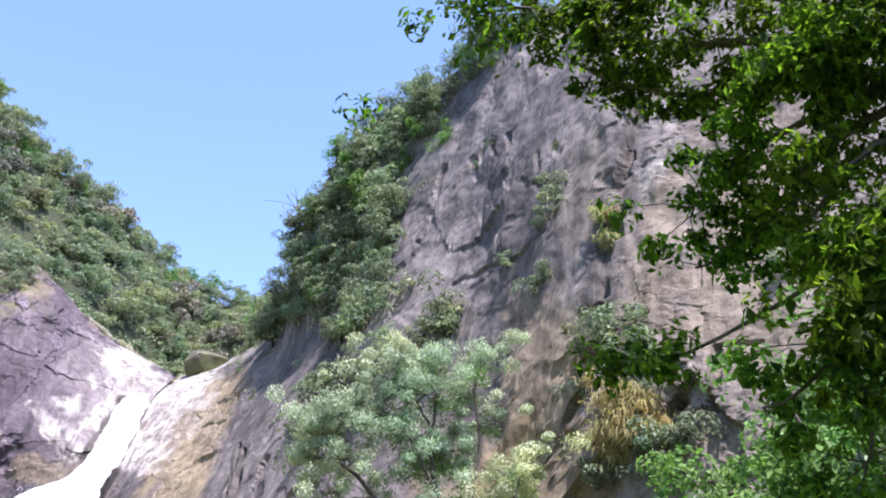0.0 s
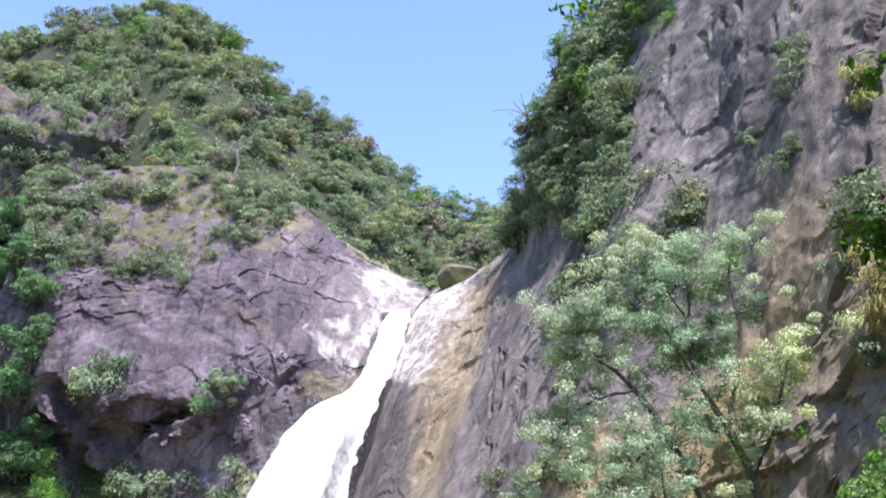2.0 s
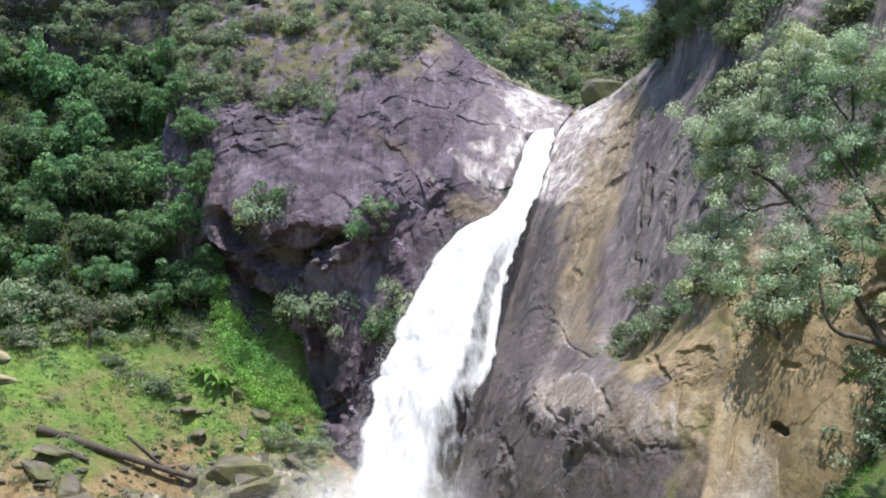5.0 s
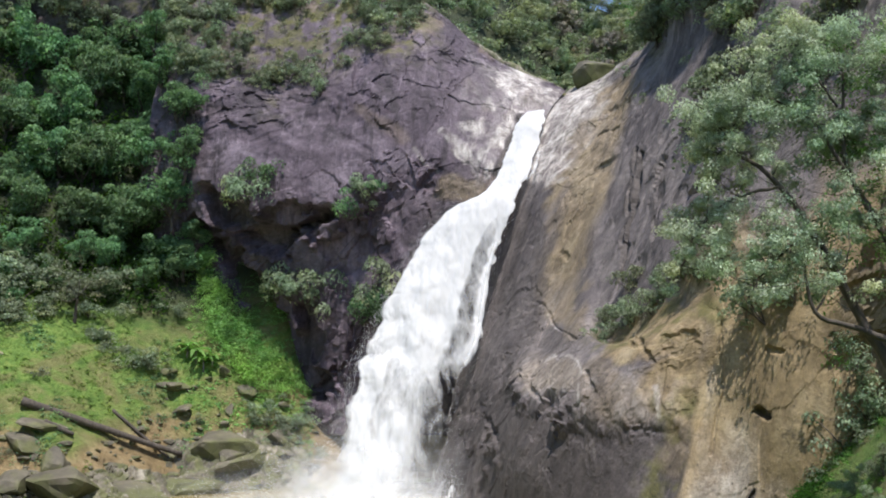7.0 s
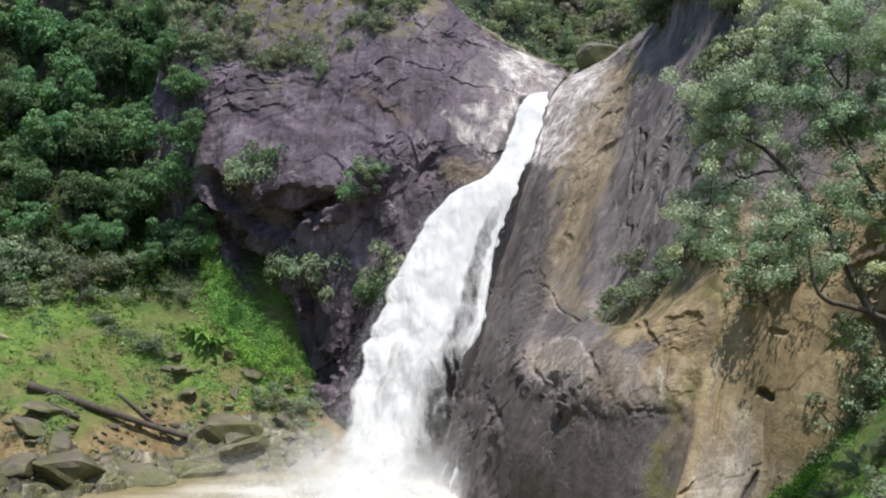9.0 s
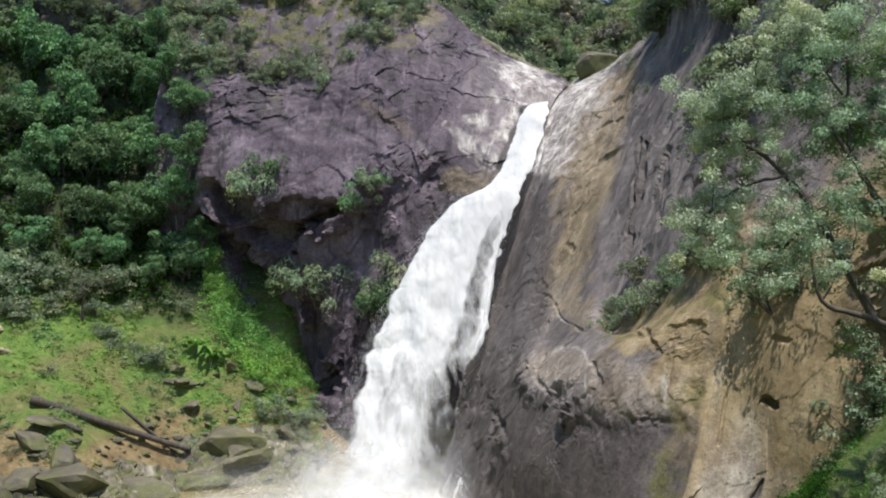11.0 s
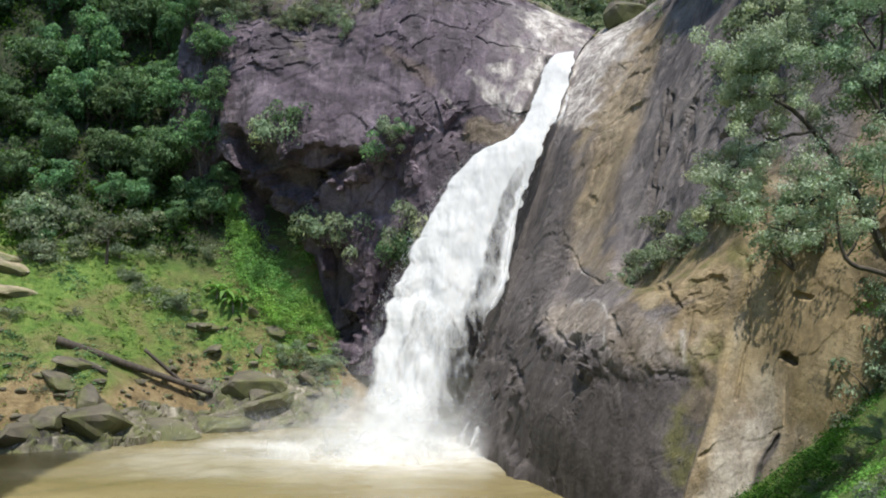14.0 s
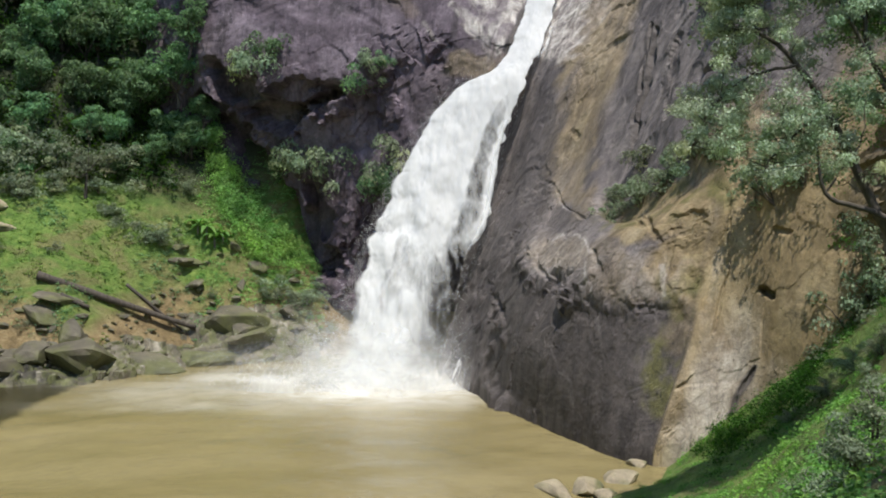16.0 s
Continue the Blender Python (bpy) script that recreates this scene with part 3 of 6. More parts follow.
LEFT_5 = [(2.2, 161.0, 8.0), (2.1, 160.0, 32.8), (4.1, 159.9, 51.9), (6.3, 162.9, 68.5), (7.1, 168.9, 80.6), (6.9, 177.9, 92.4)]
LEFT_6 = [(10.5, 156.6, 8.2), (10.6, 154.6, 32.3), (14.8, 155.3, 51.0), (18.4, 158.9, 61.1), (19.1, 163.9, 70.1), (18.5, 172.0, 80.1)]
LEFT_7 = [(18.6, 152.9, 8.4), (18.9, 151.8, 32.1), (21.0, 153.6, 48.7), (24.9, 158.1, 59.9), (28.9, 162.4, 67.5), (32.3, 166.9, 72.0)]
RIGHT_1 = [(5.1, 136.9, -2.1), (7.7, 140.8, 8.7), (11.6, 147.5, 22.8), (15.8, 153.2, 33.4), (21.6, 157.7, 53.5), (24.2, 160.8, 60.6), (26.9, 163.5, 66.2), (30.4, 167.0, 70.2), (35.3, 175.0, 75.0)]
RIGHT_2 = [(10.2, 117.6, -0.0), (12.5, 119.3, 10.4), (16.1, 125.0, 20.1), (19.5, 132.6, 28.4), (26.2, 139.6, 45.2), (30.5, 145.8, 54.9), (34.4, 151.1, 64.3), (38.1, 155.4, 70.3), (42.7, 162.5, 76.0)]
RIGHT_3 = [(15.3, 97.8, 0.3), (14.3, 105.0, 9.0), (17.7, 114.6, 18.7), (22.9, 123.9, 27.9), (28.7, 128.9, 41.6), (32.8, 134.0, 51.2), (37.2, 139.1, 61.8), (40.9, 144.3, 70.3), (45.1, 151.4, 77.5)]
RIGHT_4 = [(19.4, 85.8, 0.0), (19.1, 90.0, 7.8), (20.8, 95.8, 17.8), (22.9, 101.4, 22.1), (25.9, 110.0, 24.4), (31.7, 115.7, 39.4), (35.5, 121.9, 50.9), (40.7, 128.7, 64.0), (44.0, 140.2, 79.3)]
RIGHT_5 = [(22.4, 81.0, 0.3), (26.6, 82.8, 11.4), (29.0, 84.7, 18.4), (30.6, 86.2, 24.6), (31.0, 95.1, 28.0), (35.1, 101.1, 40.3), (39.3, 107.0, 52.2), (43.7, 113.9, 63.8), (42.0, 131.5, 88.6)]
RIGHT_6 = [(29.0, 79.9, 2.2), (30.7, 81.4, 11.6), (31.9, 82.0, 19.8), (32.7, 83.8, 25.6), (34.0, 87.6, 31.3), (37.1, 90.7, 41.2), (43.1, 96.9, 60.9), (47.8, 105.7, 79.3), (49.1, 122.5, 104.7)]
RIGHT_7 = [(34.8, 77.6, 5.1), (33.8, 78.0, 13.9), (34.2, 78.9, 21.8), (34.9, 80.8, 29.5), (43.2, 78.9, 38.9), (45.9, 82.0, 50.5), (49.3, 85.9, 65.9), (52.6, 92.0, 85.5), (55.5, 104.1, 106.7)]
RIGHT_8 = [(38.9, 72.2, 8.9), (38.5, 73.5, 19.4), (38.5, 74.7, 27.5), (45.5, 70.6, 33.3), (46.0, 70.3, 43.5), (48.5, 72.2, 54.6), (50.4, 75.8, 66.5), (53.9, 80.6, 83.9), (60.3, 88.4, 107.2)]
RIGHT_9 = [(45.3, 56.0, 26.3), (46.0, 56.7, 32.5), (47.3, 58.2, 39.6), (48.6, 59.7, 46.6), (50.8, 61.8, 55.5), (53.9, 64.5, 66.2), (57.0, 67.0, 78.5), (61.2, 70.0, 93.4), (68.6, 75.5, 114.2)]
RIGHT_10 = [(48.5, 47.6, 25.8), (49.5, 48.1, 31.5), (50.5, 48.5, 37.3), (52.2, 49.6, 44.1), (54.7, 51.3, 52.1), (58.2, 53.4, 62.5), (62.6, 56.1, 75.1), (67.2, 58.3, 89.7), (75.2, 62.9, 110.5)]
RIGHT_11 = [(50.1, 36.6, 25.0), (51.4, 36.4, 29.8), (53.2, 37.3, 35.1), (55.3, 37.8, 41.0), (58.2, 38.9, 47.9), (62.3, 39.9, 56.8), (67.4, 41.2, 67.5), (72.6, 42.3, 80.0), (81.5, 44.9, 97.6)]


def loft(profiles, nu, nv):
    G = np.stack([rail(p, nv) for p in profiles])
    return rail(G, nu)


def rock_relief(G, big, seed):
    P = G.reshape(-1, 3)
    n = sheet_normals(G).reshape(-1, 3)
    lean = P * np.array([1, 1, 0.45])
    h = big * fbm(lean, 16, 3, seed) + 0.25 * fbm(lean, 4.5, 3, seed + 20)
    dip = P @ np.array([[0.85, 0.2, 0.5], [0.3, 0.9, 0.2], [-0.35, 0.1, 0.6]]) + fbm(P, 6, 3, seed + 50)[:, None] * 1.2
    broken = step(-0.25, 0.35, fbm(P, 14, 3, seed + 70))
    h += 0.9 * blocks(dip, 9.0, seed + 60) * (0.35 + 0.65 * broken) + 0.6 * blocks(dip, 3.6, seed + 80) * (0.15 + 0.85 * broken) + 0.28 * blocks(dip, 1.6, seed + 90) * (0.2 + 0.8 * broken)
    h += 0.1 * fbm(P, 1.1, 3, seed + 40)
    return n, h


def sight(bearing, up):
    b, e = radians(bearing), radians(up)
    return np.array([math.sin(b) * math.cos(e), math.cos(b) * math.cos(e), math.sin(e)])


WARPS = {}


def clefts(P, lines):
    """Depth of open cracks: each line is its ends and bends as bearings and elevations from the look-out, its half width and depth."""
    key = (len(P), float(P.sum()))
    if key not in WARPS:
        d = P - np.array([0, 0, EYE])
        far = np.linalg.norm(d, axis=1)
        d = d / far[:, None] + 0.0016 * np.stack([fbm(P, 3.0, 3, 861), fbm(P, 3.0, 3, 863), fbm(P, 3.0, 3, 865)], 1)
        WARPS[key] = d, far, np.maximum(0.6, 1 + 0.6 * fbm(P, 3.5, 3, 881))
    d, far, wob = WARPS[key]
    cut = np.zeros(len(P))
    for way, half, deep in lines:
        q = np.array([sight(*p) for p in way])
        best = np.full(len(P), 9.0)
        for a, b in zip(q[:-1], q[1:]):
            t = np.clip(((d - a) @ (b - a)) / ((b - a) @ (b - a)), 0, 1)
            best = np.minimum(best, np.linalg.norm(d - a - t[:, None] * (b - a), axis=1))
        cut = np.maximum(cut, deep * (1 - step(half * 0.6, half * 1.3, best * far / wob)))
    return cut


def build_left_wall():
    nu, nv = 260, 260
    G = loft([LEFT_1, LEFT_2, LEFT_3, LEFT_4, LEFT_5, LEFT_6, LEFT_7], nu, nv)
    n, h = rock_relief(G, 0.8, 1)
    plane = np.outer(step(1.2, 2.2, np.linspace(0, 6, nu)) * (1 - 0.5 * step(5.2, 6, np.linspace(0, 6, nu))), step(2.0, 2.5, np.linspace(0, 5, nv))).ravel()
    h *= 1 - 0.7 * plane
    U, V = np.meshgrid(np.linspace(0, 6, nu), np.linspace(0, 5, nv), indexing="ij")
    u, v = U.ravel(), V.ravel()
    ragged = fbm(G.reshape(-1, 3), 7, 4, 821)
    brow = 1.45 + 0.25 * (u - 1) + 0.28 * ragged
    h += 2.6 * step(0, 0.05, v - brow) * (1 - step(0.5, 2.0, v - brow)) * step(0.6, 1.2, u) * (1 - step(3.2, 3.9, u))
    h *= 1 - 0.6 * step(4.6, 6, u)
    h -= 0.14 * clefts(G.reshape(-1, 3), [
        (((-8.66, 16.13), (-6.89, 16.38), (-5.09, 15.93)), 0.3, 1.2), (((-8.73, 13.36), (-6.82, 14.13)), 0.4, 1.2), (((-3.25, 14.05), (-1.43, 13.02), (-1.06, 11.26)), 0.5, 1.2),
        (((2.96, 18.85), (4.26, 18.49), (5.57, 19.52)), 0.3, 1.2), (((-0.03, 21.78), (2.04, 21.11), (2.22, 19.72), (4.45, 18.67)), 0.3, 0.9), (((0.39, 8.08), (0.03, 10.56)), 0.4, 0.9),
        (((4.02, 13.03), (5.82, 11.87), (6.94, 13.69), (7.70, 15.26)), 0.3, 0.7), (((6.31, 18.81), (10.29, 16.48)), 0.5, 1.5), (((-5.15, 18.53), (-4.47, 20.63)), 0.3, 0.7), (((-11.67, 9.96), (-10.38, 7.26), (-9.24, 3.86)), 1.4, 3.0)])
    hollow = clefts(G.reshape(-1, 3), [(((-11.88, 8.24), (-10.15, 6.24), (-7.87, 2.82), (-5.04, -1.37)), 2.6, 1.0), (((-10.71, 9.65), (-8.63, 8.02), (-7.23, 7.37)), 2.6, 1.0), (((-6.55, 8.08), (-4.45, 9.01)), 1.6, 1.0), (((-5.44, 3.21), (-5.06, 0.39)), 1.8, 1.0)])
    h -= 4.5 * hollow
    P = G.reshape(-1, 3) + n * h[:, None]
    ob = part_mesh("rock_wall_left", P, grid_faces(nu, nv), ROCK_LEFT, smooth=False)
    w = fbm(P * np.array([1, 1, 0.5]), 6, 4, 71)
    pale = step(4.3, 5.2, u + 0.25 * w) * step(1.9, 2.5, v + 0.3 * w - 0.1 * (u - 5)) * (1 - step(4.55, 4.9, v + 0.2 * w)) * 0.65
    wet_shade = step(3.6, 4.6, u) * (1 - step(1.6, 2.1, v + 0.2 * w)) * 0.75
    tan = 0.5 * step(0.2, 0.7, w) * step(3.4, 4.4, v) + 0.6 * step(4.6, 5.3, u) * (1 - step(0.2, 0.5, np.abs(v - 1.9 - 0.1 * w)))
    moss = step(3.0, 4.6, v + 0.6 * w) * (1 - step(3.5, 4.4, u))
    # part of the undercuts' shade is put into their colour
    wet_shade = np.maximum(wet_shade, 0.35 * hollow)
    B0 = G.reshape(-1, 3)
    fan = clefts(B0, [(((8.44, 18.09), (7.2, 16.95), (6.31, 14.94), (5.43, 13.07)), 4.2, 1.0), (((10.21, 16.38), (8.98, 16.91)), 2.2, 1.0), (((2.9, 14.61), (4.71, 13.59)), 1.0, 0.7), (((3.63, 13.41), (4.9, 12.2), (5.97, 11.78)), 0.45, 1.2), (((1.12, 13.57), (1.85, 12.54), (3.11, 12.03)), 0.3, 0.8)])
    fan = fan * np.clip(0.75 + 0.9 * fbm(B0 * np.array([1.0, 1.0, 0.45]), 2.4, 4, 73), 0.1, 1)
    pale = np.clip(np.maximum(pale * 0.6, 0.9 * fan), 0, 1)
    tan = np.maximum(0.6 * tan, 0.45 * clefts(B0, [(((3.3, 10.99), (5.08, 11.09)), 2.2, 1.0), (((-2.15, 15.56), (0.39, 14.25)), 1.2, 0.4)])) * (1 - 0.9 * fan)
    moss = moss * (1 - fan)
    # crevice beside the chute: no relief here, its shade is painted
    slot = clefts(B0, [(((8.06, 15.42), (7.46, 14.08), (6.86, 12.71), (6.36, 12.02)), 0.7, 1.0)])
    wet_shade, pale, tan = np.maximum(wet_shade, slot), pale * (1 - slot), tan * (1 - slot)
    painted(ob, pale=pale, wet_shade=wet_shade, tan=np.clip(tan, 0, 1), moss=moss)
    tagged(ob, "purple-grey streaked rock dome beside the waterfall", "cliff", kind="structure")
    return P.reshape(nu, nv, 3)


def build_right_wall():
    nu, nv = 467, 320
    S = [rail(p, nv) for p in (RIGHT_1, RIGHT_2, RIGHT_3, RIGHT_4, RIGHT_5, RIGHT_6, RIGHT_7, RIGHT_8, RIGHT_9, RIGHT_10, RIGHT_11)]
    G = np.concatenate([rail(np.stack(S[:5]), 251), rail(np.stack(S[4:]), 217)[1:]])  # a sharp arris at the fifth
    n, h = rock_relief(G, 1.3, 201)
    U, V = np.meshgrid(np.concatenate([np.linspace(0, 4, 251), np.linspace(4, 10, 217)[1:]]), np.linspace(0, 8, nv), indexing="ij")
    u, v = U.ravel(), V.ravel()
    h *= 1 - 0.92 * step(4.0, 4.3, u) * (1 - step(6.6, 7.4, u)) * (1 - step(3.4, 4.2, v))
    h *= 1 - 0.8 * step(5.2, 6.2, u) * step(3.2, 4.2, v)
    upper = (1 - step(3.6, 4.4, u)) * step(2.9, 3.6, v)
    h *= 1 - 0.72 * upper
    h += (upper + step(5.2, 6.2, u)) * 0.4 * fbm(G.reshape(-1, 3) * np.array([1, 1, 0.1]), 3.2, 3, 231)
    h += step(5.2, 6.2, u) * step(3.2, 4.2, v) * 0.2 * fbm(G.reshape(-1, 3), 3.0, 4, 233)
    rubble = step(2.0, 2.6, u) * (1 - step(3.9, 4.3, u)) * step(0.9, 1.4, v) * (1 - step(2.6, 3.2, v))
    B0 = G.reshape(-1, 3)
    h += rubble * (0.25 * blocks(B0 + fbm(B0, 4, 3, 951)[:, None] * 1.5, 4.2, 955) + 0.16 * blocks(B0 + fbm(B0, 2, 2, 953)[:, None], 1.9, 957))
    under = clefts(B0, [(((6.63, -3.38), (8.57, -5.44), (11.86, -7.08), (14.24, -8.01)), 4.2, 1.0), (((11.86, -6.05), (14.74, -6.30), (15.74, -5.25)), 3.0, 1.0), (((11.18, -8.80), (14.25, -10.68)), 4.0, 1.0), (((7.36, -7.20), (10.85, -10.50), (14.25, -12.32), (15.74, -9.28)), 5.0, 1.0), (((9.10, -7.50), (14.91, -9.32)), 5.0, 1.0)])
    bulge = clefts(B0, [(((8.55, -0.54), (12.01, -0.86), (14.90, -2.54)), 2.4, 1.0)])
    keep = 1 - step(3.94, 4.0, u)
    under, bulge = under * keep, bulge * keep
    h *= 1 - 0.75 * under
    h *= 1 - 0.85 * np.exp(-((u - 4) / 0.22) ** 2) * (1 - step(3.2, 4.2, v))
    nose = keep * clefts(B0, [(((9.02, -0.95), (11.09, -0.75), (13.48, -1.41), (15.82, -2.05)), 3.0, 1.0)])
    fold = fbm(B0 * np.array([1, 1, 0.3]), 1.8, 3, 241)
    h = h * (1 - 0.6 * nose) + 0.35 * nose + 0.2 * nose * fold - 0.25 * under * (1 - nose)
    h *= 1 - 0.6 * (1 - step(0.4, 1.4, u))
    h *= 1 - 0.9 * step(1.5, 2.0, u) * (1 - step(3.3, 4.2, u)) * step(1.6, 2.4, v) * (1 - step(4.1, 4.7, v))
    h -= 0.5 * clefts(G.reshape(-1, 3), [
        (((16.89, 12.59), (16.21, 7.77)), 0.4, 0.8), (((42.45, 33.93), (41.13, 31.18), (40.28, 28.96), (39.57, 26.68)), 0.7, 3.0),
        (((20.22, 4.95), (19.87, -1.43), (19.10, -5.14)), 0.16, 0.35), (((14.62, 1.34), (15.63, 0.83), (16.05, 0.14)), 0.25, 0.8),
        (((22.53, 0.97), (23.16, 0.88)), 0.2, 0.8),
        (((15.63, 12.98), (15.15, 10.64), (14.52, 7.92), (13.9, 5.34)), 0.3, 1.6), (((15.23, 13.33), (14.74, 10.31), (14.18, 7.58)), 0.22, 1.2), (((16.57, 12.27), (16.04, 8.57)), 0.25, 0.7), (((21.39, -7.14), (20.43, -9.12), (19.88, -10.81)), 0.14, 0.6),
        (((10.4, 6.94), (10.81, 6.72)), 0.3, 0.6), (((15.17, 1.54), (15.66, 0.34)), 0.35, 1.0), (((22.57, 1.06), (23.25, 0.93)), 0.22, 0.8), (((9.01, 0.1), (8.49, -1.13), (9.19, -2.17)), 0.3, 0.7), (((11.95, -0.39), (12.46, -1.77), (11.6, -3.51)), 0.25, 0.7), (((5.71, -3.27), (6.41, -4.65)), 0.4, 1.0),
        (((13.53, 15.75), (14.73, 16.35)), 0.3, 0.8), (((12.83, 14.11), (14.21, 14.72)), 0.3, 0.8), (((8.48, 4.14), (9.35, 3.79), (10.05, 2.38), (11.26, 1.69)), 0.2, 0.5), (((20.08, 2.73), (19.07, -2.31), (17.82, -6.34)), 0.3, -0.35), (((21.76, -2.55), (22.14, -2.80)), 0.36, 2.0), (((41.83, 34.11), (40.22, 29.05), (39.07, 26.07), (38.51, 22.64)), 0.5, 1.6), (((38.50, 21.59), (37.90, 18.51)), 0.35, 1.0), (((31.42, 32.26), (31.60, 31.55)), 0.3, 0.7), (((30.15, 31.23), (30.34, 30.17)), 0.4, 0.9),
        (((32.38, 30.30), (32.44, 29.59)), 0.3, 0.7), (((35.96, 32.06), (36.33, 31.51)), 0.4, 0.8), (((28.62, 23.37), (30.40, 24.22), (32.59, 25.05), (34.86, 26.65)), 0.22, 0.7), (((37.14, 21.28), (38.29, 21.74)), 0.4, 1.2), (((27.29, 27.54), (28.09, 30.72)), 0.5, 1.0),
        (((44.95, 15.11), (45.80, 18.36)), 0.35, 1.5), (((46.00, 18.50), (48.04, 18.72)), 0.25, 0.8), (((39.76, 21.64), (41.34, 21.00)), 0.4, 0.9), (((20.36, 18.49), (19.86, 16.16)), 0.4, 0.9), (((30.89, 32.34), (30.61, 31.14)), 0.3, 0.8), (((32.58, 32.75), (32.59, 31.89)), 0.35, 0.9), (((34.72, 31.55), (34.78, 30.85)), 0.3, 0.8), (((44.73, 25.67), (44.94, 22.55)), 0.3, 0.7)])
    P = G.reshape(-1, 3) + n * h[:, None]
    P[:, 2] -= 3.0 * (1 - step(0.0, 0.12, v)) * (1 - step(4.6, 5.2, u))
    ob = part_mesh("rock_wall_right", P, grid_faces(nu, nv), ROCK_RIGHT, smooth=False)
    w = fbm(P * np.array([1, 1, 0.4]), 7, 4, 91)
    tan = step(3.85, 4.05, u + 0.1 * w) * (1 - step(3.6, 4.6, v + 0.6 * w)) * 0.95 * (1 - 0.8 * step(6.8, 7.6, u))
    tan = np.maximum(tan, 0.6 * (1 - step(0.35, 0.85, np.abs(u - 1.5 + 0.05 * (v - 4) + 0.1 * w))) * step(2.6, 3.4, v + 0.3 * w) * (1 - step(6.4, 7, v)))
    tan = np.maximum(tan, 0.22 * step(6.5, 8.2, u) * (1 - step(5, 6.5, v + w)))
    pale = (1 - step(0.6, 1.15, u + 0.2 * w)) * step(4.2, 5.2, v) * 0.85 + step(4.0, 4.4, u) * (1 - step(5.0, 5.7, u)) * (1 - step(0.6, 1.6, v + 0.5 * w)) * 0.6
    # undercut face: wet stain near the fall, plus its shade painted dark
    wet_shade = 0.5 * (1 - step(1.2, 2.2, u + 0.3 * w)) * (1 - step(3.0, 4.2, v + 0.4 * w)) + 0.8 * under * (1 - step(3.85, 4.02, u + 0.05 * w))
    side = 1 - step(3.9, 4.0, u)
    tan = np.maximum(tan, side * 0.85 * clefts(B0, [(((15.56, 1.59), (19.49, 2.27)), 3.6, 1.0), (((17.22, -1.48), (18.68, 0.58)), 3.0, 1.0), (((16.96, -5.55), (17.71, -2.49)), 1.5, 1.0)]))
    tan = np.maximum(tan, side * 0.3 * bulge)
    tan = np.maximum(tan, 0.55 * clefts(B0, [(((35.09, 18.72), (34.49, 15.98), (34.91, 12.53)), 4.5, 1.0)]))
    tan = np.maximum(tan, 0.4 * clefts(B0, [(((43.36, 28.62), (41.50, 20.93)), 3.0, 1.0), (((49.06, 25.95), (47.29, 20.18)), 6.0, 1.0)]))
    moss = step(2.6, 3.0, u) * (1 - step(4.2, 4.6, u)) * (1 - step(0.4, 0.8, np.abs(v - 3.4))) + 0.6 * step(6.6, 7.6, v + 0.6 * w) * (1 - step(5.5, 6.2, u))
    wet_shade = wet_shade + 0.15 * step(5.0, 6.0, u + 0.4 * w) * (1 - step(8.0, 8.8, u + 0.3 * w)) * step(4.4, 5.4, v + 0.5 * w) * np.clip(0.7 + 0.6 * w, 0.2, 1)
    moss = moss + side * 0.9 * clefts(B0, [(((16.83, -5.55), (17.55, -2.83)), 1.2, 1.0)])
    # chimney strip: stain, with the shade of its corner painted in
    wet_shade = np.maximum(wet_shade, 0.8 * clefts(B0, [(((42.69, 35.15), (40.37, 29.04), (38.92, 26.09), (38.32, 22.31)), 1.5, 1.0)]))
    wet_shade = np.maximum(wet_shade, 0.45 * clefts(B0, [(((29.49, 33.10), (28.39, 27.21)), 0.8, 1.0), (((34.97, 34.10), (33.71, 26.92)), 0.7, 1.0), (((38.08, 31.04), (36.43, 24.94)), 1.2, 1.0), (((31.80, 30.55), (30.96, 27.09)), 0.6, 1.0)]))
    # narrow grooves, their inner dark drawn in colour
    wet_shade = np.maximum(wet_shade, 0.85 * clefts(B0, [(((15.62, 13.70), (14.86, 10.26), (14.08, 6.11)), 0.3, 1.0), (((15.10, 13.21), (14.29, 9.24)), 0.22, 1.0), (((16.89, 12.59), (16.08, 7.09)), 0.25, 0.6), (((13.85, 15.20), (13.01, 12.09)), 0.3, 0.5)]))
    wet_shade = np.maximum(wet_shade, 0.6 * clefts(B0, [(((29.36, 29.71), (32.96, 28.06), (34.86, 21.54)), 5.0, 1.0)]) * np.clip(0.8 + 0.5 * w, 0.3, 1))
    # narrower core of the chimney, stain and painted shade again
    chimney = clefts(B0, [(((42.45, 33.93), (41.13, 31.18), (40.28, 28.96), (39.57, 26.68), (38.6, 22.35)), 1.1, 1.0), (((41.44, 31.46), (40.44, 28.26)), 1.8, 1.0)])
    wet_shade = np.maximum(wet_shade, 0.85 * chimney)
    # pale runs; the broad patch by the chimney also paints its sunlit block
    runs = clefts(B0, [(((37.43, 25.94), (36.69, 21.18)), 0.35, 1.0), (((36.57, 25.01), (36.12, 21.93)), 0.22, 1.0), (((35.54, 25.82), (35.12, 23.43)), 0.22, 1.0), (((37.98, 23.11), (37.48, 20.06)), 0.2, 1.0), (((28.7, 26.76), (28.13, 23.98)), 0.35, 1.0), (((30.31, 27.35), (29.73, 24.94)), 0.25, 1.0), (((41.95, 30.03), (43.08, 30.17), (41.8, 28.04)), 1.2, 1.0), (((32.97, 30.58), (32.31, 27.88)), 0.3, 0.7)]) * np.clip(0.6 + 0.9 * w, 0, 1)
    plain = clefts(B0, [(((34.17, 20.03), (34.45, 15.85), (34.45, 12.43)), 3.5, 1.0)])
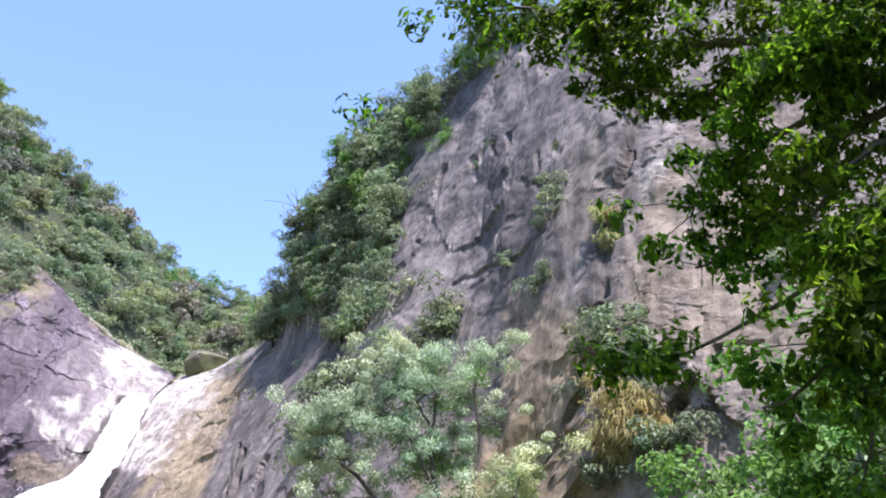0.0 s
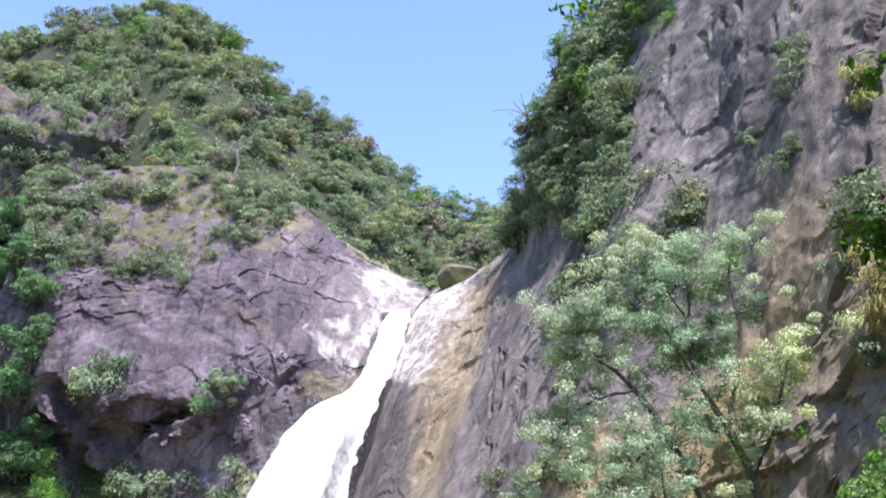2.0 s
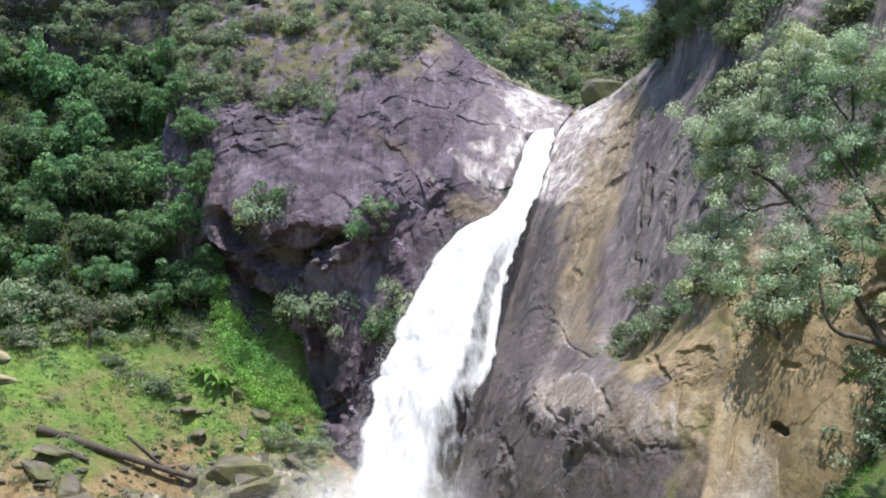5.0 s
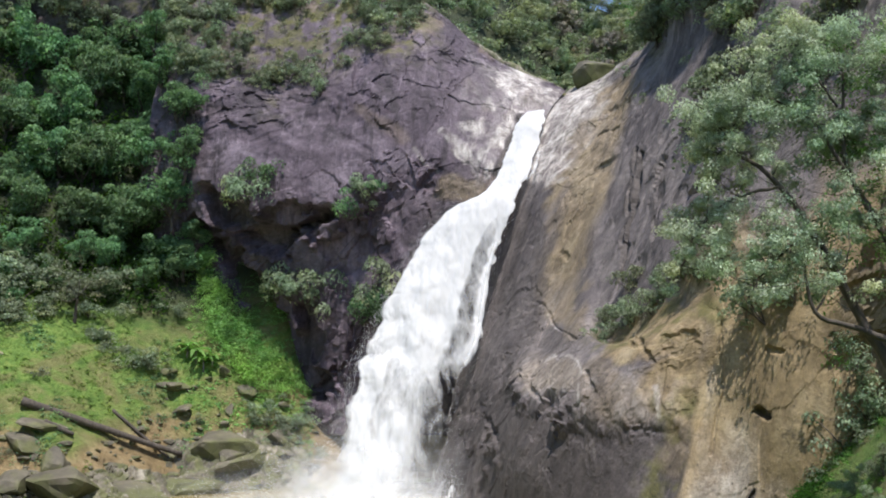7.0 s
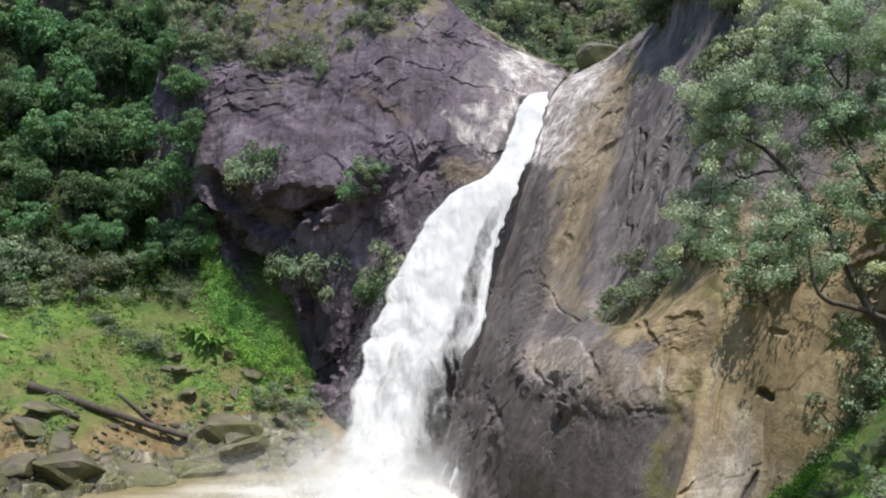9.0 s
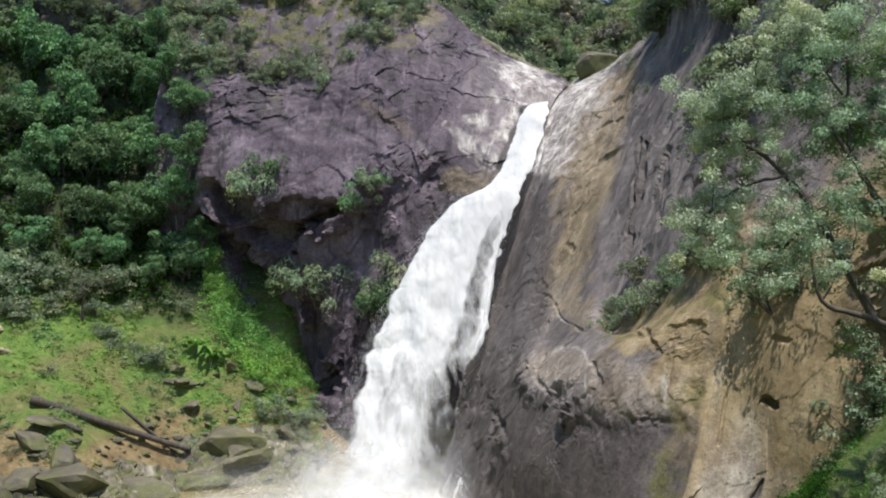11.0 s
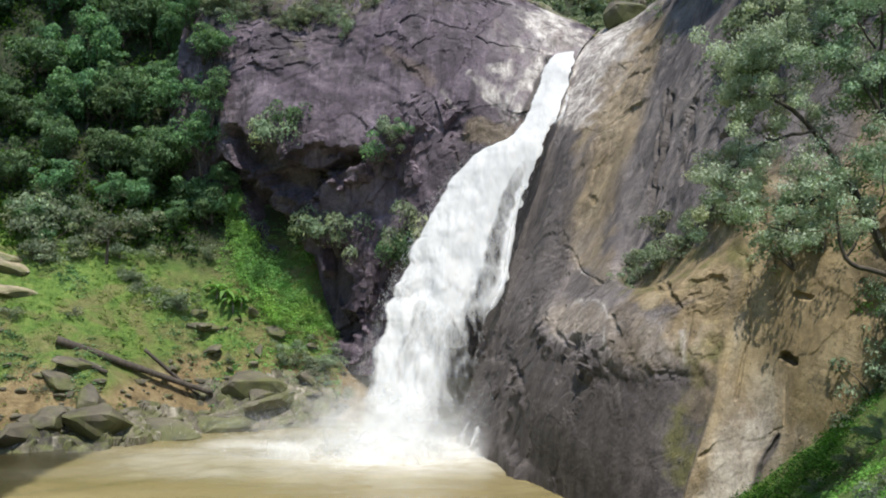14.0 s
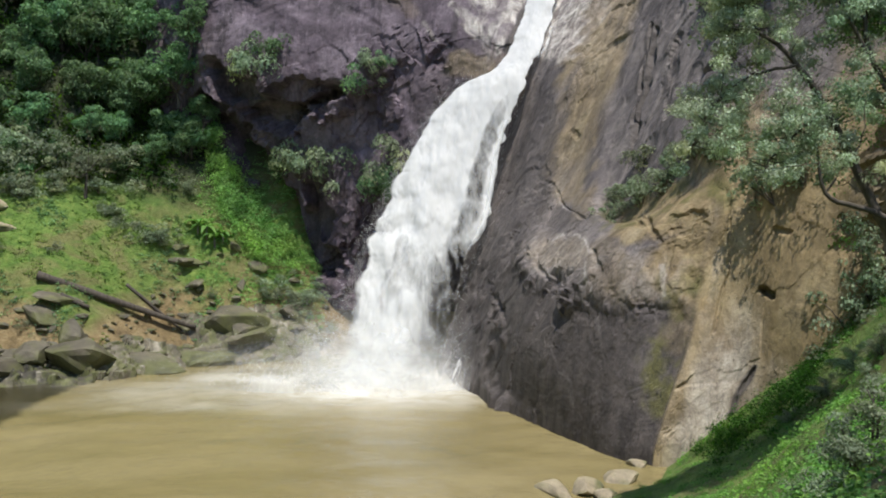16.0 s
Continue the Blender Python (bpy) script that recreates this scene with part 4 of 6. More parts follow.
    band = clefts(B0, [(((11.62, 15.16), (11.02, 12.12), (10.67, 7.63), (10.4, 3.44)), 3.0, 1.0)])
    brown = side * clefts(B0, [(((15.84, 2.05), (19.12, 2.73)), 3.0, 1.0), (((16.82, -0.33), (18.78, 0.37)), 2.6, 1.0), (((14.16, 1.7), (16.17, 1.71)), 1.8, 1.0)])
    grey = side * clefts(B0, [(((8.47, 8.7), (7.78, 4.49), (7.09, 0.25)), 3.2, 1.0), (((10.4, 1.68), (9.01, 1.68)), 2.0, 1.0)])
    algae = side * clefts(B0, [(((18.18, -2.0), (17.27, -5.04), (16.27, -8.39)), 2.4, 1.0)])
    bed = side * clefts(B0, [(((12.07, 17.14), (11.09, 15.85), (10.04, 13.85), (9.69, 12.5)), 3.2, 1.0)])
    veins = side * clefts(B0, [(((9.11, 3.78), (9.91, 2.45), (10.61, 1.97)), 0.16, 1.0), (((9.08, -0.01), (10.05, 0.56), (11.09, 0.57), (11.71, -0.4)), 0.2, 1.0), (((11.6, -0.92), (11.94, -3.16)), 0.16, 1.0), (((16.15, -1.36), (16.31, -3.06)), 0.22, 1.0), (((6.93, -3.25), (7.46, -4.97)), 0.14, 1.0), (((12.11, -4.52), (12.38, -6.21)), 0.13, 1.0), (((10.23, -8.97), (10.41, -9.96)), 0.16, 1.0)])
    foot = clefts(B0, [(((16.91, -10.3), (18.69, -8.91)), 3.5, 1.0), (((19.95, -9.79), (22.76, -8.02)), 3.0, 1.0), (((17.81, -7.0), (18.73, -4.66)), 1.0, 1.0), (((19.35, -0.3), (18.56, -5.65)), 0.5, 0.8)]) * (1 - side)
    tan = np.maximum(tan * (1 - 0.8 * grey), np.maximum(0.55 * band * np.clip(0.8 + 0.5 * w, 0.3, 1), 0.85 * brown)) * (1 - 0.6 * under * (1 - brown))
    wet_shade = np.maximum(wet_shade * (1 - 0.9 * band) * (1 - 0.8 * nose), 0.45 * grey) * (1 - 0.9 * brown) * (1 - 0.8 * algae)
    # cracks finer than the mesh, shade inside them drawn as dark lines
    lines = clefts(B0, [(((15.63, 12.98), (15.15, 10.64), (14.52, 7.92), (13.9, 5.34)), 0.4, 1.0), (((15.23, 13.33), (14.74, 10.31), (14.18, 7.58)), 0.32, 0.8), (((16.57, 12.27), (16.04, 8.57)), 0.8, 0.5), (((21.39, -7.14), (20.43, -9.12), (19.88, -10.81)), 0.3, 0.8)])
    wet_shade, tan = np.maximum(wet_shade, lines), tan * (1 - lines)
    pale = np.maximum(np.maximum(pale * (1 - band), 0.85 * bed), np.maximum(0.7 * veins, 0.22 * foot * np.clip(0.7 + 0.6 * w, 0, 1)))
    # raised folds of the nose paled so that they look lit
    pale = np.maximum(pale, 0.22 * nose * np.clip(0.5 + 1.2 * fold, 0, 1))
    pale = np.maximum(pale, 0.5 * runs)
    tan, wet_shade = np.maximum(tan, 0.45 * plain), wet_shade * (1 - 0.7 * plain)
    moss = np.maximum(moss * (1 - 0.8 * band) * (1 - nose), 1.1 * algae)
    painted(ob, pale=pale, wet_shade=np.clip(wet_shade, 0, 0.85), tan=np.clip(tan, 0, 1), moss=np.clip(moss, 0, 1) * 0.8)
    tagged(ob, "towering grey and tan rock wall with ledges", "cliff", kind="structure")
    return P.reshape(nu, nv, 3)


def build_outcrop():
    """Bare crag among the trees, high on the forested slope."""
    nu, nv = 110, 60
    G = loft([[(-90.46, 193.94, 89.45), (-91.78, 194.42, 101.38), (-96.62, 204.31, 121.03)], [(-81.66, 195.64, 90.21), (-82.90, 196.21, 102.31), (-87.19, 206.33, 122.28)], [(-65.99, 196.20, 88.67), (-66.06, 197.23, 103.06), (-70.45, 210.53, 127.79)],
              [(-49.42, 197.92, 92.19), (-49.16, 199.02, 106.90), (-52.50, 209.52, 126.21)], [(-32.75, 201.35, 102.67), (-33.41, 203.27, 113.37), (-33.82, 211.31, 130.63)]], nu, nv)
    n, h = rock_relief(G, 3.6, 401)
    h += 4.0 * step(0.45, 0.52, np.tile(np.linspace(0, 1, nv), nu) + 0.1 * fbm(G.reshape(-1, 3), 12, 2, 411))
    P = G.reshape(-1, 3) + n * h[:, None]
    ob = part_mesh("rock_crag", P, grid_faces(nu, nv), ROCK_LEFT, smooth=False)
    w = fbm(P, 6, 4, 77)
    # crag darkened all over, its deep shade put into the colour
    painted(ob, tan=0.3 * step(0, 0.6, w), moss=step(-0.1, 0.4, -w), wet_shade=np.full(len(P), 0.7))
    tagged(ob, "dark bare crag among the trees of the slope", "cliff", kind="structure")
    return P.reshape(nu, nv, 3)


CRAG = build_outcrop()
LEFT_ROCK, RIGHT_ROCK = build_left_wall(), build_right_wall()


def on_left(u, v):
    return LEFT_ROCK[int(u / 6 * 259), int(v / 5 * 259)]


def on_right(u, v):
    return RIGHT_ROCK[int(u / 4 * 250) if u < 4 else int(250 + (u - 4) / 6 * 216), int(v / 8 * 319)]


# ---- the pool ----
SHORE = np.array([(-26, 138), (-22, 136), (-19.4, 133), (-13, 150), (-7, 155), (-5, 156)], float)


def build_pool():
    az, r = np.arange(-45, 24, 0.5), np.arange(40, 172, 1.0)
    A, R = np.meshgrid(np.radians(az), r, indexing="ij")
    v = np.stack([(R * np.sin(A)).ravel(), (R * np.cos(A)).ravel(), 0 * A.ravel()], 1)
    fall = np.array([-0.5, 133.0])
    d = np.hypot((v[:, 0] - fall[0]) / 1.5, v[:, 1] - fall[1])
    v[:, 2] = 0.12 * fbm(v, 3.0, 3, 33) + 0.3 * (1 - step(5, 20, d)) * fbm(v, 2.0, 3, 35)
    ob = part_mesh("pool_water", v, grid_faces(len(az), len(r)), POOL)
    b = np.degrees(np.arctan2(v[:, 0], v[:, 1]))
    # darker colour beyond a slanting line at the pool's far left
    dark_water = step(-1.5, 1.5, np.hypot(v[:, 0], v[:, 1]) - np.interp(b, (-30, -24, -19.4, -17), (75, 106, 133, 158)) + 1.5 * fbm(v, 5, 3, 39))
    # haze of mist over the left pool, painted on the water like foam
    mist_pale = 0.4 * (1 - step(0, 1, np.hypot((v[:, 0] + 22) / 34, (v[:, 1] - 122) / 20) + 0.25 * fbm(v, 12, 3, 41)))
    painted(ob, foam=np.maximum((1 - step(3, 26, d + 5 * fbm(v, 7, 3, 37))) ** 1.2, mist_pale), dark_water=dark_water)
    tagged(ob, "muddy brown plunge pool with foam below the fall", "water", kind="structure")


build_pool()


# ---- the waterfall ----
def ribbon(left, right, n, m, bulge, seed, rough):
    """A thick tongue of water: a sheet across the line from left to right edge, bulging out to the front."""
    L, Rr = rail(left, n), rail(right, n)
    s = np.linspace(0, 1, m)
    G = L[:, None] * (1 - s)[None, :, None] + Rr[:, None] * s[None, :, None]
    out = np.array([-0.15, -1.0, 0.1])
    G = G + out * np.linspace(0.15, 1, n)[:, None, None] * (bulge * np.sin(np.pi * s) ** 0.7)[None, :, None]
    P = G.reshape(-1, 3)
    down = np.linspace(0.3, 1, n).repeat(m) ** 0.7
    edge = np.tile(np.abs(2 * s - 1) ** 2, n)
    billow = fbm(P * np.array([1, 1, 0.3]), 3.6, 2, seed + 5)
    k = (0.35 * fbm(P * np.array([1, 1, 0.06]), 1.6, 3, seed) + 0.8 * billow + 0.16 * fbm(P * np.array([1, 1, 0.3]), 1.3, 2, seed + 7)) * rough * down
    P = P + out * k[:, None]
    side = np.sign(np.tile(2 * s - 1, n))
    puff = np.abs(fbm(P * np.array([0, 0, 1.0]) + side[:, None] * 50, 3.0, 3, seed + 9, 0.4))
    P[:, 0] += side * edge * down * rough * (1.8 * puff - 0.55)
    return P, grid_faces(n, m)


def build_waterfall():
    top = new("waterfall")
    left = [(25.06, 169.51, 69.1), (23.77, 164.97, 66.82), (21.71, 162.04, 63.37), (19.94, 159.2, 58.01), (17.63, 156.32, 53.11), (15.41, 153.57, 49.47), (12.17, 152.77, 47.92), (8.9, 152.3, 46.15), (5.64, 151.02, 42.46), (3.76, 149.96, 39.63), (1.45, 148.15, 35.65), (-0.26, 146.68, 32.45), (-1.56, 145.06, 28.69), (-3.44, 143.2, 24.56), (-5.0, 141.31, 20.9), (-5.81, 139.13, 16.85), (-7.13, 137.59, 13.42), (-8.42, 135.44, 7.64), (-9.14, 133.79, 3.48), (-10.1, 132.26, -0.1), (-11.28, 131.52, -2.3)]
    right = [(29.18, 168.48, 69.53), (27.77, 163.92, 67.23), (26.6, 160.59, 63.07), (24.69, 157.4, 57.66), (23.54, 155.06, 53.83), (21.97, 153.57, 51.23), (20.29, 151.06, 47.45), (18.75, 149.3, 43.43), (17.03, 148.0, 40.03), (15.89, 146.79, 36.81), (14.92, 145.15, 32.52), (14.15, 143.52, 28.79), (13.38, 141.69, 24.71), (11.96, 140.25, 21.34), (10.51, 139.27, 18.99), (9.06, 137.95, 16.01), (7.99, 136.54, 12.1), (6.95, 135.2, 8.29), (5.76, 133.84, 4.56), (4.93, 132.61, 1.4), (4.27, 131.43, -1.7)]
    left, right = ([(p[0] * q, p[1] * q, EYE + (p[2] - EYE) * q) for p, q in zip(e, np.linspace(0.978, 0.997, len(e)))][1:] for e in (left, right))
    n, m = 420, 120
    v, f = ribbon(left, right, n, m, 1.8, 301, 0.8)
    ob = part_mesh("main_curtain", v, f, CURTAIN, top)
    s, d = np.tile(np.linspace(0, 1, m), n), np.linspace(0, 1, n).repeat(m)
    solid = np.minimum(step(-0.01, 0.05 + 0.12 * step(0.65, 0.95, d), s), 1.0)
    gap = (1 - step(0.05, 0.13, np.abs(s - 0.83))) * step(0.28, 0.38, d) * (1 - step(0.62, 0.68, d))
    tail = step(0.55, 0.95, s) * step(0.62, 0.7, d)
    solid = solid * (1 - 0.62 * gap) * (1 - 0.8 * tail) * (1 - step(0.985, 1.0, s) * 0.7)
    thin = step(0.5, 0.75, d) * np.clip(0.3 + 1.1 * fbm(v * np.array([1, 1, 0.12]), 2.6, 3, 341), 0, 0.8)
    painted(ob, veil=0.66 * solid * (1 - 0.55 * thin))
    v, f = ribbon([(p[0] + 0.25 * (q[0] - p[0]), p[1] + 1.6, p[2]) for p, q in zip(left[12:], right[12:])], [(p[0] - 0.12 * (p[0] - q[0]), p[1] + 1.6, p[2]) for p, q in zip(right[12:], left[12:])], 200, 50, 1.0, 331, 0.8)
    ob = part_mesh("back_veil", v, f, CURTAIN, top)
    s, d = np.tile(np.linspace(0, 1, 50), 200), np.linspace(0, 1, 200).repeat(50)
    painted(ob, veil=0.3 * np.minimum(step(0, 0.2, s), 1 - step(0.6, 1.0, s)) * step(0, 0.2, d))
    for name, pts, wide, thick in (("side_strand", right[7:14], 0.9, 0.4), ("lip_strand", [(p[0] + 0.9, p[1] - 0.4, p[2]) for p in right[2:5]], 0.7, 0.3)):
        v, f = ribbon([(p[0] - wide, p[1] - 0.9, p[2]) for p in pts], [(p[0], p[1] - 0.9, p[2]) for p in pts], 160, 12, 0.3, 351, 0.35)
        ob = part_mesh(name, v, f, CURTAIN, top)
        s, d = np.tile(np.linspace(0, 1, 12), 160), np.linspace(0, 1, 160).repeat(12)
        painted(ob, veil=thick * np.sin(np.pi * s) ** 0.5 * np.sin(np.pi * np.clip(d * 0.9 + 0.08, 0, 1)) ** 0.4)
    tagged(top, "tall white waterfall plunging off a rock chute", "waterfall")
    rng = np.random.default_rng(7)

    def drops(name, at, size, label):
        n = len(at)
        ob = part_mesh(name, (at[:, None] + rng.normal(size=(n, 3, 3)) * size).reshape(-1, 3), np.arange(3 * n).reshape(n, 3), WHITE_WATER)
        tagged(ob, label, "spray", kind="stuff")

    n = 90000
    far = rng.random(n) ** 1.5
    at = np.stack([-2.5 - 4 * far + rng.normal(0, 7.5, n) * (0.6 + far), 130 - 3 * far + rng.normal(0, 3.5, n), np.abs(rng.normal(0, 1, n)) * (5.0 - 3.2 * far)], 1)
    drops("spray", at, 0.035, "white spray drifting at the foot of the fall")
    L, R_ = rail(left[5:], 400), rail(right[5:], 400)
    bits = []
    for edge, way, count in ((L, -1, 6000), (R_, 1, 1500)):
        k = (rng.random(count) ** 0.7 * 399).astype(int)
        off = np.abs(rng.normal(0, 1, count)) * (0.25 + 1.1 * k / 400)
        bits.append(edge[k] + np.stack([way * off, -0.6 + rng.normal(0, 0.7, count), rng.normal(0, 0.7, count)], 1))
    drops("flying_drops", np.concatenate(bits), 0.04, "white drops thrown off the edges of the fall")

    vs, fs, ds, at0 = [], [], [], 0
    for k in range(4):
        nx, nz = 60, 24
        X, Z = np.meshgrid(np.linspace(-1, 1, nx), np.linspace(0, 1, nz), indexing="ij")
        wide, tall = ((15, 16), (21, 12), (28, 8), (11, 8))[k]
        P = np.stack([-3 - (0, 2, 5, -1)[k] + wide * X, 130.5 - 2.2 * k - 5 * (1 - X ** 2) * (1 - 0.6 * Z), -0.2 + tall * Z], 2).reshape(-1, 3)
        P[:, 1] += 1.2 * fbm(P, 5, 3, 701 + k)
        fade = (1 - X.ravel() ** 2) ** 1.5 * (1 - Z.ravel()) ** 1.6 * np.clip(0.65 + 0.5 * fbm(P, 6, 3, 731 + k), 0.1, 1.2)
        vs.append(P)
        fs += (grid_faces(nx, nz) + at0).tolist()
        ds.append(np.clip(fade * (1.2, 1.0, 0.8, 1.5)[k], 0, 0.92))
        at0 += nx * nz
    veil = part_mesh("mist", np.concatenate(vs), fs, MIST)
    painted(veil, veil=np.concatenate(ds))
    tagged(veil, "thin white mist hanging over the fall's foot", "mist", kind="stuff")


build_waterfall()


def build_splash():
    """A wet rock at the fall's foot with water running off it."""
    top = new("splash_rock")
    w = sight(*(4.44, -7.94))
    at = np.array([0, 0, EYE]) + w * 134.0
    bm = bmesh.new()
    bmesh.ops.create_icosphere(bm, subdivisions=4, radius=1.0)
    P = np.array([q.co for q in bm.verts])
    f = [[q.index for q in face.verts] for face in bm.faces]
    bm.free()
    P = P * np.array([3.4, 2.6, 6.0]) * (1 + 0.22 * blocks(P * 2.0, 1.0, 641) + 0.08 * fbm(P, 0.4, 3, 643))[:, None]
    rock = part_mesh("rock", P + at - np.array([0, 0, 2.0]), f, ROCK_RIGHT, top, smooth=False)
    painted(rock, wet_shade=np.full(len(P), 0.8), tan=np.zeros(len(P)), pale=np.zeros(len(P)), moss=np.zeros(len(P)))
    rng = np.random.default_rng(645)
    for k in range(13):
        a = at + np.array([rng.normal() * 1.3, -2.4, 3.2 - 1.6 * rng.random()])
        e = at + np.array([(a[0] - at[0]) * 2.0 + rng.normal() * 0.5, -4.2, -3.2])
        line = np.linspace(0, 1, 14)[:, None] * (e - a) + a + np.sin(np.pi * np.linspace(0, 1, 14))[:, None] * np.array([0, -0.8, 0.9])
        v, f = ribbon([tuple(p - np.array([0.16, 0, 0])) for p in line], [tuple(p + np.array([0.16, 0, 0])) for p in line], 60, 6, 0.12, 650 + k, 0.3)
        ob = part_mesh("rivulet", v, f, CURTAIN, top)
        painted(ob, veil=np.full(len(v), 0.2 + 0.25 * rng.random()))
    tagged(top, "dark wet rock at the fall's foot with white rivulets", "rock")


build_splash()


# ---- trees and shrubs ----
def limb(rng, a, b, sag=0.12, n=7):
    a, b = np.array(a, float), np.array(b, float)
    s = np.linspace(0, 1, n)[:, None]
    p = a * (1 - s) + b * s
    wob = rng.normal(size=3) * np.linalg.norm(b - a) * sag
    return p + np.sin(np.pi * s) * wob


def tree_shape(seed, height, spread, puffs, per, size, bare=0.35, leaf=0.55):
    """Trunk with limbs, and a crown of leaf puffs, uneven and with gaps."""
    rng = np.random.default_rng(seed)
    lean = rng.normal(size=2) * 0.08 * height
    fork = np.array([lean[0] * 0.5, lean[1] * 0.5, height * bare])
    bits = [tube(limb(rng, (0, 0, -0.6), fork, 0.05), 0.032 * height, 0.022 * height, 6)]
    cs, rs = [], []
    arms = 6
    for a in range(arms):
        ang = a * 2 * np.pi / arms + rng.normal() * 0.4
        reach = spread * (0.45 + 0.5 * rng.random())
        end = np.array([lean[0] + math.cos(ang) * reach, lean[1] + math.sin(ang) * reach, height * (0.38 + 0.55 * rng.random())])
        if a == 0:
            end = np.array([lean[0], lean[1], height * 0.9])
        arm = limb(rng, fork, end, 0.12)
        bits.append(tube(arm, 0.016 * height, 0.004 * height, 4))
        for k in range(puffs // arms):
            c = arm[rng.integers(3, 7)] + rng.normal(size=3) * np.array([0.2, 0.2, 0.12]) * spread
            cs.append(c)
            rs.append(spread * (0.2 + 0.2 * rng.random()))
    crown = clumps(rng, np.array(cs), np.array(rs), per, size, leaf)
    return join(*bits), crown


def make_tree(seed, height, spread, puffs, per, size, leaf_mat, bark=None, bare=0.35, name="tree"):
    top = new(name)
    wood, crown = tree_shape(seed, height, spread, puffs, per, size, bare)
    part_mesh("trunk", *wood, bark or BARK, top)
    part_mesh("crown", *crown, leaf_mat, top, smooth=False)
    return top


def make_bush(seed, r, per, size, leaf_mat, name="bush"):
    rng = np.random.default_rng(seed)
    top = new(name)
    cs = rng.normal(size=(10, 3)) * np.array([0.5, 0.5, 0.3]) * r + np.array([0, 0, 0.45 * r])
    part_mesh("woody_base", *join(*[tube(limb(rng, (0, 0, -0.3 * r), c, 0.1, 5), 0.035 * r, 0.012 * r, 5) for c in cs[:6]]), BARK, top)
    part_mesh("foliage", *clumps(rng, cs, np.full(10, 0.42 * r) * (0.7 + 0.6 * rng.random(10)), per, size), leaf_mat, top, smooth=False)
    return top


def placed(x, y, z, s, turn, stretch=1.0, tip=0.0):
    return Matrix.Translation((x, y, z)) @ pose(0, 0, 0, tip, 0, turn) @ Matrix.Diagonal((s, s, s * stretch, 1))


class Kinds:
    """Prototypes, each used first where it is wanted, then copied."""

    def __init__(self, makers, label, category, group):
        self.makers, self.made, self.tags = makers, {}, (label, category, group)
        self.rng = np.random.default_rng(len(label))

    def put(self, x, y, z, s, stretch=1.0, which=None, tip=0.0):
        k = int(self.rng.integers(len(self.makers))) if which is None else which
        m = placed(x, y, z, s, float(self.rng.random() * 360), stretch, tip)
        if k not in self.made:
            self.made[k] = self.makers[k]()
            tagged(self.made[k], *self.tags)
            self.made[k].matrix_basis = m
            return self.made[k]
        ob = copy_thing(self.made[k], Matrix())
        ob.matrix_basis = m
        return ob


forest = Kinds([lambda q=q: make_tree(40 + q, 10, 4.6, 36, 110, 0.44, LEAF_DARK, bare=0.2) for q in range(5)],
               "deep green broadleaf tree on the forested slope", "tree", "forest trees on the slope")
ridge = Kinds([lambda q=q: make_tree(60 + q, 7, 3.4, 24, 80, 0.34, (LEAF_MID, LEAF_DRY, LEAF_MID, LEAF_BRIGHT)[q], bare=0.3) for q in range(4)],
              "small green tree rooted on the rocky ridge", "tree", "trees on the rocky ridge")
shrubs = Kinds([lambda q=q: make_bush(80 + q, 2.0, 90, 0.27, (LEAF_MID, LEAF_DRY, LEAF_MID, LEAF_DRY)[q]) for q in range(4)],
               "green shrub clinging to the rock face", "shrub", "shrubs on the rock faces")

dome_bushes = Kinds([lambda q=q: make_bush(84 + q, 2.0, 150, 0.24, (LEAF_MID, LEAF_DARK, LEAF_MID)[q]) for q in range(3)],
                    "leafy light green bush rooted in the dome's face", "bush", "bushes on the dome")


def way_of(bearing, up):
    b, e = radians(bearing), radians(up)
    return np.array([math.sin(b) * math.cos(e), math.cos(b) * math.cos(e), math.sin(e)])


def land(bearing, up):
    """Where the line of sight from the look-out meets the ground."""
    w = way_of(bearing, up)
    d = np.arange(8, 320, 0.25)
    P = np.array([0, 0, EYE]) + d[:, None] * w
    under = np.nonzero(P[:, 2] < ground_height(P[:, 0], P[:, 1]))[0]
    return P[under[0]] if len(under) else P[-1]


def snap(G, bearing, up):
    """The point of a rock wall that lies nearest to a line of sight from the look-out."""
    d = G.reshape(-1, 3) - np.array([0, 0, EYE])
    d = d / np.linalg.norm(d, axis=1, keepdims=True)
    return G.reshape(-1, 3)[np.argmax(d @ way_of(bearing, up))]


BARE = np.array([(39.12, 41.54), (33.05, 38.29), (27.44, 34.21), (25.26, 30.45), (24.77, 24.81), (25.11, 21.26)])[::-1]


SLAB = ((12.21, 15.8), (15.97, 18.43), (18.64, 20.66), (20.71, 19.63), (23.09, 18.89), (20.54, 17.41), (17.56, 14.85), (15.12, 8.68), (9.93, 12.33))


def bare_rock(p):
    """Whether a spot lies on the open part of the right wall, or on the bare slope beside the notch."""
    b, e = math.degrees(math.atan2(p[0], p[1])), math.degrees(math.atan2(p[2] - EYE, math.hypot(p[0], p[1])))
    for up in (0.0, 0.5):
        inside = False
        for (b0, e0), (b1, e1) in zip(SLAB, SLAB[1:] + SLAB[:1]):
            if (e0 > e + up) != (e1 > e + up) and b < b0 + (e + up - e0) * (b1 - b0) / (e1 - e0):
                inside = not inside
        if inside:
            return True
    return e > BARE[0][1] and b > np.interp(e, BARE[:, 1], BARE[:, 0])


rng = np.random.default_rng(3)
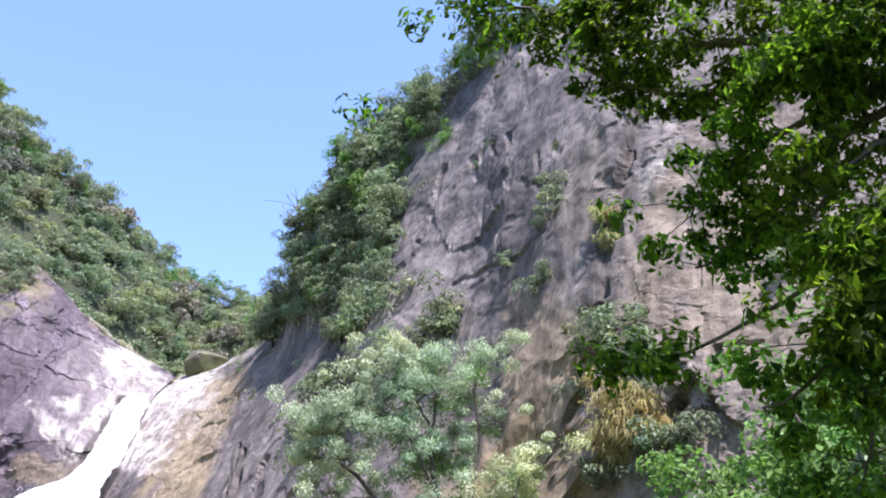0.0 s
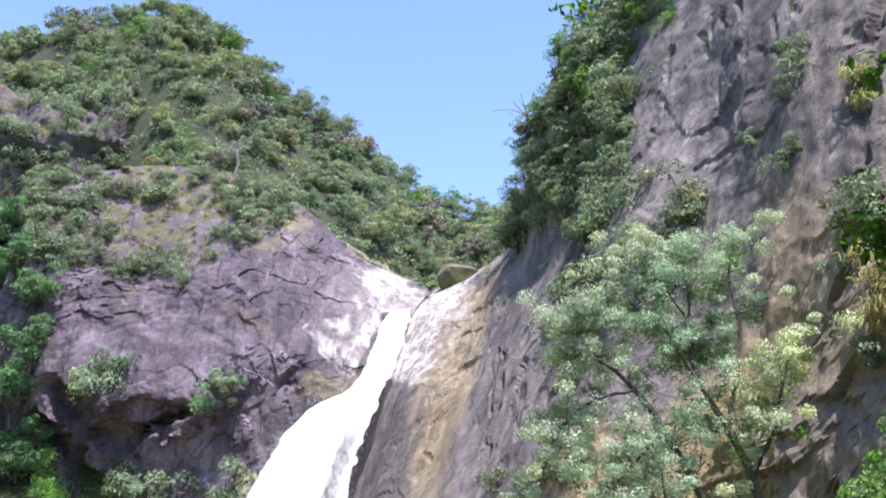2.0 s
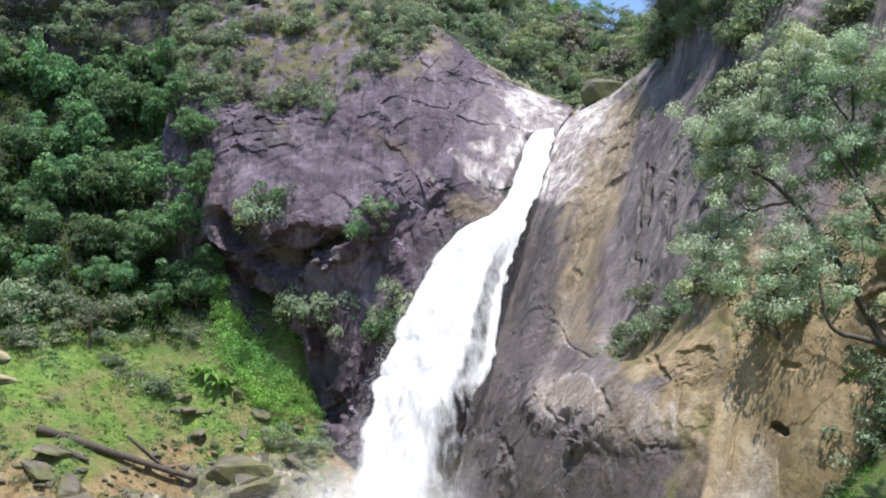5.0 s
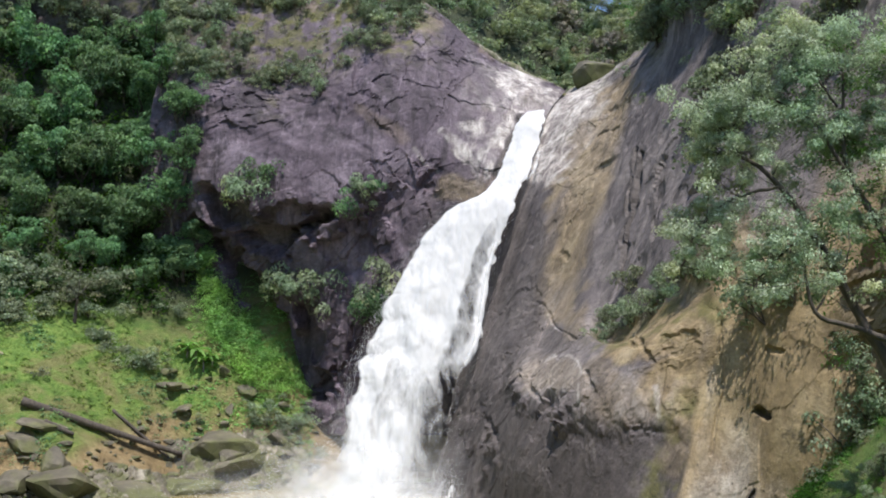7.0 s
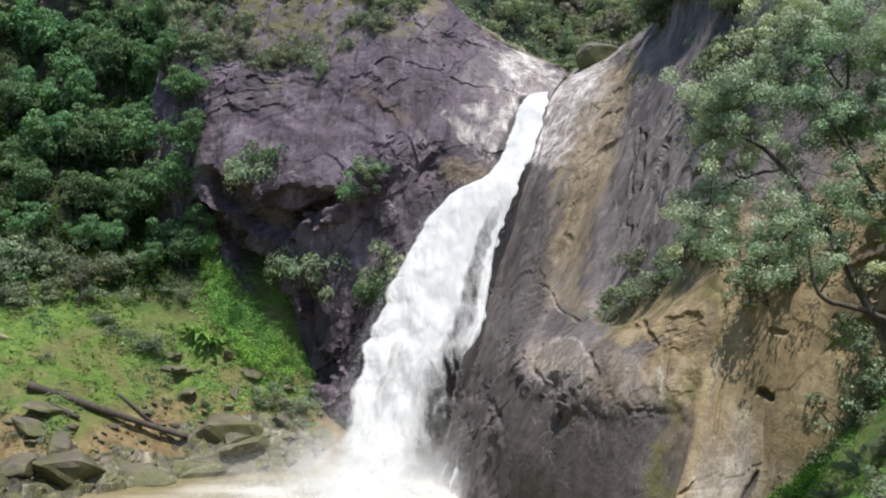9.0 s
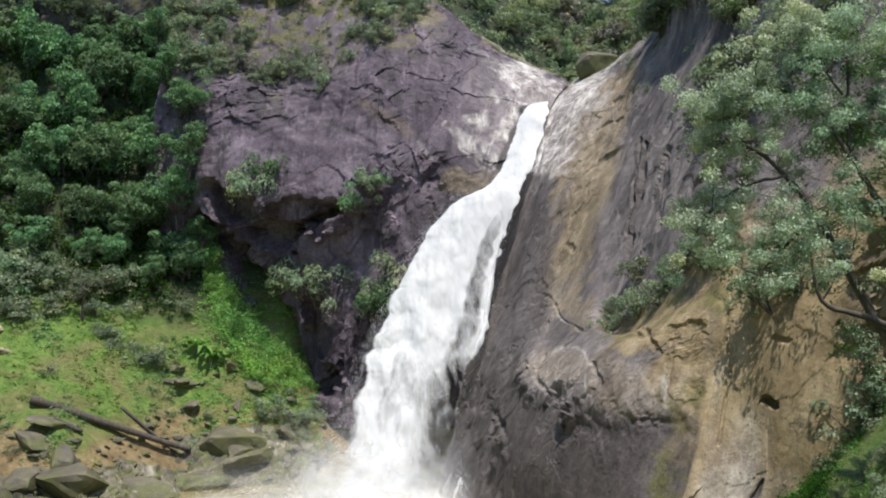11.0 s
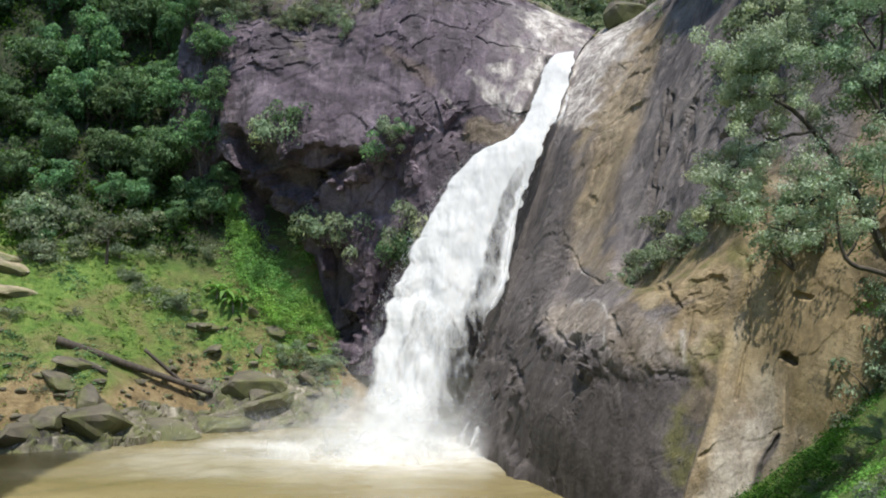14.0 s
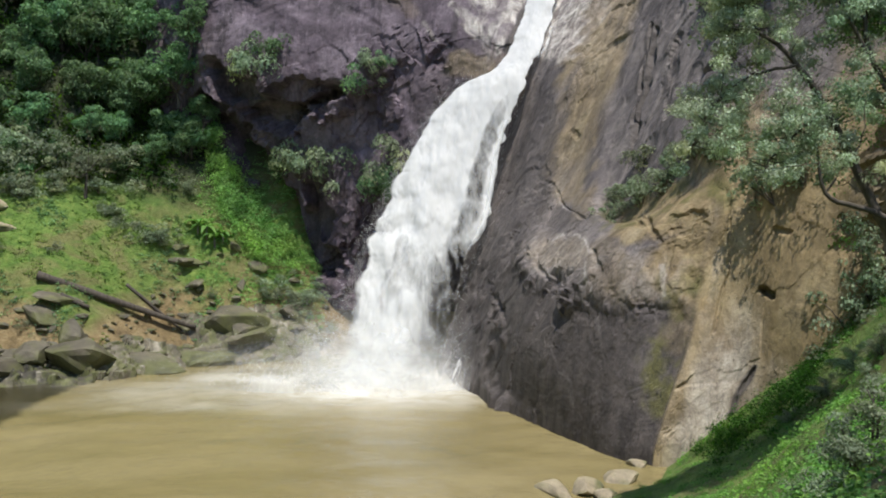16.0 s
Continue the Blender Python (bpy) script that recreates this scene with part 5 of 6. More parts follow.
def rooted(bearing, up, drop):
    """The spot on the ground below the place on a line of sight that stands a given height above the ground."""
    w = way_of(bearing, up)
    d = np.arange(120, 320, 0.25)
    P = np.array([0, 0, EYE]) + d[:, None] * w
    under = np.nonzero(P[:, 2] - drop < ground_height(P[:, 0], P[:, 1]))[0]
    p = P[under[0]] if len(under) else P[-1]
    return p[0], p[1], p[2] - drop


# the large crowns above the grass
for b, e, s in [(-21.35, 12.64, 1.35), (-18.84, 12.23, 1.1), (-14.67, 14.22, 1.2), (-16.98, 9.23, 1.15), (-14.05, 9.92, 1.3), (-23.26, 14.95, 1.3), (-19.59, 15.7, 1.3), (-15.74, 16.42, 1.2), (-12.35, 15.39, 1.0), (-24.03, 11.73, 1.1), (-24.2, 8.54, 1.0), (-12.6, 12.37, 0.9), (-17.08, 7.05, 0.8), (-22.18, 18.19, 1.3), (-17.79, 19.06, 1.3), (-14.14, 18.82, 1.1), (-24.6, 18.73, 1.3), (-14.88, 20.95, 1.2), (-19.8, 21.26, 1.3), (-23.53, 21.58, 1.3), (-16.96, 23.45, 1.2), (-21.16, 23.72, 1.3), (-24.81, 23.65, 1.3), (-13.93, 22.91, 1.0), (-19.33, 9.46, 1.0), (-17.11, 8.3, 0.9), (-20.22, 12.29, 1.1), (-18.78, 6.93, 0.7), (-15.37, 9.71, 1.1), (-21.72, 9.92, 1.1), (-22.0, 7.39, 0.9), (-19.26, 14.65, 1.1), (-16.69, 17.23, 1.1)]:
    x, y, z = rooted(b, e, 7.0 * s)
    forest.put(x, y, z - 0.5, s, 1.0 + 0.15 * rng.random())
# forested slope above the grass
for b in np.arange(-28, -11.0, 2.6):
    for r in np.arange(190, 222, 7.0):
        bb, rr = b + rng.normal() * 0.4, r + rng.normal() * 1.6
        if rr < 174 - 0.5 * (abs(bb) - 17) or (bb > -14 and rr < 181) or (bb > -12.5 and rr > 190):
            continue
        x, y = spot(bb, rr)
        forest.put(x, y, float(ground_height(x, y)[0]) - 1.0, 0.7 + 0.7 * rng.random(), 0.95 + 0.4 * rng.random())
# skyline trees on the mountain behind
for b in np.arange(-13, 15, 0.75):
    bb, rr = b + rng.normal() * 0.3, 222 + max(0, b - 4) * 3.5 + rng.normal() * 4
    x, y = spot(bb, rr)
    ridge.put(x, y, float(ground_height(x, y)[0]), 0.55 + 0.75 * rng.random(), 0.9 + 0.5 * rng.random())
for b, e, s in [(13.41, 22.74, 0.8), (14.33, 22.52, 0.8), (15.06, 22.13, 0.9), (15.81, 22.25, 0.9), (13.91, 21.33, 0.8), (15.37, 20.9, 0.9), (12.64, 22.26, 0.7), (12.17, 22.54, 1.2), (13.24, 21.79, 1.2), (14.23, 21.72, 1.3), (15.06, 21.66, 1.2), (15.98, 21.93, 1.0), (11.45, 23.09, 1.0)]:
    x, y, z = rooted(b, e, 4.5 * s)
    ridge.put(x, y, z - 0.3, s, 1.0)
# trees against the dome's left flank
for b, e, s in [(-15.99, 5.44) + (0.85,), (-14.26, 5.81) + (0.9,), (-12.65, 6.19) + (0.8,), (-13.46, 9.21) + (0.9,), (-12.94, 11.96) + (0.8,), (-13.42, 14.65) + (0.8,), (-14.53, 16.59) + (0.8,), (-15.57, 11.81) + (0.9,), (-15.71, 8.78) + (0.9,), (-15.32, 18.53) + (0.8,), (-12.42, 15.06) + (0.45,), (-12.05, 7.22) + (0.5,)]:
    x, y, z = snap(LEFT_ROCK, b, e)
    forest.put(x, y - 3.0, z - 4.5 * s, s * 1.25, 1.0)
# low trees at the edge of the grass
for b, e, s in [(-23.10, 3.91) + (0.6,), (-22.23, 3.31) + (0.5,), (-20.45, 4.02) + (0.55,), (-17.06, 3.49) + (0.5,), (-15.16, 4.22) + (0.7,), (-13.21, 4.62) + (0.75,), (-12.56, 6.34) + (0.8,), (-21.65, 4.29) + (0.6,), (-14.18, 3.24) + (0.35,)]:
    x, y, z = land(b, e)
    forest.put(x, y, z - 0.8, s)

# paler scrub where the forest meets the grass
for b, e, s in [(-22.81, 3.92) + (1.4,), (-21.79, 3.58) + (1.2,), (-20.61, 4.34) + (1.5,), (-19.39, 4.06) + (1.1,), (-17.69, 3.96) + (1.2,), (-16.60, 4.44) + (1.3,), (-21.50, 5.01) + (1.4,), (-22.82, 4.94) + (1.5,), (-20.15, 3.22) + (0.9,), (-18.00, 2.96) + (0.8,), (-22.22, 2.66) + (1.0,)]:
    x, y, z = land(b, e)
    shrubs.put(x, y - 1.5, z - 0.3, 1.5 * s, 0.9)
# shrubs on the crag
for k in range(100):
    x, y, z = CRAG[rng.integers(4, 108), rng.integers(6, 58)]
    shrubs.put(x, y - 0.5, z - 0.5, 1.0 + 1.0 * rng.random())
# trees along the right-hand ridge
for k in range(110):
    u = 2.3 + 5.2 * rng.random()
    v = 7.0 + 0.95 * rng.random() - 0.35 * max(0.0, 1.5 - abs(u - 5)) * rng.random() * 2.0
    x, y, z = on_right(u, min(v, 7.95))
    if bare_rock((x, y, z)):
        continue
    ridge.put(x, y + 0.8, z - 0.5, 0.6 + 0.6 * rng.random(), 0.9 + 0.3 * rng.random())
for b, e, s, k in [(20.29, 23.73) + (0.7, 3), (19.67, 22.16) + (0.7, 3), (24.50, 30.15) + (0.8, 3), (27.42, 31.96) + (0.8, 3), (22.42, 32.49) + (1.1, 0), (23.19, 31.60) + (0.9, 2), (17.22, 25.91) + (0.9, 1), (16.43, 24.50) + (0.9, 0), (18.37, 24.48) + (1.0, 1), (22.33, 26.47) + (1.1, 1), (23.39, 24.31) + (1.1, 0), (20.37, 26.19) + (1.0, 1), (24.36, 27.75) + (1.0, 0), (25.38, 25.60) + (0.8, 1), (22.51, 21.89) + (0.9, 0), (25.53, 22.09) + (0.7, 1)]:
    x, y, z = snap(RIGHT_ROCK, b, e)
    if not bare_rock((x, y, z)) or e > 30:
        ridge.put(x, y - 0.5, z - 2.6 * s, s, 1.0, k)
for b, e, s in [(26.65, 35.59) + (0.8,), (27.95, 36.07) + (0.9,), (29.27, 36.86) + (0.9,), (30.59, 37.29) + (0.8,), (31.96, 38.20) + (0.9,), (33.10, 38.78) + (0.8,), (30.09, 36.14) + (0.7,), (28.76, 35.36) + (0.7,), (27.23, 34.22) + (0.8,), (34.26, 39.50) + (0.9,), (35.63, 40.02) + (0.8,), (26.55, 32.51) + (0.7,), (31.44, 37.07) + (0.6,), (27.41, 33.18) + (0.6,)]:
    x, y, z = snap(RIGHT_ROCK, b, e)
    ridge.put(x, y + 0.4, z - 2.0 * s, s)
for k in range(36):
    x, y, z = on_right(3.4 + 2.4 * rng.random(), 7.4 + 0.58 * rng.random())
    if bare_rock((x, y, z)):
        continue
    ridge.put(x, y + 0.6, z - 1.0, 0.6 + 0.5 * rng.random())
# shrubs on the right wall's upper left part, and the ledge
for k in range(110):
    u, v = 3.4 + 2.4 * rng.random(), 4.6 + 3.2 * rng.random()
    if v < 6.4 - 0.6 * (u - 3.4) or v < 4.4:
        continue
    x, y, z = on_right(u, v)
    if bare_rock((x, y, z)):
        continue
    shrubs.put(x, y, z, 0.8 + 1.0 * rng.random())
for k in range(14):
    x, y, z = on_right(3.0 + 2.0 * rng.random(), 4.0 + 0.25 * rng.random())
    shrubs.put(x, y, z, 0.6 + 0.6 * rng.random())
for b, e, s in [(35.47, 27.70) + (1.5,), (35.95, 29.08) + (1.2,), (33.86, 23.18) + (1.1,), (32.38, 24.64) + (0.8,), (38.89, 20.13) + (1.5,), (40.24, 19.01) + (1.3,), (34.66, 23.86) + (0.9,), (36.82, 16.79) + (0.9,),
                (41.40, 16.54) + (1.0,), (41.70, 12.85) + (1.5,), (39.36, 25.34) + (0.8,), (38.84, 11.33) + (1.3,), (43.77, 13.39) + (1.5,), (31.42, 32.26) + (0.5,), (30.14, 30.71) + (0.5,), (36.14, 31.70) + (0.5,), (49.97, 23.12) + (1.0,),
                (14.84, 5.07) + (1.6,), (16.53, 4.70) + (1.3,), (13.43, 3.01) + (1.1,), (12.72, 1.62) + (1.0,), (18.57, 6.03) + (1.6,), (22.38, 3.57) + (2.0,), (21.40, 2.92) + (1.2,), (23.97, 4.20) + (1.4,), (27.37, -0.38) + (1.3,), (27.57, -2.27) + (1.2,), (26.50, -3.97) + (1.6,), (27.40, -5.85) + (1.7,), (25.93, -6.58) + (1.4,), (24.75, -8.27) + (1.2,), (27.95, -2.63) + (1.5,),
                (37.72, 19.69) + (1.6,), (38.8, 19.92) + (1.5,), (40.08, 19.08) + (1.5,), (36.91, 18.91) + (1.1,), (40.61, 13.3) + (1.6,), (41.74, 12.21) + (1.5,), (37.4, 11.56) + (1.2,), (35.57, 29.27) + (1.2,), (34.53, 26.97) + (0.7,), (41.66, 18.21) + (0.9,), (18.62, 18.31) + (0.7,), (15.68, 16.13) + (0.7,), (14.69, 17.75) + (0.8,)]:
    x, y, z = snap(RIGHT_ROCK, b, e)
    shrubs.put(x, y - 0.3, z - 0.4 * s, s * 0.8)
# shrubs on the left dome
for b, e, s in [(-9.25, 10.53) + (1.8,), (-8.57, 11.23) + (1.3,), (-6.45, 4.81) + (1.7,), (-5.23, 4.14) + (2.0,), (-7.31, 4.45) + (1.2,), (-3.00, 9.40) + (1.2,), (-1.96, 10.45) + (1.1,), (-1.20, 4.56) + (1.8,), (-1.89, 3.15) + (1.5,), (-0.83, 2.81) + (1.3,), (-4.93, 16.81) + (0.8,), (-1.41, 10.90) + (0.7,)]:
    x, y, z = snap(LEFT_ROCK, b, e)
    dome_bushes.put(x, y - 1.0, z - 0.5 * s, s * 1.2, 1.35)
for k in range(150):
    u, v = 0.2 + 3.6 * rng.random(), 3.25 + 1.7 * rng.random()
    if v < 3.5 + 0.35 * max(0, u - 2.2) ** 2:
        continue
    x, y, z = on_left(u, v)
    shrubs.put(x, y, z - 0.5, 0.8 + 1.0 * rng.random())


def build_far_woods():
    """The wooded mountain behind, one mass of crowns."""
    rng = np.random.default_rng(21)
    shapes = [tree_shape(100 + q, 6, 3.6, 18, 62, 0.46, 0.25)[1] for q in range(6)]
    for name, mat, low, high, keep in (("far_woods", LEAF_MID, 0.0, 0.55, 0), ("far_woods_olive", LEAF_DRY, 0.55, 0.85, 1), ("bare_scrub", LEAF_BARE, 0.85, 1.0, 2)):
        vs = []
        for b in np.arange(-27, 19, 1.05):
            for r in np.arange(184, 266, 4.6):
                bb, rr, kind = b + rng.normal() * 0.4, r + rng.normal() * 1.8, rng.random()
                if not low <= kind < high or (bb > -8 and rr > 246) or (bb < -14.5 and rr < 214) or (9.0 < bb < 12.5 and rr < 192):
                    continue
                x, y = spot(bb, rr)
                z = float(ground_height(x, y)[0])
                s, a = 0.6 + 0.7 * rng.random(), rng.random() * 6.28
                c = shapes[rng.integers(6)][0] * s
                vs.append(np.stack([c[:, 0] * math.cos(a) - c[:, 1] * math.sin(a) + x, c[:, 0] * math.sin(a) + c[:, 1] * math.cos(a) + y, c[:, 2] * 0.9 + z - 0.8], 1))
        v = np.concatenate(vs)
        ob = part_mesh(name, v, np.arange(len(v)).reshape(-1, 4), mat, smooth=False)
        tagged(ob, ("dense green woods covering the mountainside", "dry olive scrub on the mountainside", "leafless brown scrub among the mountain woods")[keep], "woods", kind="stuff")


build_far_woods()


def build_understorey():
    """Low growth that fills the slopes between the trunks and covers the rock's brows."""
    rng = np.random.default_rng(61)

    def cover(name, P, radius, per, size, mat, label):
        v, f = leaves(rng, np.asarray(P), radius * (0.6 + 0.8 * rng.random(len(P))), per, size)
        tagged(part_mesh(name, v, f, mat, smooth=False), label, "undergrowth", kind="stuff")

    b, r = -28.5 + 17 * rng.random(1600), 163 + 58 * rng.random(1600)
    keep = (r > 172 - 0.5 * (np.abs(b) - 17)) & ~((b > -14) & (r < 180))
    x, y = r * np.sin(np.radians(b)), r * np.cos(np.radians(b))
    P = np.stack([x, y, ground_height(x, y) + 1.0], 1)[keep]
    # leaf colour imitates the deep shade between the crowns
    cover("forest_undergrowth", P, 2.0, 26, 0.7, LEAF_SHADE, "undergrowth filling the forest slope, coloured dark for tree shade")
    b, r = -15 + 33 * rng.random(1300), 182 + 62 * rng.random(1300)
    keep = ~((b > 9.3) & (b < 12) & (r < 192))
    x, y = r * np.sin(np.radians(b)), r * np.cos(np.radians(b))
    P = np.stack([x, y, ground_height(x, y) + 0.6], 1)[keep]
    cover("mountain_undergrowth", P, 1.8, 26, 0.75, LEAF_MID, "olive undergrowth on the mountainside")
    P = [on_left(u, v) for u, v in zip(0.1 + 3.9 * rng.random(520), 3.3 + 1.69 * rng.random(520)) if v > 3.55 + 0.35 * max(0, u - 2.2) ** 2]
    cover("brow_scrub", P, 0.9, 34, 0.36, LEAF_DRY, "dry olive scrub on the brow of the dome")
    P = [on_right(u, v) for u, v in zip(2.4 + 5.2 * rng.random(900), 5.2 + 2.79 * rng.random(900)) if v > 7.0 + 0.25 * abs(u - 5) - 1.1 * max(0, 1.9 - abs(u - 4.4))]
    P = [p for p in P if not bare_rock(p)]
    cover("ridge_scrub", P, 1.0, 40, 0.34, LEAF_MID, "green scrub on the rocky ridge")


build_understorey()


# ---- the silvery tree below the right wall ----
def build_silver_tree():
    rng = np.random.default_rng(12)
    top = new("tree")
    limbs = [
        ([(31.82, 53.21, 16.30), (30.17, 54.16, 19.94), (28.72, 54.95, 23.05), (26.13, 55.12, 28.34), (24.18, 54.91, 31.14), (21.57, 54.92, 33.20), (19.02, 55.32, 33.62)], 0.42, 0.06),
        ([(31.76, 53.25, 20.28), (29.68, 53.87, 21.46), (27.61, 54.39, 22.40), (25.50, 54.31, 23.14), (25.14, 54.48, 25.08), (24.98, 54.55, 26.13)], 0.26, 0.06),
        ([(32.02, 53.68, 20.28), (31.21, 54.15, 25.44), (29.89, 54.32, 28.61), (28.48, 55.07, 31.96), (27.92, 54.80, 36.27), (28.36, 54.57, 41.03)], 0.34, 0.05),
        ([(28.48, 55.07, 31.96), (26.41, 54.99, 35.19), (23.93, 55.02, 36.63), (21.07, 55.11, 37.16)], 0.14, 0.03),
        ([(29.89, 54.32, 28.61), (31.34, 54.07, 33.94), (31.28, 54.69, 39.26), (32.26, 54.11, 42.44)], 0.18, 0.03),
        ([(26.13, 55.12, 28.34), (24.13, 54.39, 27.16), (22.52, 54.53, 25.42), (21.68, 54.33, 24.01)], 0.12, 0.03),
        ([(24.18, 54.91, 31.14), (21.16, 55.07, 30.60), (19.03, 55.32, 28.65), (17.67, 55.24, 26.15)], 0.12, 0.03),
        ([(31.21, 54.15, 25.44), (32.45, 52.83, 29.10), (33.38, 52.25, 32.47), (33.77, 52.00, 35.21)], 0.16, 0.03),
        ([(27.92, 54.80, 36.27), (26.28, 55.05, 39.28), (25.21, 55.00, 40.74)], 0.08, 0.02),
        ([(21.57, 54.92, 33.20), (20.04, 55.49, 35.22), (19.42, 55.71, 36.38)], 0.08, 0.02),
        ([(25.50, 54.31, 23.14), (27.18, 53.49, 26.04), (27.42, 53.37, 28.44)], 0.08, 0.02),
    ]
    cs, rs = [], []
    for k, (pts, r0, r1) in enumerate(limbs):
        path = rail(pts, 22)
        path[2:] += np.cumsum(rng.normal(size=(20, 3)) * 0.05, 0)
        part_mesh("trunk" if k == 0 else "limb", *tube(path, r0, r1, 8), BARK, top)
        twigs = []
        if k in (1, 10):
            continue
        for q in range(46 if k in (0, 2) else 38):
            a = path[int(8 + 14 * rng.random() ** 0.8) - 1 if k in (0, 2) else int(6 + 16 * rng.random()) - 1]
            e = a + rng.normal(size=3) * np.array([1.5, 1.5, 0.8]) + np.array([0, 0, 0.45])
            twigs.append(tube(limb(rng, a, e, 0.1, 4), 0.035, 0.012, 4))
            cs.append(e)
            rs.append(0.5 + 0.5 * rng.random())
        tagged(part_mesh("twig", *join(*twigs), BARK, top), kind="stuff")
    cs, rs = np.array(cs), np.array(rs)
    part_mesh("crown", *leaves(rng, cs, rs, 300, 0.155, 0.3), LEAF_SILVER, top, smooth=False)
    # larger leaves in a darker material paint the shade within the crown
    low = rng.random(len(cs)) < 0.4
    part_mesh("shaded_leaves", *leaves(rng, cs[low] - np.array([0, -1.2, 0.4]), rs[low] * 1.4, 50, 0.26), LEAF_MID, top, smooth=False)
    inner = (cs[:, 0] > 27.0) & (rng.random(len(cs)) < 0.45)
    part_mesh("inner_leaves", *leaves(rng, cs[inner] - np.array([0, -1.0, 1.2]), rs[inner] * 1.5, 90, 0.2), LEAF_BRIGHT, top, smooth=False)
    tagged(top, "silvery-green spreading tree with dark forked boughs", "tree")


build_silver_tree()


# ---- the tree that overhangs the look-out ----
def build_near_tree():
    rng = np.random.default_rng(31)
    top = new("overhanging_tree")
    base = np.array([*spot(63, 8.6), 0.0])
    base[2] = float(ground_height(base[0], base[1])[0]) - 0.2
    head = np.array((7.58, 4.28, 25.25))
    part_mesh("trunk", *tube(rail([base, base * 0.5 + head * 0.5 + np.array([0.15, -0.1, 0.1]), head, head + np.array([-0.1, 0.2, 3.0])], 24), 0.3, 0.12, 12), BARK, top)
    boughs = [
        ([(7.44, 4.51, 23.96), (7.40, 4.94, 23.88), (7.26, 5.65, 23.68), (6.91, 6.52, 23.36), (6.59, 7.25, 23.19), (6.15, 7.88, 23.19)], 0.038, 0.012, 0.72, 5),
        ([(7.58, 4.28, 25.25), (7.42, 5.09, 25.22), (7.34, 5.55, 25.14), (7.30, 5.92, 24.69), (7.11, 6.45, 24.43), (6.90, 6.96, 24.29)], 0.06, 0.015, 0.45, 7),
        ([(7.56, 4.50, 25.32), (7.44, 5.58, 25.08), (7.17, 5.77, 24.48), (6.97, 6.16, 24.29), (6.73, 6.42, 24.26)], 0.035, 0.012, 0.6, 4),
        ([(7.64, 4.16, 25.88), (7.22, 5.38, 26.51), (6.48, 6.81, 27.16), (5.84, 7.87, 28.14), (5.12, 8.59, 28.58)], 0.07, 0.015, 0.1, 26),
        ([(7.58, 4.28, 25.25), (7.41, 5.45, 26.25), (7.03, 6.54, 26.42), (6.59, 7.52, 27.06), (6.22, 8.08, 27.67)], 0.06, 0.015, 0.1, 24),
        ([(7.60, 4.23, 25.50), (6.97, 5.04, 25.26), (6.77, 5.78, 25.20), (6.68, 6.32, 25.04), (6.65, 6.65, 24.76)], 0.05, 0.012, 0.15, 14),
        ([(7.54, 4.34, 24.89), (7.02, 4.62, 24.63), (6.70, 4.90, 24.26), (6.63, 5.16, 24.00)], 0.05, 0.015, 0.1, 11),
        ([(7.72, 4.01, 26.68), (7.23, 5.19, 27.43), (6.72, 6.43, 28.04), (6.30, 7.24, 28.13)], 0.06, 0.015, 0.1, 24),
        ([(7.37, 4.62, 23.31), (6.90, 4.97, 23.01), (6.77, 5.31, 22.67), (6.68, 5.73, 22.45), (6.65, 6.06, 22.42)], 0.04, 0.01, 0.45, 3),
        ([(7.25, 4.62, 22.75), (6.91, 4.95, 22.38), (6.80, 5.10, 21.91), (6.71, 5.22, 21.54)], 0.035, 0.01, 0.3, 5),
    ]
    boughs += [
        ([(7.25, 4.44, 23.21), (6.81, 4.57, 22.91), (6.52, 4.81, 22.63), (6.31, 5.08, 22.47)], 0.03, 0.01, 0.1, 9),
        ([(7.32, 4.33, 23.85), (6.83, 4.36, 23.63), (6.60, 4.52, 23.37), (6.46, 4.72, 23.05)], 0.03, 0.01, 0.1, 11),
        ([(7.43, 4.34, 24.35), (7.01, 4.63, 24.03), (6.67, 4.94, 23.68), (6.47, 5.20, 23.46)], 0.035, 0.01, 0.1, 5),
        ([(7.60, 4.02, 26.05), (7.06, 4.36, 25.88), (6.70, 4.73, 25.58), (6.44, 5.23, 25.55)], 0.04, 0.01, 0.1, 26),
        ([(7.36, 4.46, 23.68), (6.92, 4.59, 23.20), (6.67, 4.77, 22.80), (6.53, 4.96, 22.53)], 0.035, 0.01, 0.1, 9),
    ]
    for k, (pts, r0, r1, first, count) in enumerate(boughs):
        rng = np.random.default_rng(310 + k)
        path = rail(pts, 30)
        path[2:-1] += np.cumsum(rng.normal(size=(27, 3)) * 0.005, 0)
        bough = part_mesh("bough", *tube(path, r0, r1, 8), BARK, top)
        cs, rs, twigs = [], [], []
        for q in range(int(count * 2.2)):
            a = path[min(29, int(30 * (first + (1 - first) * rng.random())))]
            e = a + rng.normal(size=3) * np.array([0.32, 0.32, 0.26]) * (0.4 if k == 0 else 0.55 if k in (1, 2, 8, 12) else 0.85)
            twigs.append(tube(limb(rng, a, e, 0.12, 4), 0.009, 0.004, 4))
            cs.append(e)
            rs.append(0.15 + 0.2 * rng.random())
        tagged(part_mesh("twig", *join(*twigs), BARK, bough), kind="stuff")
        part_mesh("foliage", *leaves(rng, np.array(cs), np.array(rs), 62, 0.11, 0.35, 0.5), LEAF_CANOPY, bough, smooth=False)
    # mostly unseen crown and limb, added overhead to shade the boughs
    high = np.array([5.0, 5.2, 28.4]) + rng.normal(size=(170, 3)) * np.array([1.9, 1.7, 0.7])
    high = high[high[:, 2] > 26.9]
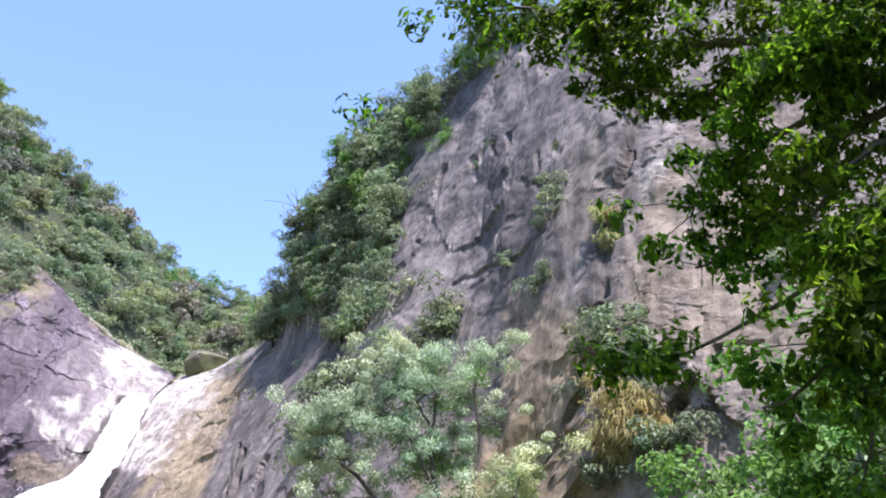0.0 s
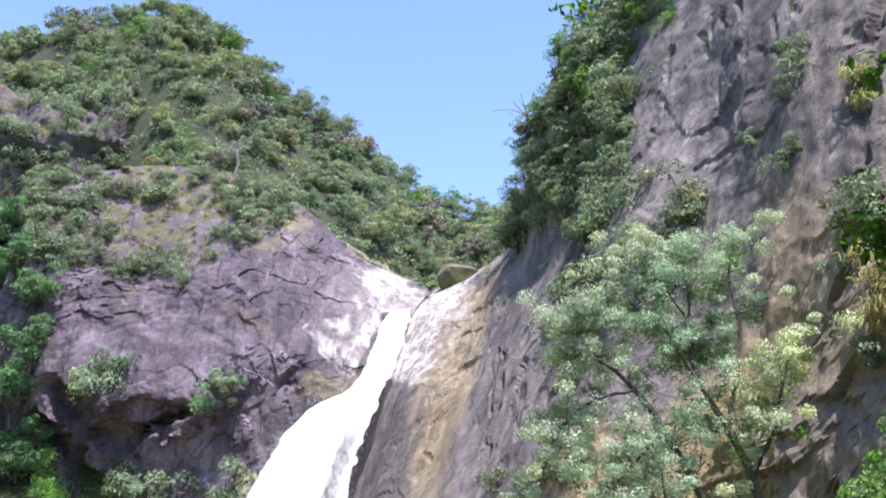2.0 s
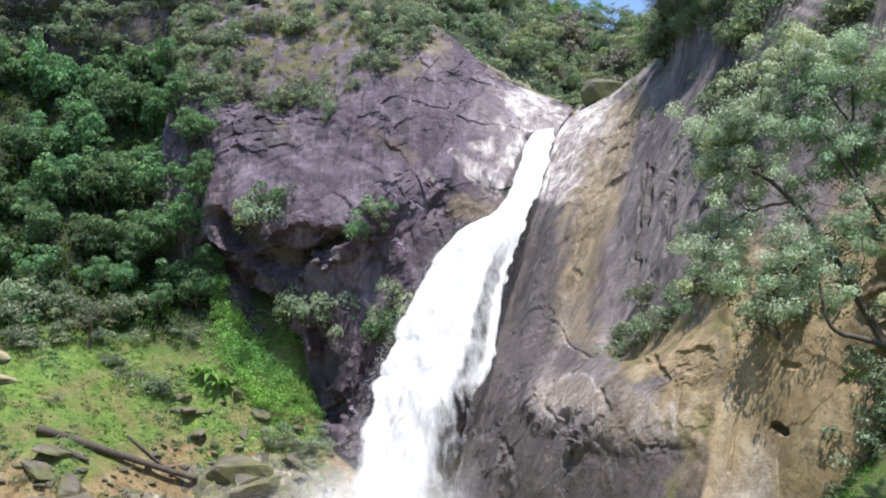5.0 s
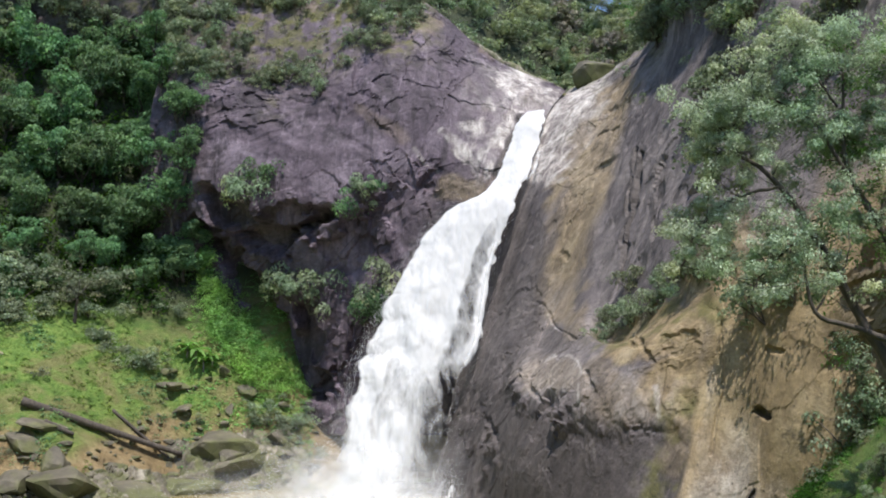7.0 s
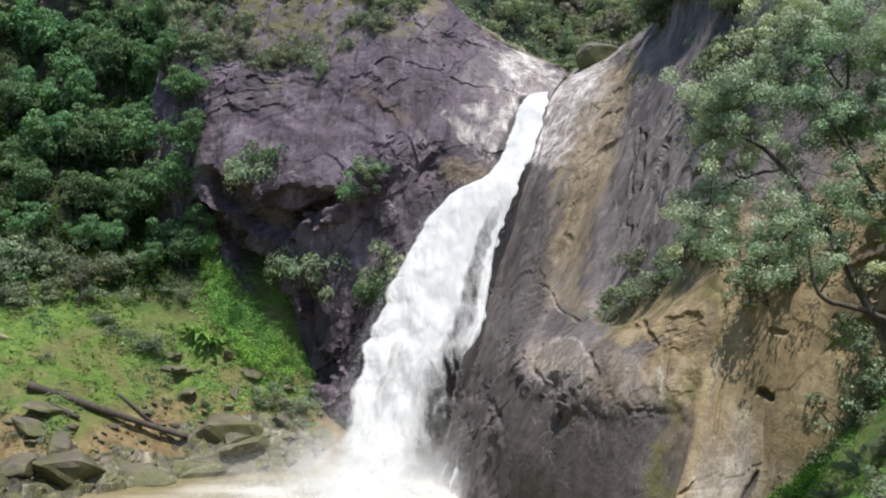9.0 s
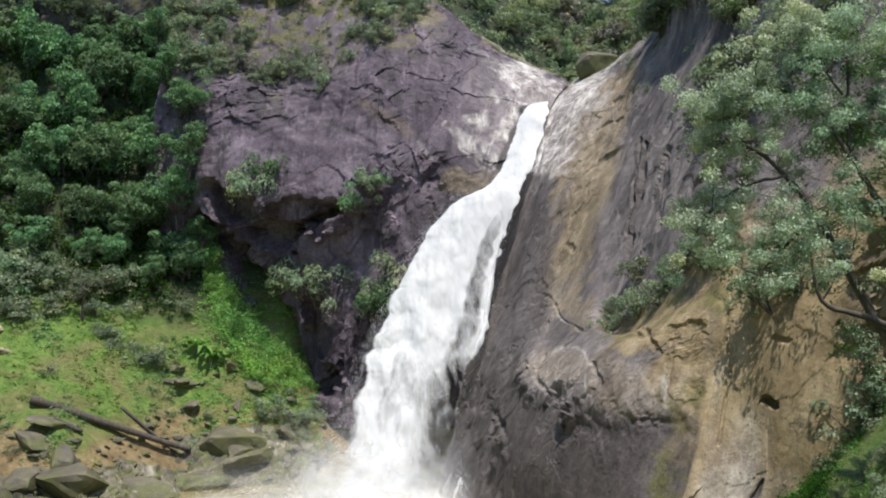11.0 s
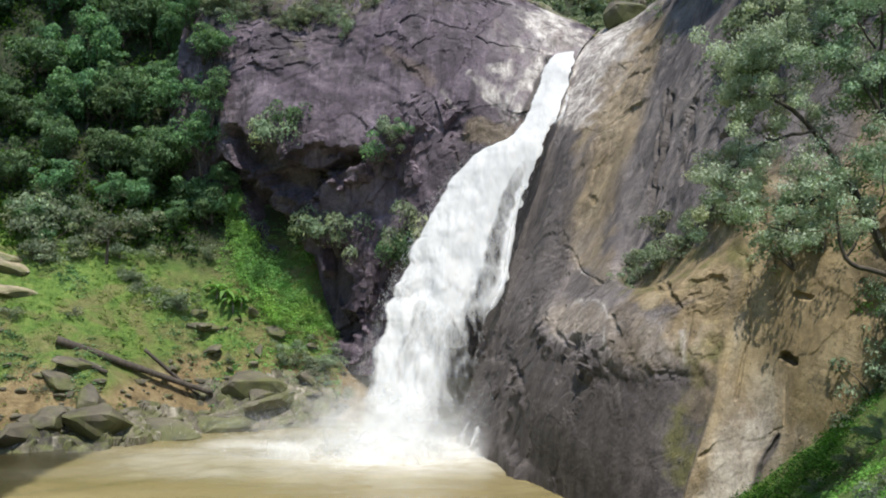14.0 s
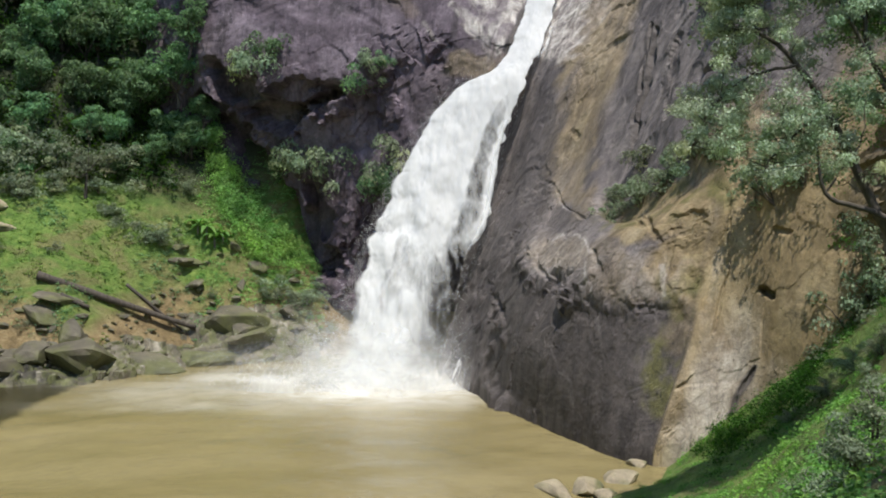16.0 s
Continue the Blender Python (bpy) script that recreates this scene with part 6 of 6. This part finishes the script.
    part_mesh("limb", *tube(rail([head + np.array([-0.1, 0.2, 2.6]), (6.0, 5.0, 28.0), (4.2, 5.4, 28.6), (2.6, 5.8, 28.8)], 20), 0.1, 0.03, 8), BARK, top)
    part_mesh("upper_crown", *leaves(rng, high, 0.3 + 0.25 * rng.random(len(high)), 60, 0.13, 0.35, 0.5), LEAF_CANOPY, top, smooth=False)
    tagged(top, "dark-leaved tree overhanging the look-out, boughs reaching out", "tree")


build_near_tree()

# thicket below the look-out
thicket = Kinds([lambda q=q: make_tree(140 + q, 7, 2.6, 30, 120, 0.2, (LEAF_BRIGHT, LEAF_MID, LEAF_BRIGHT)[q], bare=0.25) for q in range(3)],
                "bright green leafy thicket beside the look-out", "bush", "thicket below the look-out")
for b, r, s, k in [(41.5, 30, 1.0, 0), (45, 27, 1.02, 0), (49, 25, 1.0, 2), (52.5, 23, 1.05, 0), (47, 34, 1.1, 1), (43, 38, 1.1, 1), (55, 21, 1.2, 1), (56, 26, 1.3, 2), (51, 30, 1.3, 1), (38.5, 44, 1.05, 1), (43, 29, 0.95, 2), (47, 26, 1.05, 0), (50.5, 24, 1.1, 2), (40.5, 33, 0.9, 0), (53, 27, 1.3, 0)]:
    x, y = spot(b, r)
    thicket.put(x, y, float(ground_height(x, y)[0]) - 0.3, s, 1.0, k)


for b, e, s in [(28.28, -6.43) + (0.55,), (27.13, -7.14) + (0.5,), (25.66, -8.52) + (0.42,), (27.73, -8.36) + (0.35,), (26.61, -13.15) + (0.3,), (28.20, -11.44) + (0.32,), (24.51, -14.00) + (0.22,), (23.54, -10.13) + (0.3,)]:
    x, y, z = land(b, e)
    thicket.put(x, y, z - 0.6, s, 0.8, 1)


# ---- loose rocks ----
def boulder_mesh(seed, flat=0.6):
    rng = np.random.default_rng(seed)
    bm = bmesh.new()
    bmesh.ops.create_icosphere(bm, subdivisions=3, radius=1.0)
    P = np.array([v.co for v in bm.verts])
    cuts = rng.normal(size=(15, 3))
    cuts /= np.linalg.norm(cuts, axis=1, keepdims=True)
    for c in cuts:
        over = P @ c - (0.48 + 0.3 * rng.random())
        P = P - np.maximum(over, 0)[:, None] * c * 0.97
    P = P * (1 + 0.05 * fbm(P, 0.5, 4, seed)[:, None])
    P[:, 2] *= flat
    for v, p in zip(bm.verts, P):
        v.co = p
    me = bpy.data.meshes.new("boulder")
    bm.to_mesh(me)
    bm.free()
    me.materials.append(BOULDER)
    me.polygons.foreach_set("use_smooth", np.full(len(me.polygons), False))
    return me


BOULDERS = [boulder_mesh(q, 0.45 + 0.1 * (q % 4)) for q in range(8)]


def put_boulder(x, y, z, s, turn, stretch=1.0, tip=0.0, label="", which=0, group="shore boulders"):
    ob = new("boulder", BOULDERS[which % 8])
    ob.matrix_basis = Matrix.Translation((x, y, z)) @ pose(0, 0, 0, tip, tip * 0.5, turn) @ Matrix.Diagonal((s * stretch, s, s, 1))
    return tagged(ob, label or "weathered grey-brown boulder on the pool's shore", "boulder", group)


rng = np.random.default_rng(8)
for k in range(150):
    b = -24.5 + 20 * rng.random()
    r = np.interp(b, *SHORE.T) + abs(rng.normal()) * 7.0 - 0.6
    x, y = spot(b, r)
    s = 0.5 + 1.5 * rng.random() ** 2.2
    put_boulder(x, y, float(ground_height(x, y)[0]) + 0.12 * s, s, rng.random() * 360, 1 + 0.8 * rng.random(), rng.normal() * 12, which=k)
for k in range(170):
    b = -24.5 + 13.5 * rng.random()
    r = np.interp(b, *SHORE.T) + 1 + 15 * rng.random() ** 1.3
    x, y = spot(b, r)
    s = 0.25 + 0.7 * rng.random() ** 2
    put_boulder(x, y, float(ground_height(x, y)[0]) + 0.1 * s, s, rng.random() * 360, 1 + 0.8 * rng.random(), rng.normal() * 18, "mossy angular stone on the bank", k + 3, "bank stones")
for (b, e), s, st, tip, k in [((-18.86, -7.11), 4.2, 1.5, 30, 1), ((-15.71, -7.72), 3.6, 1.6, 12, 2), ((-10.13, -5.13), 3.6, 1.8, 8, 3), ((-8.76, -6.00), 3.0, 1.7, -10, 4), ((-6.71, -4.63), 2.4, 1.4, 15, 5), ((-13.11, -7.29), 3.2, 2.0, 0, 6), ((-21.57, -7.00), 2.6, 1.6, 14, 7), ((-10.79, -7.00), 2.4, 2.2, 4, 0),
                             ((-5.31, -6.38), 2.0, 1.6, 9, 1), ((-22.74, -7.58), 3.4, 1.9, 10, 2), ((-9.98, -2.89), 1.3, 0.7, 60, 3), ((-13.16, -1.34), 1.3, 1.8, 5, 4), ((-8.97, -1.67), 1.4, 1.2, 25, 5), ((-19.42, -5.85), 3.0, 0.8, 55, 6), ((-9.48, -5.71), 2.6, 2.0, 6, 3), ((-21.13, -4.50), 2.0, 1.5, 20, 0), ((-20.23, -3.54), 1.6, 2.0, 25, 4), ((-13.24, -1.40), 1.5, 1.8, 10, 2), ((-22.57, -6.86), 1.8, 1.5, 10, 5)]:
    x, y, z = land(b, e)
    s *= 1.35
    put_boulder(x, y, z + 0.1 * s, s, 90 * rng.random(), st, tip, "large weathered slab of rock on the shore", k)


def build_bench():
    """Broken bedrock along the water's edge, half sunk in the bank."""
    nb, nr = 260, 44
    B, Q = np.meshgrid(np.linspace(-25.5, -5.2, nb), np.linspace(-2.5, 10, nr), indexing="ij")
    R = np.interp(B, *SHORE.T) + Q
    x, y = (R * np.sin(np.radians(B))).ravel(), (R * np.cos(np.radians(B))).ravel()
    z = ground_height(x, y)
    P = np.stack([x, y, z], 1)
    bent = P + fbm(P, 5, 3, 921)[:, None] * 1.6
    lift = 0.9 * blocks(bent, 4.6, 923) + 0.35 * blocks(bent, 1.9, 927) + 0.1 * fbm(P, 1.0, 3, 929)
    q = Q.ravel()
    rim = step(-2.5, -0.5, q) * (1 - step(4.5, 9.5, q + 3.0 * fbm(P, 7, 3, 931)))
    P[:, 2] += lift * rim + 1.5 * rim - 1.2 * (1 - rim)
    P[:, 0] += 0.5 * fbm(P, 2.0, 2, 933)
    ob = part_mesh("rock_bench", P, grid_faces(nb, nr), BOULDER, smooth=False)
    tagged(ob, "broken mossy bedrock along the pool's far edge", "rock", kind="structure")


build_bench()
# pale slabs lying in the grass
for (b, e), sc, st, tip, k in [((-24.3, 2.14), 4.2, 1.5, 24, 1), ((-23.76, 0.81), 3.4, 1.7, 18, 4), ((-25.13, 2.75), 4.5, 1.4, 15, 6)]:
    x, y, z = land(b, e)
    ob = put_boulder(x, y, z - 0.5, 0.85 * sc, 20, st, tip, "pale pinkish slab of rock in the grass", k, "slabs in the grass")
    ob.data = ob.data.copy()
    ob.data.materials[0] = PALE_BOULDER
# rocks at the near edge of the pool
for (b, e), s, st, k in [((9.80, -15.14), 1.6, 2.0, 2), ((11.71, -14.92), 1.5, 1.6, 5), ((13.77, -14.22), 1.7, 1.3, 1), ((14.78, -13.34), 1.0, 1.5, 3), ((12.75, -15.20), 1.2, 1.4, 6)]:
    w = way_of(b, e)
    d = EYE / -w[2]
    ob = put_boulder(w[0] * d, w[1] * d, 0.0, s * 1.15, 70 + 40 * rng.random(), st, 5, "pale rock at the near edge of the pool", k, "near shore rocks")
    ob.data = ob.data.copy()
    ob.data.materials[0] = PALE_BOULDER
# rounded block in the notch above the lip, and the slab along the dome's crest
b, e = (12.71, 17.76)
w = way_of(b, e)
put_boulder(*(np.array([0, 0, EYE]) + w * 180), 6.0, 20, 1.15, 14, "rounded tan block of rock in the notch", 3, "blocks at the lip")


def build_rib():
    """A long pale rib of rock along the dome's crest."""
    path = rail([(1.10, 181.00, 95.11), (9.29, 178.76, 88.85), (18.22, 175.05, 81.53), (25.74, 172.09, 76.59), (33.24, 167.74, 70.92)], 90)
    v, f = tube(path, 1.5, 1.0, 12)
    v = v + (fbm(v, 3.0, 4, 611) * 0.7)[:, None] * np.array([0.3, -0.5, 0.8])
    v[:, 2] -= 0.4
    tagged(part_mesh("rock_rib", v, f, BOULDER), "long pale rib of rock along the crest", "rock")


build_rib()


# dark shrubs dotted over the bank
for b, e, s in [(-7.41, -3.58) + (0.9,), (-6.37, -4.11) + (1.0,), (-5.33, -3.58) + (0.9,), (-8.26, -4.62) + (0.6,), (-5.84, -4.98) + (0.7,), (-15.77, 0.67) + (0.7,), (-14.48, -0.16) + (0.8,), (-15.13, 0.17) + (0.6,), (-17.20, 1.32) + (0.8,), (-17.83, 1.80) + (0.6,), (-13.66, -0.49) + (0.5,),
                (-12.87, 2.93) + (0.8,), (-13.85, 3.25) + (0.8,), (-21.63, 2.36) + (1.0,), (-22.81, 2.65) + (1.1,), (-20.44, 2.72) + (0.9,), (-16.43, 2.84) + (0.8,), (-22.17, -5.06) + (0.5,), (-8.79, -2.54) + (0.5,), (-4.62, -5.68) + (0.8,), (-16.88, 0.66) + (0.9,), (-15.89, -0.17) + (0.9,), (-14.6, 0.01) + (1.0,), (-17.54, 1.49) + (0.8,), (-8.47, -3.38) + (0.9,), (-7.46, -2.69) + (0.9,), (-6.4, -3.73) + (1.0,), (-5.37, -3.03) + (0.9,), (-6.9, -4.59) + (0.8,), (-23.46, 4.42) + (1.2,), (-21.98, 4.81) + (1.1,), (-20.17, 5.06) + (1.0,), (-17.97, 4.83) + (0.9,), (-23.85, -0.73) + (0.7,), (-20.58, -0.71) + (0.6,), (-11.86, -3.38) + (0.5,)]:
    x, y, z = land(b, e)
    shrubs.put(x, y, z - 0.3, 1.4 * s, 0.8)


# ---- logs, lone trees and plants on the bank ----
def build_log(a, b_, radius):
    p, q = land(*a), land(*b_)
    s = np.linspace(0, 1, 24)[:, None]
    path = p * (1 - s) + q * s
    path[:, 2] += radius * 0.7 + 0.5 * max(0.0, float((ground_height(path[:, 0], path[:, 1]) - path[:, 2]).max()))
    path += np.cumsum(np.random.default_rng(4).normal(size=path.shape) * 0.02, 0)
    top = new("log")
    v, f = tube(path, radius, radius * 0.6, 10)
    part_mesh("stem", v, f, BARK, top)
    tagged(top, "dark fallen tree trunk lying on the rocky bank", "log", "fallen logs")


build_log((-21.42, -2.66), (-12.66, -5.80), 0.7)
build_log((-16.59, -2.79), (-13.15, -5.73), 0.3)
build_log((-20.20, -3.54), (-18.68, -4.21), 0.5)

x, y, z = land(*(-18.93, 2.42))
lone = make_tree(171, 8.5, 3.9, 30, 34, 0.3, LEAF_DRY, BARK, 0.42)
tagged(lone, "thin open-crowned tree alone on the grassy bank", "tree")
lone.matrix_basis = placed(x, y, z - 0.2, 1.25, 40)


def build_dead_tree(p, seed, tall, wide, label):
    rng = np.random.default_rng(seed)
    top = new("dead_tree")
    p = np.array(p)
    head = p + np.array([-0.8, 0, tall])
    part_mesh("trunk", *tube(rail([p - np.array([0, 0, 0.6]), p + np.array([0.5, 0, tall * 0.45]), head], 14), 0.3, 0.14, 8), BARK_PALE, top)
    for k in range(13):
        a = p + (head - p) * (0.5 + 0.5 * rng.random())
        e = head + np.array([rng.normal() * wide, rng.normal() * 2, 0.5 + abs(rng.normal()) * 1.4])
        part_mesh("branch", *tube(limb(rng, a, e, 0.14, 8), 0.1, 0.03, 5), BARK_PALE, top)
    tagged(top, label, "tree")


build_dead_tree(snap(LEFT_ROCK, *(-2.26, 23.85)), 55, 7.0, 4.6, "bare pale dead tree standing on the dome's crest")
build_dead_tree(snap(RIGHT_ROCK, *(18.02, 26.42)), 57, 4.5, 2.4, "bare whitish dead tree on the rocky ridge")


def build_banana(x, y, z, seed):
    rng = np.random.default_rng(seed)
    top = new("banana_plant")
    part_mesh("stalk", *tube([(0, 0, -0.2), (0.05, 0, 1.0), (0.1, 0.05, 1.9)], 0.17, 0.1, 8), BARK_PALE, top)
    for k in range(8):
        a, up = k * 0.8 + rng.normal() * 0.2, 0.5 + 0.7 * rng.random()
        s = np.linspace(0, 1, 9)
        mid = np.stack([2.3 * s * math.cos(a), 2.3 * s * math.sin(a), 1.8 + up * 2.0 * s - 2.1 * s ** 2], 1)
        side = np.array([-math.sin(a), math.cos(a), 0]) * (0.36 * np.sin(np.pi * np.clip(s * 0.9 + 0.08, 0, 1)))[:, None]
        v = np.stack([mid - side + [0, 0, 0.08], mid, mid + side + [0, 0, 0.08]], 1).reshape(-1, 3)
        part_mesh("leaf", v, grid_faces(9, 3), LEAF_BRIGHT, top)
    tagged(top, "banana plant with broad pale arching leaves", "plant", "banana plants")
    top.matrix_basis = placed(x, y, z, 0.9 + 0.4 * rng.random(), rng.random() * 360)


for k, (b, e) in enumerate([(-12.01, 0.04), (-11.51, -0.47), (-12.52, 0.37), (-11.01, -0.13)]):
    build_banana(*land(b, e), 400 + k)


# ---- low growth ----
def build_cover(name, spots, size, mat, radius, per, label, squash=0.5):
    rng = np.random.default_rng(len(name) + len(spots))
    P = np.array(spots)
    v, f = leaves(rng, np.zeros_like(P), radius * (0.5 + 0.9 * rng.random(len(P))), per, size, 0.1, 0.6)
    v = v.reshape(len(P), -1, 3)
    v[:, :, 2] *= squash
    v = (v + P[:, None]).reshape(-1, 3)
    tagged(part_mesh(name, v, f, mat, smooth=False), label, "undergrowth", kind="stuff")


rng = np.random.default_rng(90)
green, rough, tongue = [], [], []
for k in range(5200):
    b = -25 + 20 * rng.random()
    shore = np.interp(b, *SHORE.T)
    r = shore + 2 + 44 * rng.random()
    x, y = spot(b, r)
    n = noise.noise((x / 9, y / 9, 3.0))
    if b > -12.5 and r - shore > 3:
        tongue.append((x, y, 0))
    elif n > 0.08:
        green.append((x, y, 0))
    elif n < -0.18 and r - shore > 6:
        rough.append((x, y, 0))
for spots in (green, rough, tongue):
    P = np.array(spots)
    P[:, 2] = ground_height(P[:, 0], P[:, 1]) + 0.05
    spots[:] = P.tolist()
build_cover("meadow_herbs", green, 0.34, LEAF_MEADOW, 0.55, 9, "low bright green herbs on the bank", 0.4)
build_cover("scrub", rough, 0.34, LEAF_DARK, 1.0, 20, "dark low scrub on the grassy bank", 0.6)
build_cover("creeper", tongue, 0.34, LEAF_CREEPER, 1.0, 22, "bright creeper sheet below the dome", 0.5)
near = []
for k in range(3600):
    b, r = 12 + 24 * rng.random(), 19 + 65 * rng.random()
    x, y = spot(b, r)
    near.append((x, y, 0))
P = np.array(near)
P[:, 2] = ground_height(P[:, 0], P[:, 1])
P = P[P[:, 2] > 0.8]
build_cover("near_bank_herbs", P[::2], 0.13, LEAF_MEADOW, 0.55, 50, "leafy green herbs on the near bank", 0.6)
build_cover("near_bank_scrub", P[1::3], 0.16, LEAF_BRIGHT, 0.6, 40, "green scrub on the near bank", 0.7)


# dark bushes whose near-black leaves also stand for the hollow's shade
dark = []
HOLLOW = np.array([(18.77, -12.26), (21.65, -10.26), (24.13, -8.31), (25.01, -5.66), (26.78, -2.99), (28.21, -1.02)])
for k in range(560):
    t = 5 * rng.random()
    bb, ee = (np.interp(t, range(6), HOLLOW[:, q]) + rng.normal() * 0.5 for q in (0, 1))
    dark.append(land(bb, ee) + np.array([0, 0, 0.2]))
build_cover("hollow_scrub", dark, 0.2, LEAF_SHADE, 1.1, 60, "dark scrub in the hollow below the rock", 0.7)


curtain = []
for k in range(420):
    t, q = rng.random(), rng.random()
    lo = np.array([np.interp(t, (0, 0.5, 1), ((-12.08, 6.18)[i], (-11.11, 1.72)[i], (-8.51, -1.38)[i])) for i in (0, 1)])
    hi = np.array([np.interp(t, (0, 0.5, 1), ((-11.63, 7.29)[i], (-9.26, 3.32)[i], (-5.10, -1.89)[i])) for i in (0, 1)])
    p = land(*(lo * (1 - q) + hi * q))
    if np.hypot(p[0], p[1]) > 181:
        p = snap(LEFT_ROCK, *(lo * (1 - q) + hi * q))
    curtain.append(p + np.array([0, -1.4, 0.3]))
build_cover("creeper_curtain", curtain, 0.34, LEAF_CREEPER, 1.5, 40, "bright creeper heaped against the dome's foot", 0.9)


b, r = 10 + 34 * rng.random(900), 4 + 18 * rng.random(900) ** 0.8
P = np.stack([r * np.sin(np.radians(b)), r * np.cos(np.radians(b)), 0 * r], 1)
P[:, 2] = ground_height(P[:, 0], P[:, 1])
build_cover("brink_herbs", P, 0.1, LEAF_BRIGHT, 0.4, 60, "leafy green herbs on the brink below the look-out", 0.6)


def build_straw(points, seed):
    """Hanging tufts of dry grass on the wall."""
    rng = np.random.default_rng(seed)
    vs = []
    for p in points:
        for k in range(240):
            a = p + rng.normal(size=3) * np.array([0.8, 0.4, 0.45])
            tip = a + np.array([rng.normal() * 0.7, -0.5 - rng.random() * 0.5, -0.35 - rng.random() * 0.8])
            mid = (a + tip) / 2 + np.array([0, -0.25, 0.4])
            w = np.array([0.06, 0.02, 0])
            vs += [a - w, a + w, mid + w * 0.8, mid - w * 0.8, mid - w * 0.8, mid + w * 0.8, tip + w * 0.2, tip - w * 0.2]
    v = np.array(vs)
    tagged(part_mesh("dry_grass", v, np.arange(len(v)).reshape(-1, 4), STRAW, smooth=False), "dry straw-coloured grass hanging from the wall", "grass", kind="stuff")


build_straw([snap(RIGHT_ROCK, b, e) for b, e in ((37.91, 17.1), (39.08, 16.81), (40.02, 16.2), (38.27, 15.87), (39.36, 15.09), (40.94, 15.6), (38.44, 14.5), (37.69, 13.89), (39.35, 13.75), (38.6, 13.14), (41.12, 14.58), (39.12, 27.43), (39.24, 25.7), (39.72, 14.05))], 5)
